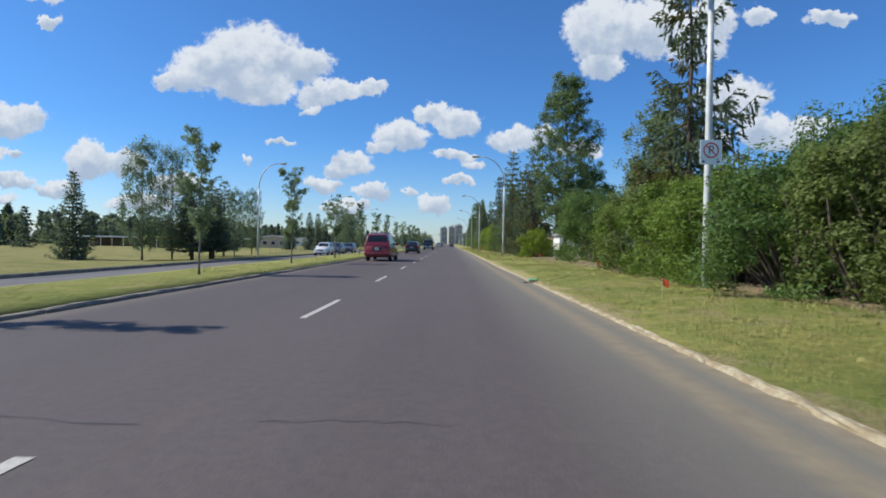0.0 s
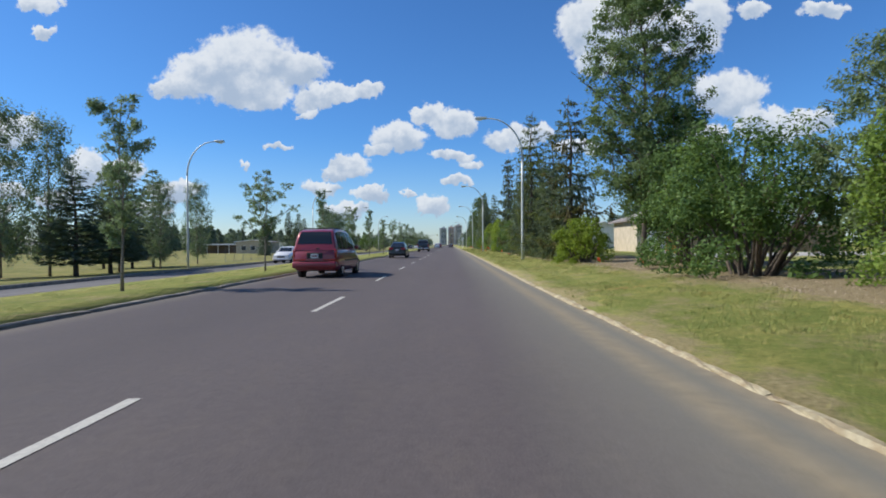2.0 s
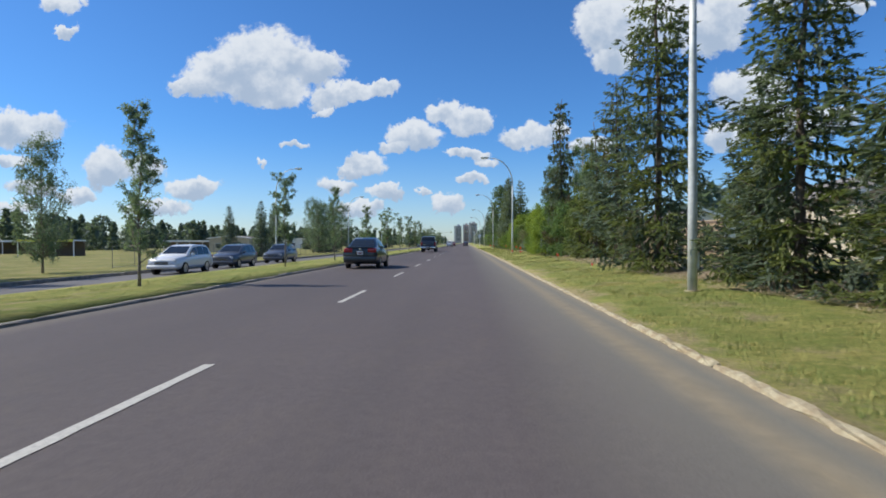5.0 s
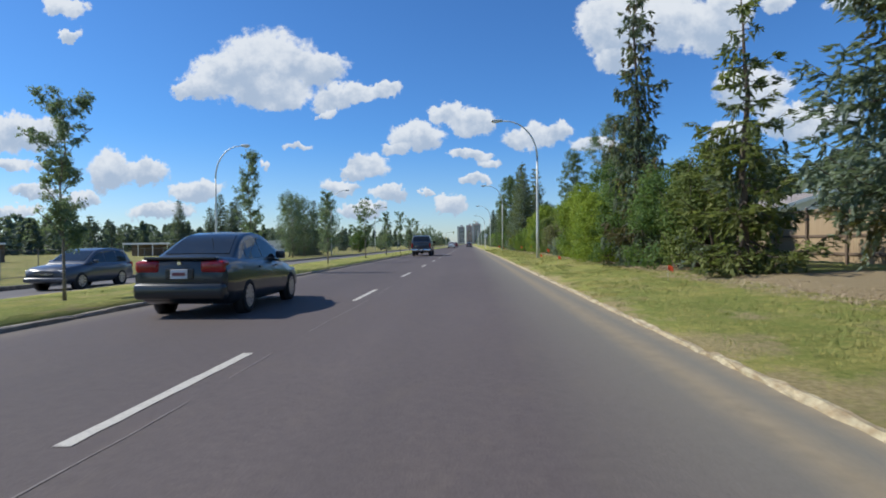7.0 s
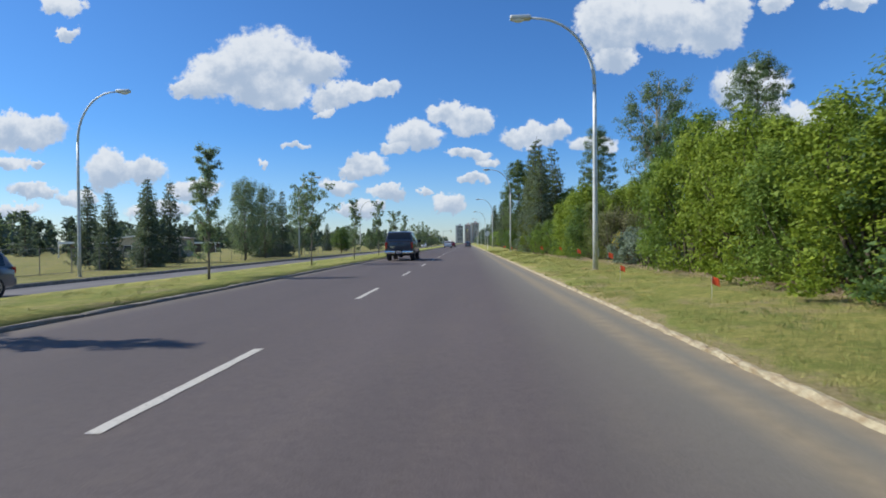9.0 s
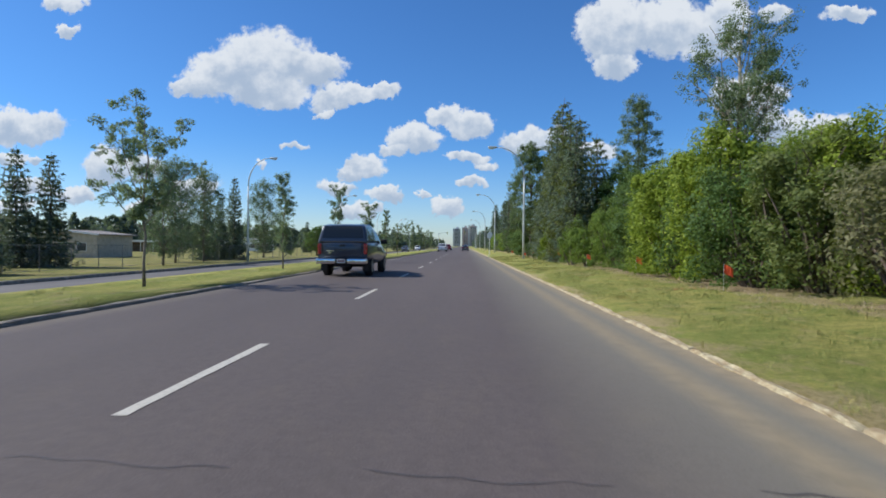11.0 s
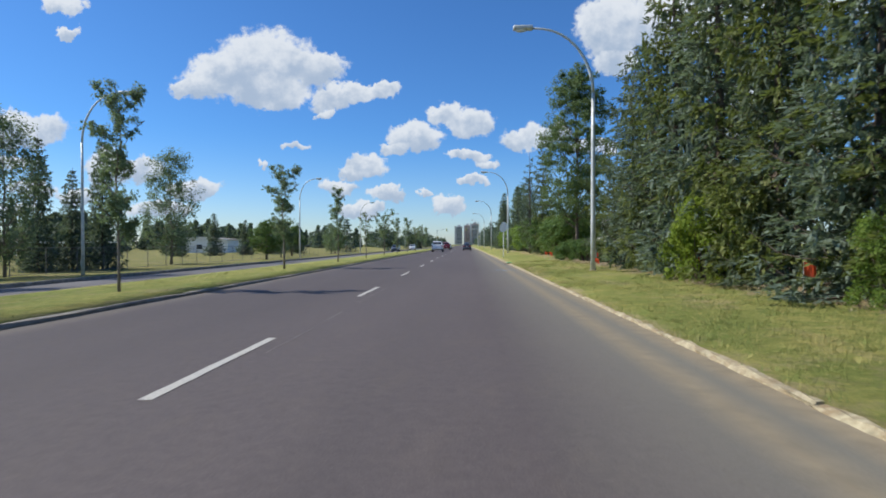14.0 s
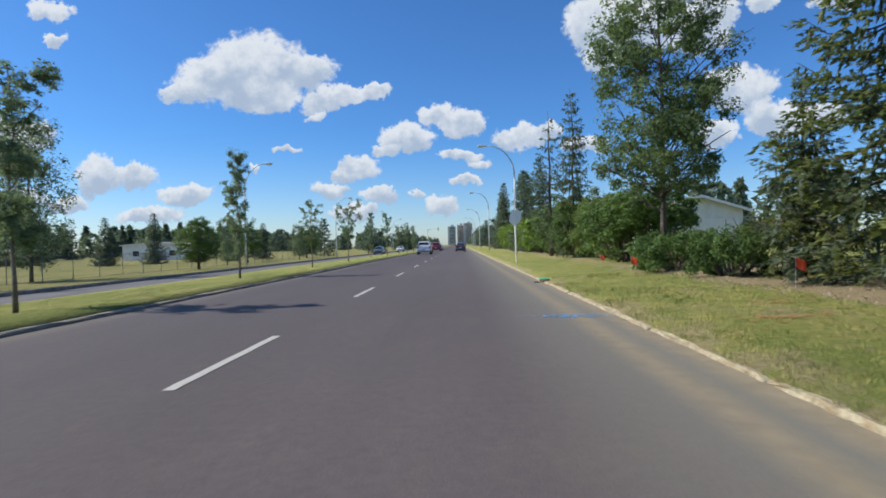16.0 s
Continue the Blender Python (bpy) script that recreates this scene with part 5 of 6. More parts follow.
def build_fence(x0, y0, x1, y1, h, label, boards=0.14, rail_mat=None):
    d = Vector((x1 - x0, y1 - y0, 0))
    length = d.length
    z0 = ground_z((x0 + x1) / 2)
    root = thing("board_fence", x0, y0, z0, label, "fence", rz=math.degrees(math.atan2(d.y, d.x)))
    n = int(length / boards)
    meshes = []
    for v in range(3):
        bm = box_bm(0.004, boards - 0.004, 0.0, 0.02, 0.06 + 0.01 * v, h - 0.01 * v, 0.004, 1)
        me = bpy.data.meshes.new("board")
        bm.to_mesh(me)
        bm.free()
        me.materials.append(M_FENCE)
        meshes.append(me)
    for i in range(n):
        ob = new("board", meshes[i % 3])
        ob.parent = root
        ob.location = (i * boards, 0, 0)
    for zz in (0.35, h * 0.5, h - 0.12):
        part("rail", box_bm(0, length, 0.022, 0.06, zz - 0.045, zz + 0.045, 0.005, 1), rail_mat or M_FENCE, root)
        part("rail", box_bm(0, length, -0.04, -0.002, zz - 0.045, zz + 0.045, 0.005, 1), rail_mat or M_FENCE, root)
    m = int(length / 2.2)
    for i in range(m + 1):
        part("post", box_bm(i * 2.2 - 0.05, i * 2.2 + 0.05, -0.09, -0.041, 0, h + 0.08, 0.008, 1), rail_mat or M_FENCE, root)


build_fence(16.3, 56.0, 27.0, 56.0, 1.9, "tan board fence with two rails beside the driveway")
build_fence(12.3, 92.0, 12.3, 70.0, 1.9, "tan board fence with dark posts behind the spruces", rail_mat=M_POST)
build_fence(20.6, 180.0, 26.0, 180.0, 2.0, "brown board fence beside the white garage")


def build_gate():
    root = thing("garden_gate", 14.75, 55.9, ground_z(15.4), "orange cedar board gate standing at the fence end", "gate")
    for i in range(10):
        part("board", box_bm(i * 0.142 + 0.003, i * 0.142 + 0.139, 0, 0.022, 0.08, 1.92, 0.004, 1), M_GATE, root)
    for zz in (0.3, 1.7):
        part("rail", box_bm(0, 1.42, 0.024, 0.06, zz - 0.05, zz + 0.05, 0.004, 1), M_GATE, root)
    part("latch", box_bm(1.30, 1.38, -0.03, -0.002, 0.25, 0.33, 0.006, 1), M_BLACK, root, "black latch")


build_gate()


def build_pad(name, x0, x1, y0, y1, material, label, category, lift=0.012, seed=0, rag=0.0):
    rnd = random.Random(seed)
    nx, ny = 10, 14
    verts = []
    for j in range(ny + 1):
        for i in range(nx + 1):
            x = x0 + (x1 - x0) * i / nx + (rnd.uniform(-rag, rag))
            y = y0 + (y1 - y0) * j / ny + (rnd.uniform(-rag, rag))
            bump = 0.05 * noise.noise((x * 0.7, y * 0.35, 3)) + 0.02 * noise.noise((x * 2, y * 1.4, 8)) if 2.7 < x < 20 else 0
            edge = i in (0, nx) or j in (0, ny)
            verts.append((x, y, ground_z(x) + bump + (lift + 0.03 if not edge else -0.03)))
    faces = [(j * (nx + 1) + i, j * (nx + 1) + i + 1, (j + 1) * (nx + 1) + i + 1, (j + 1) * (nx + 1) + i) for j in range(ny) for i in range(nx)]
    tagged(mesh_ob(name, verts, faces, material, smooth=True), label, category, kind="structure")


build_pad("driveway", 13.0, 27.0, 47.0, 54.5, M_SLAB, "pale concrete driveway behind the bushes", "driveway", 0.03)
build_pad("garage_apron", 16.2, 22.4, 58.0, 66.3, M_SLAB, "pale concrete apron before the garage door", "driveway", 0.03)
build_pad("mulch_bed_south", 6.5, 11.5, 3.0, 35.0, M_MULCH, "bare soil and leaf litter under the hedge", "planting bed", 0.01, 2, 0.25)
build_pad("mulch_bed_drive", 6.3, 13.0, 36.0, 47.0, M_MULCH, "bed of scattered wood chips by the driveway", "planting bed", 0.01, 3, 0.25)
build_pad("mulch_bed_spruces", 6.3, 11.5, 48.0, 76.5, M_MULCH, "needle-littered bed under the spruces", "planting bed", 0.01, 4, 0.3)
build_pad("mulch_bed_hedge", 6.2, 11.0, 77.5, 105.5, M_MULCH, "needle-littered bed under the hedge", "planting bed", 0.01, 5, 0.3)
build_pad("mulch_bed_north", 6.0, 11.5, 106.5, 160.0, M_MULCH, "needle-littered bed under shrubs and spruces", "planting bed", 0.01, 6, 0.3)


def build_litter(name, spots, label, seed):
    """Loose wood chips, cones and twigs strewn over the beds."""
    rng = np.random.default_rng(seed)
    out = []
    for x0, x1, y0, y1, count in spots:
        x, y = rng.uniform(x0, x1, count), rng.uniform(y0, y1, count)
        z = np.array([ground_z(a) + 0.05 * noise.noise((a * 0.7, b * 0.35, 3)) + 0.02 * noise.noise((a * 2, b * 1.4, 8)) for a, b in zip(x, y)]) + 0.045
        a = rng.uniform(0, math.pi, count)
        ln, wd = rng.uniform(0.012, 0.045, count), rng.uniform(0.002, 0.006, count)
        ca, sa, tilt = np.cos(a), np.sin(a), rng.uniform(-0.02, 0.03, count)
        q = np.empty((count, 4, 3))
        for i, (u, v) in enumerate(((-1, -1), (1, -1), (1, 1), (-1, 1))):
            q[:, i] = np.stack([x + u * ln * ca - v * wd * sa, y + u * ln * sa + v * wd * ca, z + u * tilt], 1)
        out.append(q)
    tagged(quads_ob(name, np.concatenate(out), M_CHIP), label, "wood chips", kind="stuff")


k = Mat("wood_chip", 0.9)
M_CHIP = k.colour(k.ramp(k.island(), (0.10, 0.065, 0.04), (0.52, 0.42, 0.30), 0.1, 0.9)).m
build_litter("bark_litter", ((5.9, 12.5, 36.5, 46.5, 9000), (6.3, 8.0, 8.0, 34.0, 5000), (5.6, 7.2, 48.0, 76.0, 6000), (5.8, 7.4, 78.0, 105.0, 5000), (5.5, 7.4, 106.0, 160.0, 9000)), "wood chips, cones and twigs strewn under the hedge", 71)


# ---- the field's low buildings and fence ----
def build_shelter(x, y, length, label, band):
    root = thing("field_shelter", x, y, ground_z(x), label, "shelter")
    part("roof", box_bm(0, length, 0, 3.2, 2.35, 2.6, 0.03, 1), M_TRIM, root, "white flat roof")
    part("fascia", box_bm(-0.05, length + 0.05, -0.09, -0.004, 2.3, 2.66, 0.01, 1), band, root)
    part("back_wall", box_bm(0.1, length - 0.1, 2.9, 3.1, 0, 2.34), M_POST, root)
    for i in range(int(length / 3) + 1):
        part("post", box_bm(i * 3.0, i * 3.0 + 0.14, 0.0, 0.14, 0, 2.34, 0.01, 1), M_TRIM, root)


M_BAND = mat_plain("yellow_band", (0.62, 0.58, 0.08), 0.6)
build_shelter(-84, 226, 18, "low open field shelter with a white roof", M_TRIM)
build_shelter(-69, 172, 15, "low open field shelter with a white roof edge", M_TRIM)
build_shelter(-70, 130, 9, "low open field shelter with a yellow roof edge", M_BAND)
build_shelter(-98, 150, 16, "long low field shelter with a white roof edge", M_TRIM)
build_gable("school_block", -52, 168, 9, 8, 3.2, 3.7, M_STUCCO, "low tan flat-gabled building across the field", "building", None, ((-2.5, 1.0, 1.2, 1.0), (0, 1.0, 1.2, 1.0), (2.5, 1.0, 1.2, 1.0)))
build_gable("school_block", -66, 262, 14, 10, 3.4, 4.0, M_SIDING, "low white building among trees across the field", "building", None, ((-4, 1.0, 1.4, 1.1), (0, 1.0, 1.4, 1.1), (4, 1.0, 1.4, 1.1)))
for i in range(7):
    build_gable("house", -150 + 4 * math.sin(i * 3), 90 + i * 40, 12, 9, 3.0, 4.8, (M_SIDING, M_STUCCO)[i % 2], "small far-off bungalow beyond the field", "house", None, ((-3, 1.0, 1.4, 1.1), (3, 1.0, 1.4, 1.1)))


M_FENCE_STEEL = mat_plain("fence_steel", (0.17, 0.17, 0.165), 0.7, 0.2)


def build_chainlink(x, y0, y1, h):
    root = thing("chainlink_fence", x, y0, ground_z(x), "grey chain-link fence between the verge and the field", "fence")
    n = int((y1 - y0) / 3.0)
    v, f = tube([Vector((0, 0, -0.1)), Vector((0, 0, h + 0.05))], [0.026, 0.026], 6)
    me = bpy.data.meshes.new("post")
    me.from_pydata([tuple(a) for a in v], [], f)
    me.materials.append(M_FENCE_STEEL)
    for i in range(n + 1):
        ob = new("post", me)
        ob.parent = root
        ob.location = (0, i * 3.0, 0)
    for zz in (h, 0.1):
        v, f = tube([Vector((0, 0, zz)), Vector((0, n * 3.0, zz))], [0.016, 0.016], 6)
        mesh_ob("rail", v, f, M_FENCE_STEEL, root)
    # the woven wire, crossing diagonals
    q = []
    cell = 0.16
    w = 0.0035
    for s in (-1, 1):
        for i in range(int((n * 3.0 + h) / cell)):
            y = i * cell - (h if s > 0 else 0)
            a0, a1 = y, y + s * h
            if s < 0:
                a0, a1 = y, y - h
            z_a, z_b = 0.0, h
            if min(a0, a1) < 0 or max(a0, a1) > n * 3.0:
                continue
            q.append([(0.002 * s, a0 - w, z_a), (0.002 * s, a0 + w, z_a), (0.002 * s, a1 + w, z_b), (0.002 * s, a1 - w, z_b)])
    wire = quads_ob("wire_mesh", np.array(q), M_FENCE_STEEL, root)
    wire["kind"] = "stuff"


build_chainlink(-27.2, 86.0, 260.0, 1.75)


# ---- the distance ahead ----
k = Mat("tower_light", 0.8)
M_TOWER_A = k.colour(k.ramp(k.noise(0.05, 4), (0.50, 0.50, 0.48), (0.60, 0.60, 0.58))).m
M_TOWER_B = mat_plain("tower_dark", (0.40, 0.39, 0.40), 0.6, scale=0.1)
M_TOWER_C = mat_plain("tower_brown", (0.56, 0.43, 0.36), 0.8, scale=0.1)


def build_tower(x, y, w, d, h, wall_mat, end_mat, label):
    root = thing("apartment_tower", x, y, 0.4, label, "apartment tower")
    part("wall", box_bm(-w / 2, w / 2, 0, d, 0, h), wall_mat, root)
    part("end_wall", box_bm(-w / 2 - w * 0.22, -w / 2 - 0.05, -0.5, d, 0, h + 1), end_mat, root)
    part("roof_house", box_bm(-w * 0.25, w * 0.2, d * 0.3, d * 0.7, h + 0.01, h + 4), end_mat, root)
    floors = int(h / 3)
    slab = bpy.data.meshes.new("balcony")
    bm = box_bm(-w * 0.42, w * 0.46, -1.4, -0.06, 0, 1.0, 0.02, 1)
    bm.to_mesh(slab)
    bm.free()
    slab.materials.append(end_mat)
    glass = bpy.data.meshes.new("window")
    bm = box_bm(-w * 0.40, w * 0.44, -0.05, -0.01, 0.2, 1.7)
    bm.to_mesh(glass)
    bm.free()
    glass.materials.append(M_WINDOW)
    for i in range(1, floors):
        for me, dz in ((slab, 0), (glass, 1.1)):
            ob = new(me.name.split(".")[0], me)
            ob.parent = root
            ob.location = (0, 0, i * 3.0 + dz)


build_tower(-16, 1400, 14, 30, 40, M_TOWER_B, M_TOWER_A, "dark grey apartment tower with a pale end wall")
build_tower(3, 1440, 12, 30, 44, M_TOWER_C, M_TOWER_B, "brown apartment tower in the far distance")
build_tower(20, 1420, 16, 30, 47, M_TOWER_C, M_TOWER_A, "brown and white apartment tower in the far distance")


def build_signal(x, y, reach, label):
    root = thing("traffic_signal", x, y, ground_z(x), label, "traffic light")
    v, f = tube([Vector((0, 0, 0)), Vector((0, 0, 6.6))], [0.11, 0.09], 8)
    mesh_ob("pole", v, f, M_GALV, root)
    v, f = tube([Vector((0, 0, 6.3)), Vector((reach, 0, 6.9))], [0.07, 0.05], 6)
    mesh_ob("arm", v, f, M_GALV, root)
    for xx, zz in ((reach, 6.0), (0.25, 3.2)):
        box = part("signal_head", box_bm(xx - 0.17, xx + 0.17, -0.2, -0.02, zz, zz + 1.0, 0.03, 1), M_BAND, root, "yellow three-lens signal head")
        for i in range(3):
            bm = bmesh.new()
            bmesh.ops.create_cone(bm, cap_ends=True, segments=12, radius1=0.11, radius2=0.11, depth=0.04, matrix=pose(xx, -0.22, zz + 0.18 + 0.32 * i, 90, 0, 0))
            part("lens", bm, M_BLACK, box)


build_signal(-10.5, 330, 3.5, "yellow traffic light on a mast arm over the median")
build_signal(4.6, 332, -4.5, "yellow traffic light on a mast arm over the road")


# ---- vehicles ----
def car_paint(name, c):
    k = Mat(name, 0.35, 0.15, 0.5)
    k.b.inputs["Coat Weight"].default_value = 0.7
    k.b.inputs["Coat Roughness"].default_value = 0.05
    dust = k.mix(k.math("MULTIPLY", k.noise(3, 5), 0.05), c, (0.22, 0.19, 0.16))
    return k.colour(dust).m


P_RED = car_paint("paint_red", (0.23, 0.016, 0.030))
P_BLACK = car_paint("paint_black", (0.011, 0.018, 0.022))
P_BLUE = car_paint("paint_navy", (0.016, 0.030, 0.056))
P_WHITE = car_paint("paint_white", (0.75, 0.75, 0.74))
P_GREY = car_paint("paint_grey", (0.07, 0.08, 0.10))
k = Mat("car_glass", 0.04, 0.0, 0.5)
CAR_GLASS = k.colour((0.018, 0.022, 0.026)).m
TYRE = mat_plain("tyre_rubber", (0.018, 0.018, 0.018), 0.85)
ALLOY = mat_plain("alloy", (0.55, 0.55, 0.56), 0.3, 0.8)
CHROME = mat_plain("chrome", (0.75, 0.76, 0.77), 0.12, 1.0, vary=0.03)
BLACK_TRIM = mat_plain("black_trim", (0.02, 0.02, 0.021), 0.6)
LAMP_RED = mat_plain("tail_red", (0.34, 0.012, 0.016), 0.15, spec=0.7)
LAMP_CLEAR = mat_plain("lamp_clear", (0.6, 0.6, 0.58), 0.1, spec=0.8)
PLATE = mat_plain("plate_white", (0.72, 0.72, 0.70), 0.4)
PLATE_INK = mat_plain("plate_ink", (0.25, 0.08, 0.08), 0.5)


def loft(name, stations, material, parent, smooth=True, label=""):
    """A closed skin over cross-sections; each is (y, half width at sill, half width at middle, half width at top, z low, z middle, z top)."""
    verts, faces = [], []
    rows = 0
    for y, ws, wm, wt, zl, zm, zt in stations:
        half = [(0, zl), (ws * 0.86, zl), (ws, zl + 0.08), ((ws + wm) / 2 + 0.01, (zl + zm) / 2), (wm, zm), ((wm + wt) / 2 + 0.012, zm + (zt - zm) * 0.62), (wt, zt - 0.035), (wt - 0.06, zt), (0, zt + 0.02)]
        ringv = half + [(-a, b) for a, b in reversed(half[1:-1])]
        rows = len(ringv)
        verts += [(a, y, b) for a, b in ringv]
    for j in range(len(stations) - 1):
        for i in range(rows):
            i2 = (i + 1) % rows
            faces.append((j * rows + i, j * rows + i2, (j + 1) * rows + i2, (j + 1) * rows + i))
    faces.append(tuple(reversed(range(rows))))
    last = (len(stations) - 1) * rows
    faces.append(tuple(last + i for i in range(rows)))
    ob = mesh_ob(name, verts, faces, material, parent, label, smooth)
    bm = bmesh.new()
    bm.from_mesh(ob.data)
    bmesh.ops.recalc_face_normals(bm, faces=bm.faces[:])
    sharp = [e for e in bm.edges if len(e.link_faces) == 2 and e.calc_face_angle(0) > 0.9]
    for e in sharp:
        e.smooth = False
    bm.to_mesh(ob.data)
    bm.free()
    return ob


def lathe_x(profile, segs=22):
    """A wheel-like solid turned about the x axis from (x, r) pairs."""
    verts, faces = [], []
    n = len(profile)
    for s in range(segs):
        a = 2 * math.pi * s / segs
        verts += [(x, r * math.cos(a), r * math.sin(a)) for x, r in profile]
    for s in range(segs):
        s2 = (s + 1) % segs
        for i in range(n - 1):
            faces.append((s * n + i, s2 * n + i, s2 * n + i + 1, s * n + i + 1))
    return verts, faces


def add_wheels(root, half, ys, r, width=0.22, hub=ALLOY, spokes=10):
    for y in ys:
        for s in (-1, 1):
            w = new("wheel")
            w.empty_display_size = 0.2
            w.parent = root
            w.matrix_basis = pose(s * (half - width / 2), y, r, 0, 0, 0 if s > 0 else 180)
            h = width / 2
            v, f = lathe_x([(-h, r * 0.6), (-h, r * 0.9), (-h * 0.75, r), (h * 0.75, r), (h, r * 0.92), (h * 1.02, r * 0.68), (h * 0.8, r * 0.62), (h * 0.3, r * 0.6)])
            mesh_ob("tyre", v, f, TYRE, w, smooth=True)
            v, f = lathe_x([(h * 0.35, 0.001), (h * 0.4, r * 0.58), (h * 0.95, r * 0.61), (h * 0.98, r * 0.66), (h * 0.8, r * 0.67)])
            mesh_ob("rim", v, f, BLACK_TRIM if spokes else hub, w, smooth=True)
            verts, faces = [], []
            for i in range(spokes):
                a = 2 * math.pi * i / spokes
                c, sn = math.cos(a), math.sin(a)
                b = len(verts)
                for rr, ww in ((0.05, 0.030), (r * 0.62, 0.036)):
                    for t2 in (-1, 1):
                        verts.append((h * 0.92, rr * c - t2 * ww * sn, rr * sn + t2 * ww * c))
                        verts.append((h * 0.55, rr * c - t2 * ww * sn, rr * sn + t2 * ww * c))
                faces += [(b, b + 2, b + 6, b + 4), (b, b + 4, b + 5, b + 1), (b + 2, b + 3, b + 7, b + 6)]
            v2, f2 = lathe_x([(h * 0.5, 0.075), (h * 0.95, 0.075), (h, 0.05), (h, 0.001)], 12)
            off2 = len(verts)
            verts += v2
            faces += [tuple(off2 + i for i in q) for q in f2]
            v2, f2 = lathe_x([(h * 0.7, r * 0.60), (h * 0.96, r * 0.60), (h * 0.98, r * 0.665), (h * 0.7, r * 0.67)], 22)
            off2 = len(verts)
            verts += v2
            faces += [tuple(off2 + i for i in q) for q in f2]
            mesh_ob("spoke_star", verts, faces, hub, w, "bright wheel cover")
            # the dark wheel housing behind
            v, f = lathe_x([(-h, 0.01), (-h, r * 1.16), (h * 0.6, r * 1.16), (h * 0.6, r * 0.5)], 24)
            mesh_ob("wheel_housing", v, f, BLACK_TRIM, w, smooth=True)


def smooth_line(points, steps=5):
    """A rounded line through (y, z) points."""
    out = []
    n = len(points)
    for i in range(n - 1):
        p0, p1, p2, p3 = points[max(i - 1, 0)], points[i], points[i + 1], points[min(i + 2, n - 1)]
        for j in range(steps):
            t = j / steps
            out.append(tuple(0.5 * (2 * p1[c] + (p2[c] - p0[c]) * t + (2 * p0[c] - 5 * p1[c] + 4 * p2[c] - p3[c]) * t * t
                                    + (3 * p1[c] - p0[c] - 3 * p2[c] + p3[c]) * t ** 3) for c in (0, 1)))
    return out + [tuple(points[-1])]


def sheet(name, grid, material, parent, label=""):
    """A curved pane, 8 mm thick, over a grid of points."""
    rows, cols = len(grid), len(grid[0])
    front = [Vector(p) for row in grid for p in row]
    nor = (front[1] - front[0]).cross(front[cols] - front[0]).normalized()
    verts = front + [p - nor * 0.008 for p in front]
    m = rows * cols
    faces = []
    for i in range(rows - 1):
        for j in range(cols - 1):
            q = (i * cols + j, i * cols + j + 1, (i + 1) * cols + j + 1, (i + 1) * cols + j)
            faces += [q, tuple(m + k2 for k2 in reversed(q))]
    return mesh_ob(name, verts, faces, material, parent, label, True)


def greenhouse(root, paint, line, bw, tw, zb, windows, rear, front, rear_label="", glass=None, rear_margin=0.12):
    """The upper body under a rounded roof line: a painted shell, curved panes at the rear, in front and along both sides."""
    pts = smooth_line(line)
    top = max(z for _, z in pts) - zb
    ys, zs = [p[0] for p in pts], [p[1] for p in pts]
    glass = glass or CAR_GLASS

    def roof(y):
        return float(np.interp(y, ys, zs))

    def half(z):
        return bw - (bw - tw) * min(1.0, max(0.0, (z - zb) / top))

    verts, faces = [], []
    for y, z in pts:
        z = max(z, zb + 0.002)
        w = half(z)
        edge = min(0.06, (z - zb) * 0.5)
        prof = [(bw, zb), ((bw + w) / 2 + 0.012, (zb + z - edge) / 2), (w, z - edge), (w - 0.025, z - edge * 0.3), (w - 0.09, z), (0, z + 0.012)]
        verts += [(x, y, zz) for x, zz in prof + [(-x, zz) for x, zz in reversed(prof[:-1])]]
    n = 11
    for i in range(len(pts) - 1):
        for j in range(n - 1):
            faces.append((i * n + j, (i + 1) * n + j, (i + 1) * n + j + 1, i * n + j + 1))
    faces += [tuple(range(n)), tuple(reversed(range((len(pts) - 1) * n, len(pts) * n)))]
    shell = mesh_ob("cabin_shell", verts, faces, paint, root, smooth=True)
    for name, span, lab, out in (("rear_window", rear, rear_label, -1), ("windshield", front, "", 1)):
        if span is None:
            continue
        inside = [p for p in pts if span[0] <= p[0] <= span[1]]
        grid = []
        for y, z in inside:
            w = half(z) - rear_margin
            grid.append([(u * w, y + out * 0.006, z + 0.018 - 0.006 * abs(u)) for u in (-1, -0.5, 0, 0.5, 1)])
        if len(grid) > 1:
            sheet(name, grid, glass, root, lab)
    for s2 in (-1, 1):
        for y0, y1 in windows:
            grid = []
            for k2 in range(9):
                y = y0 + (y1 - y0) * k2 / 8
                z = roof(y)
                lo, hi = zb + 0.05, z - 0.105
                if hi < lo + 0.02:
                    hi = lo + 0.02
                w = half(z)
                col = []
                for v in (0, 0.33, 0.66, 1):
                    zz = lo + (hi - lo) * v
                    f = (zz - zb) / max(0.05, z - 0.06 - zb)
                    bulge = 0.012 * (1 - abs(2 * f - 1))
                    col.append((s2 * (bw + (w - bw) * f + bulge + 0.006), y, zz))
                grid.append(col if s2 < 0 else list(reversed(col)))
            sheet("side_window", grid, glass, root)
    return shell


def mirror(root, x, y, z, paint, big=1.0):
    for s in (-1, 1):
        part("door_mirror", box_bm(s * x, s * (x + 0.2 * big), y, y + 0.1, z, z + 0.15 * big, 0.03, 3) if s > 0 else box_bm(s * (x + 0.2 * big), s * x, y, y + 0.1, z, z + 0.15 * big, 0.03, 3), paint, root, smooth=True)


def plate(root, y, z, side=-1):
    p = part("number_plate", box_bm(-0.155, 0.155, y - 0.012, y, z, z + 0.155, 0.004, 1), PLATE, root, "white plate with plain bars")
    part("bar", box_bm(-0.12, 0.12, y - 0.0145, y - 0.0125, z + 0.05, z + 0.105), PLATE_INK, p)


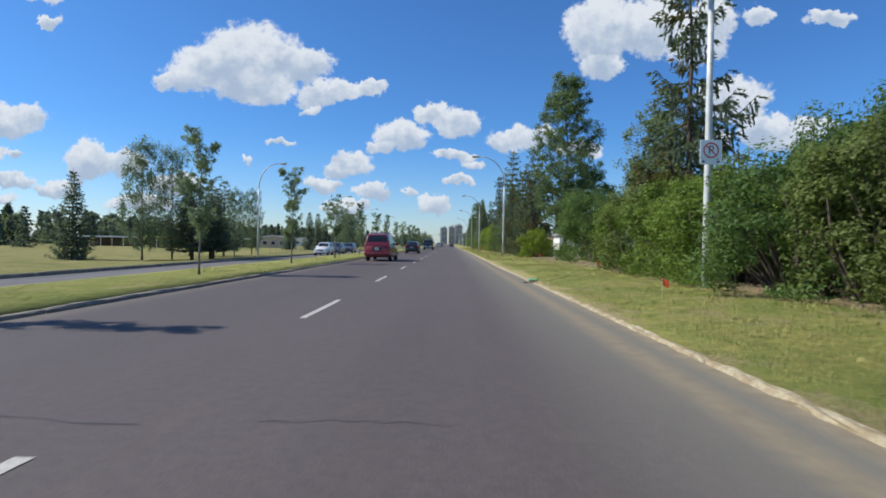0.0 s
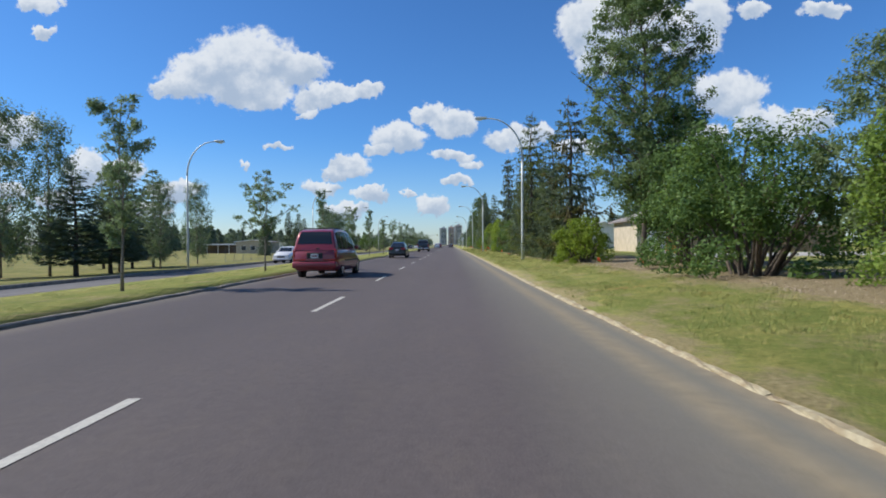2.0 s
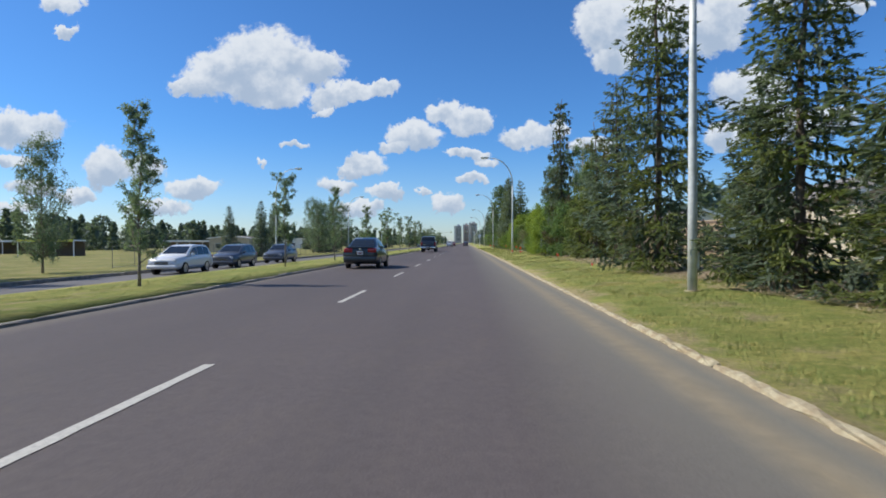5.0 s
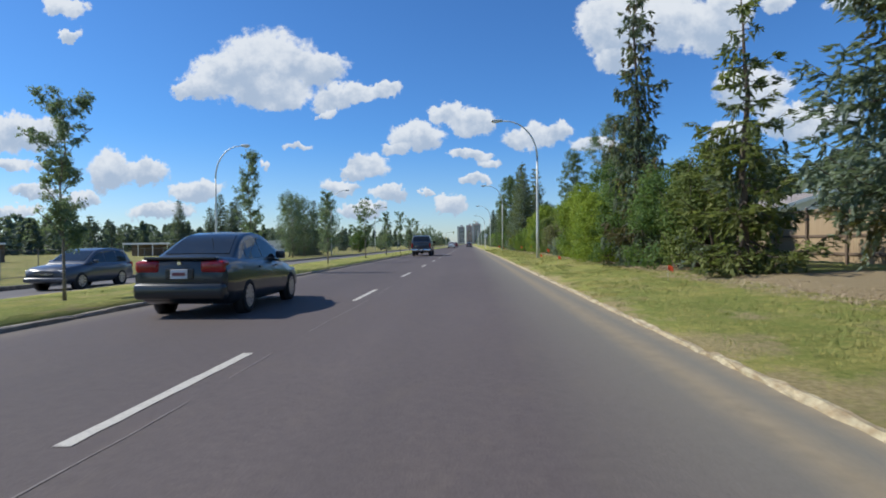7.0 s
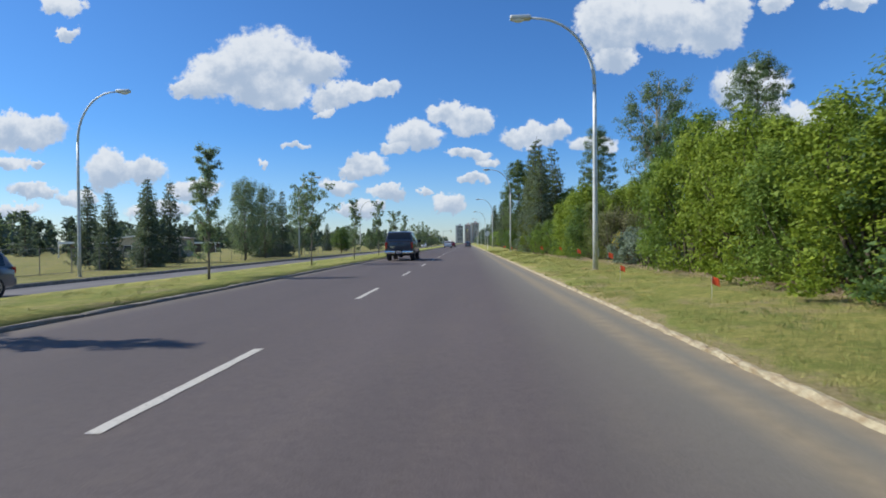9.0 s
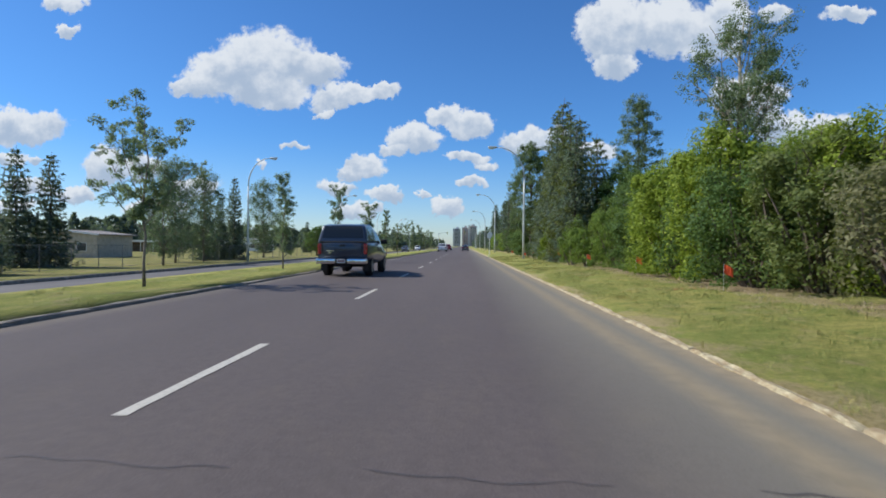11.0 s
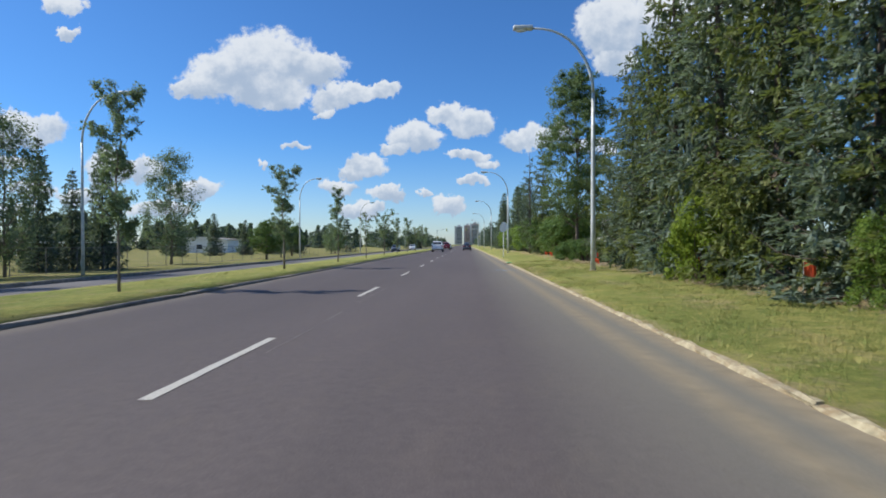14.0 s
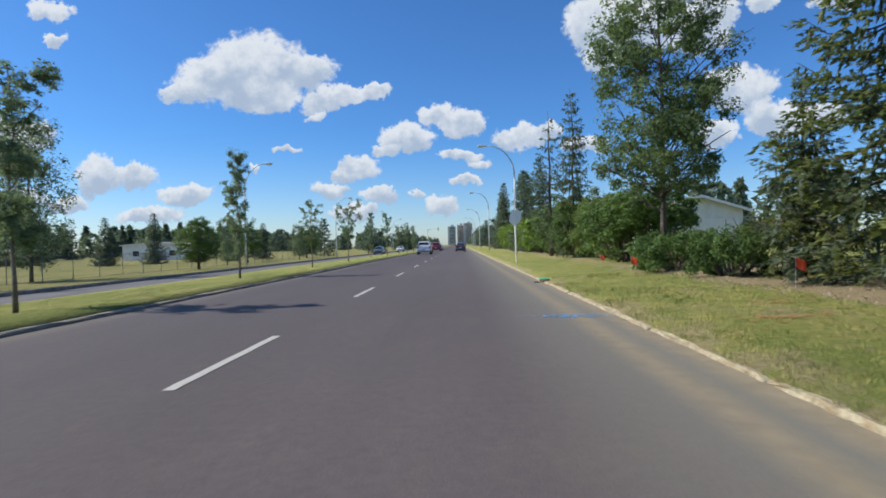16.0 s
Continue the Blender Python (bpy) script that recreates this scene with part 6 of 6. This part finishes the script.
def build_minivan(x, y):
    root = thing("minivan", x, y, 0, "dark red minivan with roof rails in the inner lane", "minivan", rz=-2.0)
    root.matrix_basis = root.matrix_basis @ Matrix.Diagonal((0.9, 0.98, 1.04, 1))
    st = [(0.00, 0.80, 0.86, 0.80, 0.42, 0.62, 0.98), (0.06, 0.90, 0.93, 0.86, 0.30, 0.66, 1.00), (0.35, 0.93, 0.96, 0.90, 0.24, 0.68, 1.02), (1.2, 0.94, 0.975, 0.91, 0.22, 0.68, 1.03),
          (2.6, 0.94, 0.975, 0.91, 0.22, 0.68, 1.03), (3.6, 0.94, 0.97, 0.88, 0.22, 0.66, 1.02), (4.1, 0.93, 0.95, 0.80, 0.24, 0.62, 0.96), (4.65, 0.86, 0.88, 0.70, 0.26, 0.56, 0.80), (4.85, 0.70, 0.74, 0.58, 0.30, 0.50, 0.66)]
    loft("body", st, P_RED, root)
    greenhouse(root, P_RED, ((0.0, 1.0), (0.07, 1.22), (0.20, 1.55), (0.40, 1.71), (0.9, 1.775), (1.8, 1.785), (2.6, 1.73), (3.1, 1.58), (3.6, 1.32), (4.1, 1.02)), 0.90, 0.72, 1.0, ((0.42, 1.18), (1.23, 2.18), (2.23, 3.35)), (0.06, 0.30), (2.95, 3.95), "dark tinted tailgate glass")
    part("rear_bumper", box_bm(-0.93, 0.93, -0.13, 0.3, 0.36, 0.60, 0.07, 3), P_RED, root, smooth=True)
    part("bumper_step", box_bm(-0.6, 0.6, -0.10, 0.02, 0.602, 0.612), BLACK_TRIM, root)
    part("plate_recess", box_bm(-0.34, 0.34, -0.022, 0.05, 0.70, 0.92, 0.03, 2), BLACK_TRIM, root)
    plate(root, -0.024, 0.715)
    for s in (-1, 1):
        a, b = sorted((s * 0.80, s * 0.925))
        part("tail_lamp", box_bm(a, b, 0.0, 0.16, 0.72, 1.04, 0.03, 3), LAMP_RED, root, "red tail lamp", True)
        a, b = sorted((s * 0.36, s * 0.88))
        part("reflector_strip", box_bm(a, b, -0.018, 0.05, 0.64, 0.685, 0.006, 1), LAMP_RED, root)
        v, f = tube([Vector((s * 0.62, 0.55, 1.74)), Vector((s * 0.62, 0.65, 1.80)), Vector((s * 0.62, 1.7, 1.82)), Vector((s * 0.62, 2.75, 1.80)), Vector((s * 0.62, 2.85, 1.74))], [0.016] * 5, 6)
        mesh_ob("roof_rail", v, f, BLACK_TRIM, root)
        a, b = sorted((s * 0.975, s * 0.988))
        part("side_moulding", box_bm(a, b, 1.25, 3.6, 0.58, 0.64, 0.004, 1), BLACK_TRIM, root)
        for yy in (1.55, 2.55):
            a, b = sorted((s * 0.945, s * 0.975))
            part("door_handle", box_bm(a, b, yy, yy + 0.17, 0.86, 0.9, 0.008, 1), P_RED, root)
    for yy in (0.9, 2.4):
        v, f = tube([Vector((-0.62, yy, 1.815)), Vector((0.62, yy, 1.815))], [0.014, 0.014], 6)
        mesh_ob("cross_bar", v, f, BLACK_TRIM, root)
    v, f = tube([Vector((0.05, -0.005, 1.06)), Vector((0.3, 0.05, 1.10)), Vector((0.55, 0.055, 1.11))], [0.012, 0.009, 0.006], 5)
    mesh_ob("rear_wiper", v, f, BLACK_TRIM, root)
    mirror(root, 0.93, 3.3, 1.02, P_RED)
    add_wheels(root, 0.96, (0.95, 3.95), 0.33, hub=ALLOY, spokes=8)


def build_sedan(x, y, paint, label, name="sedan", turn=0.0):
    root = thing(name, x, y, 0, label, "car", rz=turn)
    root.matrix_basis = root.matrix_basis @ Matrix.Diagonal((0.93, 0.94, 1, 1))
    st = [(0.0, 0.70, 0.74, 0.66, 0.40, 0.66, 0.92), (0.06, 0.82, 0.86, 0.76, 0.30, 0.68, 1.0), (0.30, 0.86, 0.88, 0.78, 0.22, 0.68, 1.02), (0.95, 0.87, 0.89, 0.80, 0.20, 0.68, 1.0),
          (2.0, 0.87, 0.89, 0.80, 0.19, 0.66, 0.96), (3.1, 0.87, 0.89, 0.78, 0.19, 0.64, 0.93), (3.7, 0.86, 0.87, 0.72, 0.21, 0.60, 0.86), (4.3, 0.80, 0.81, 0.62, 0.23, 0.52, 0.74), (4.5, 0.62, 0.66, 0.5, 0.28, 0.46, 0.60)]
    loft("body", st, paint, root)
    greenhouse(root, paint, ((0.45, 0.96), (0.85, 1.16), (1.25, 1.36), (1.65, 1.455), (2.1, 1.475), (2.55, 1.41), (3.0, 1.22), (3.5, 0.95)), 0.80, 0.58, 0.93, ((1.12, 1.92), (1.98, 2.95)), (0.62, 1.42), (2.5, 3.38))
    part("rear_bumper", box_bm(-0.84, 0.84, -0.09, 0.3, 0.32, 0.60, 0.08, 3), paint, root, smooth=True)
    part("boot_lip", box_bm(-0.66, 0.66, -0.02, 0.14, 0.99, 1.035, 0.015, 2), paint, root)
    part("plate_recess", box_bm(-0.26, 0.26, -0.03, 0.05, 0.66, 0.84, 0.02, 2), paint, root)
    plate(root, -0.032, 0.67)
    for s in (-1, 1):
        a, b = sorted((s * 0.38, s * 0.82))
        lamp = part("tail_lamp", box_bm(a, b, -0.025, 0.24, 0.77, 0.97, 0.05, 4), LAMP_RED, root, "red tail lamp", True)
        a, b = sorted((s * 0.50, s * 0.74))
        part("head_lamp", box_bm(a, b, 4.18, 4.42, 0.56, 0.70, 0.04, 3), LAMP_CLEAR, root, smooth=True)
        for yy in (1.55, 2.5):
            a, b = sorted((s * 0.87, s * 0.90))
            part("door_handle", box_bm(a, b, yy, yy + 0.16, 0.80, 0.835, 0.008, 1), paint, root)
    bm = bmesh.new()
    bmesh.ops.create_cone(bm, cap_ends=True, segments=14, radius1=0.035, radius2=0.035, depth=0.012, matrix=pose(0, -0.025, 0.93, 90, 0, 0))
    part("badge", bm, CHROME, root, "plain chrome badge")
    v, f = tube([Vector((0, 1.3, 1.44)), Vector((0, 1.12, 1.62))], [0.008, 0.004], 5)
    mesh_ob("aerial", v, f, BLACK_TRIM, root)
    mirror(root, 0.80, 2.75, 0.95, paint)
    add_wheels(root, 0.90, (0.98, 3.62), 0.31, 0.20, ALLOY, 10)
    return root


def build_pickup(x, y):
    root = thing("pickup_truck", x, y, 0, "dark blue pickup truck with a canopy over its bed", "pickup truck")
    st = [(0.0, 0.93, 0.955, 0.94, 0.62, 0.85, 1.30), (0.05, 0.95, 0.97, 0.95, 0.58, 0.85, 1.32), (1.3, 0.96, 0.985, 0.955, 0.56, 0.86, 1.33), (2.0, 0.96, 0.985, 0.955, 0.52, 0.86, 1.33), (2.1, 0.95, 0.975, 0.95, 0.46, 0.86, 1.33),
          (3.9, 0.95, 0.98, 0.93, 0.46, 0.86, 1.30), (4.5, 0.95, 0.98, 0.86, 0.50, 0.86, 1.26), (5.3, 0.93, 0.95, 0.76, 0.52, 0.84, 1.18), (5.55, 0.84, 0.88, 0.66, 0.56, 0.80, 1.06)]
    loft("body", st, P_BLUE, root)
    greenhouse(root, P_BLUE, ((2.11, 1.32), (2.15, 1.68), (2.25, 1.88), (2.6, 1.94), (3.1, 1.93), (3.5, 1.80), (3.85, 1.56), (4.25, 1.30)), 0.92, 0.72, 1.30, ((2.3, 2.75), (2.82, 3.75)), None, (3.35, 4.15))
    # canopy over the bed
    greenhouse(root, P_BLUE, ((0.0, 1.36), (0.06, 1.58), (0.16, 1.86), (0.30, 1.99), (0.8, 2.045), (1.5, 2.05), (1.95, 2.02), (2.06, 1.9), (2.10, 1.36)), 0.945, 0.82, 1.34, ((0.42, 1.88),), (0.03, 0.24), None, "tinted lift-up canopy glass")
    part("canopy_rail", box_bm(-0.955, 0.955, -0.012, 2.10, 1.325, 1.36, 0.012, 1), BLACK_TRIM, root)
    part("tailgate", box_bm(-0.74, 0.74, -0.028, 0.03, 0.78, 1.30, 0.025, 2), P_BLUE, root, smooth=True)
    part("tailgate_handle", box_bm(-0.12, 0.12, -0.042, -0.026, 1.17, 1.24, 0.01, 1), BLACK_TRIM, root)
    part("emblem", box_bm(-0.62, -0.34, -0.033, -0.0285, 0.98, 1.005), CHROME, root, "plain bright strip")
    part("emblem", box_bm(-0.56, -0.44, -0.033, -0.0285, 0.90, 0.935), CHROME, root, "plain bright strip")
    for s in (-1, 1):
        a, b = sorted((s * 0.82, s * 0.965))
        part("tail_lamp", box_bm(a, b, -0.022, 0.10, 0.86, 1.27, 0.03, 3), LAMP_RED, root, "tall red tail lamp")
        a, b = sorted((s * 0.22, s * 0.99))
        part("bumper_end", box_bm(a, b, -0.26, -0.03, 0.50, 0.70, 0.04, 3), CHROME, root, "chrome bumper half", True)
        a, b = sorted((s * 0.70, s * 0.94))
        part("mud_flap", box_bm(a, b, 0.42, 0.435, 0.22, 0.56), BLACK_TRIM, root)
        a, b = sorted((s * 0.50, s * 0.72))
        for yy in (2.5, 3.4):
            a, b = sorted((s * 0.95, s * 0.99))
            part("door_handle", box_bm(a, b, yy, yy + 0.17, 1.1, 1.14, 0.008, 1), P_BLUE, root)
        a, b = sorted((s * 0.96, s * 0.985))
        part("wheel_arch_trim", box_bm(a, b, 0.62, 1.72, 0.84, 0.87, 0.006, 1), P_BLUE, root)
    part("bumper_step", box_bm(-0.26, 0.26, -0.25, -0.03, 0.48, 0.60, 0.02, 2), BLACK_TRIM, root)
    part("hitch_bar", box_bm(-0.30, 0.30, -0.10, 0.1, 0.38, 0.46, 0.01, 1), BLACK_TRIM, root)
    plate(root, -0.262, 0.53)
    part("axle", box_bm(-0.8, 0.8, 1.1, 1.25, 0.34, 0.46, 0.03, 2), BLACK_TRIM, root)
    bm = bmesh.new()
    bmesh.ops.create_uvsphere(bm, u_segments=12, v_segments=8, radius=0.19, matrix=Matrix.Translation((0, 1.15, 0.40)))
    part("differential", bm, BLACK_TRIM, root, smooth=True)
    part("canopy_sticker", box_bm(-0.66, -0.52, 0.20, 0.206, 1.90, 1.96), PLATE, root, "small white sticker")
    mirror(root, 0.94, 3.75, 1.28, BLACK_TRIM, 1.35)
    add_wheels(root, 0.98, (1.17, 4.72), 0.40, 0.27, ALLOY, 5)


def build_suv(x, y, paint, label, turn=0.0):
    root = thing("suv", x, y, ground_z(x) if x > -10 else -0.55, label, "car", rz=turn)
    if x > -10:
        root.location.z = 0
    st = [(0.0, 0.80, 0.84, 0.80, 0.42, 0.72, 1.0), (0.08, 0.88, 0.92, 0.86, 0.32, 0.74, 1.06), (1.0, 0.90, 0.94, 0.88, 0.28, 0.74, 1.08), (2.8, 0.90, 0.94, 0.88, 0.28, 0.74, 1.06), (3.5, 0.90, 0.93, 0.82, 0.28, 0.72, 1.04), (4.4, 0.86, 0.88, 0.74, 0.30, 0.66, 0.94), (4.6, 0.74, 0.78, 0.64, 0.34, 0.58, 0.80)]
    loft("body", st, paint, root)
    greenhouse(root, paint, ((0.03, 1.05), (0.2, 1.36), (0.42, 1.60), (0.9, 1.685), (1.7, 1.69), (2.3, 1.62), (2.8, 1.38), (3.35, 1.06)), 0.86, 0.68, 1.04, ((0.42, 1.1), (1.15, 1.95), (2.0, 2.85)), (0.1, 0.36), (2.35, 3.2))
    for s in (-1, 1):
        a, b = sorted((s * 0.70, s * 0.90))
        part("tail_lamp", box_bm(a, b, -0.02, 0.16, 0.82, 1.05, 0.02, 2), LAMP_RED, root, "red tail lamp")
        a, b = sorted((s * 0.50, s * 0.80))
        part("head_lamp", box_bm(a, b, 4.36, 4.58, 0.66, 0.84, 0.04, 3), LAMP_CLEAR, root, smooth=True)
    part("rear_bumper", box_bm(-0.88, 0.88, -0.10, 0.3, 0.40, 0.66, 0.07, 3), paint, root, smooth=True)
    part("front_grille", box_bm(-0.40, 0.40, 4.50, 4.615, 0.58, 0.74, 0.03, 2), BLACK_TRIM, root, "dark front grille")
    part("grille_bar", box_bm(-0.38, 0.38, 4.61, 4.625, 0.65, 0.675, 0.004, 1), CHROME, root)
    part("front_bumper", box_bm(-0.86, 0.86, 4.35, 4.66, 0.34, 0.55, 0.08, 3), paint, root, smooth=True)
    plate(root, -0.105, 0.55)
    mirror(root, 0.88, 2.8, 1.06, paint)
    add_wheels(root, 0.94, (0.9, 3.65), 0.36, 0.23, ALLOY, 8)
    return root


build_minivan(-4.98, 37.9)
build_sedan(-4.78, 69.05, P_BLACK, "black compact sedan with red tail lamps in the inner lane")
build_pickup(-4.70, 117.1)
build_suv(-4.6, 214.0, P_WHITE, "white car far ahead in the inner lane")
build_sedan(0.2, 232.0, P_GREY, "dark grey car far ahead in the kerb lane")
build_suv(-4.6, 252.0, P_RED, "red car far ahead in the inner lane")
build_sedan(-4.6, 268.0, P_WHITE, "white car queuing far ahead")
build_suv(0.3, 284.0, P_GREY, "grey car queuing far ahead in the kerb lane")
build_suv(-16.9, 78.6, P_WHITE, "white car driving on the opposite carriageway", 180)
build_suv(-16.9, 86.5, P_GREY, "dark grey car driving on the opposite carriageway", 180)
build_suv(-16.9, 97.2, P_GREY, "dark grey car with chrome grille on the opposite carriageway", 180)
build_suv(-16.9, 262.0, P_GREY, "dark car far off on the opposite carriageway", 180)
build_suv(-16.9, 305.0, P_WHITE, "white car far off on the opposite carriageway", 180)


# ---- grass blades on the verge and the median ----
def build_blades(name, x0, x1, y0, y1, count, h, seed, label):
    rng = np.random.default_rng(seed)
    tufts = count // 22
    which = rng.integers(0, tufts, count)
    wide = rng.uniform(0.04, 0.12, tufts)[which]
    x = np.clip(rng.uniform(x0, x1, tufts)[which] + rng.normal(size=count) * wide, x0, x1)
    y = rng.uniform(y0, y1, tufts)[which] + rng.normal(size=count) * wide
    tall = rng.uniform(0.5, 1.0, tufts)[which] + (rng.random(tufts) ** 5)[which] * 0.6
    keep = np.array([noise.noise((a * 0.55, b * 0.28, 2.0)) > rng.uniform(-0.5, 0.1) for a, b in zip(x, y)])
    x, y, tall = x[keep], y[keep], tall[keep]
    n = len(x)
    z = np.array([ground_z(a) + 0.05 * noise.noise((a * 0.7, b * 0.35, 3)) + 0.02 * noise.noise((a * 2, b * 1.4, 8)) for a, b in zip(x, y)]) - 0.012
    ang = rng.uniform(0, 2 * math.pi, n)
    ln = h * tall * rng.uniform(0.6, 1.5, n)
    w = 0.0026 + 0.0026 * rng.random(n)
    lean = rng.uniform(0.1, 0.8, n) * ln
    dx, dy = np.cos(ang), np.sin(ang)
    lx, ly = np.cos(ang + 1.3), np.sin(ang + 1.3)
    q = np.empty((n, 4, 3))
    q[:, 0] = np.stack([x - dx * w, y - dy * w, z], 1)
    q[:, 1] = np.stack([x + dx * w, y + dy * w, z], 1)
    q[:, 2] = np.stack([x + lx * lean + dx * w * 0.4, y + ly * lean + dy * w * 0.4, z + ln], 1)
    q[:, 3] = np.stack([x + lx * lean - dx * w * 0.4, y + ly * lean - dy * w * 0.4, z + ln * 0.95], 1)
    ob = quads_ob(name, q, M_BLADE)
    tagged(ob, label, "grass", kind="stuff")


build_blades("verge_grass", 2.72, 6.4, 2.0, 158.0, 250000, 0.048, 61, "short dry mown grass on the verge")
build_blades("median_grass", -13.4, -6.8, 8.0, 160.0, 50000, 0.045, 62, "short yellowing grass on the median")
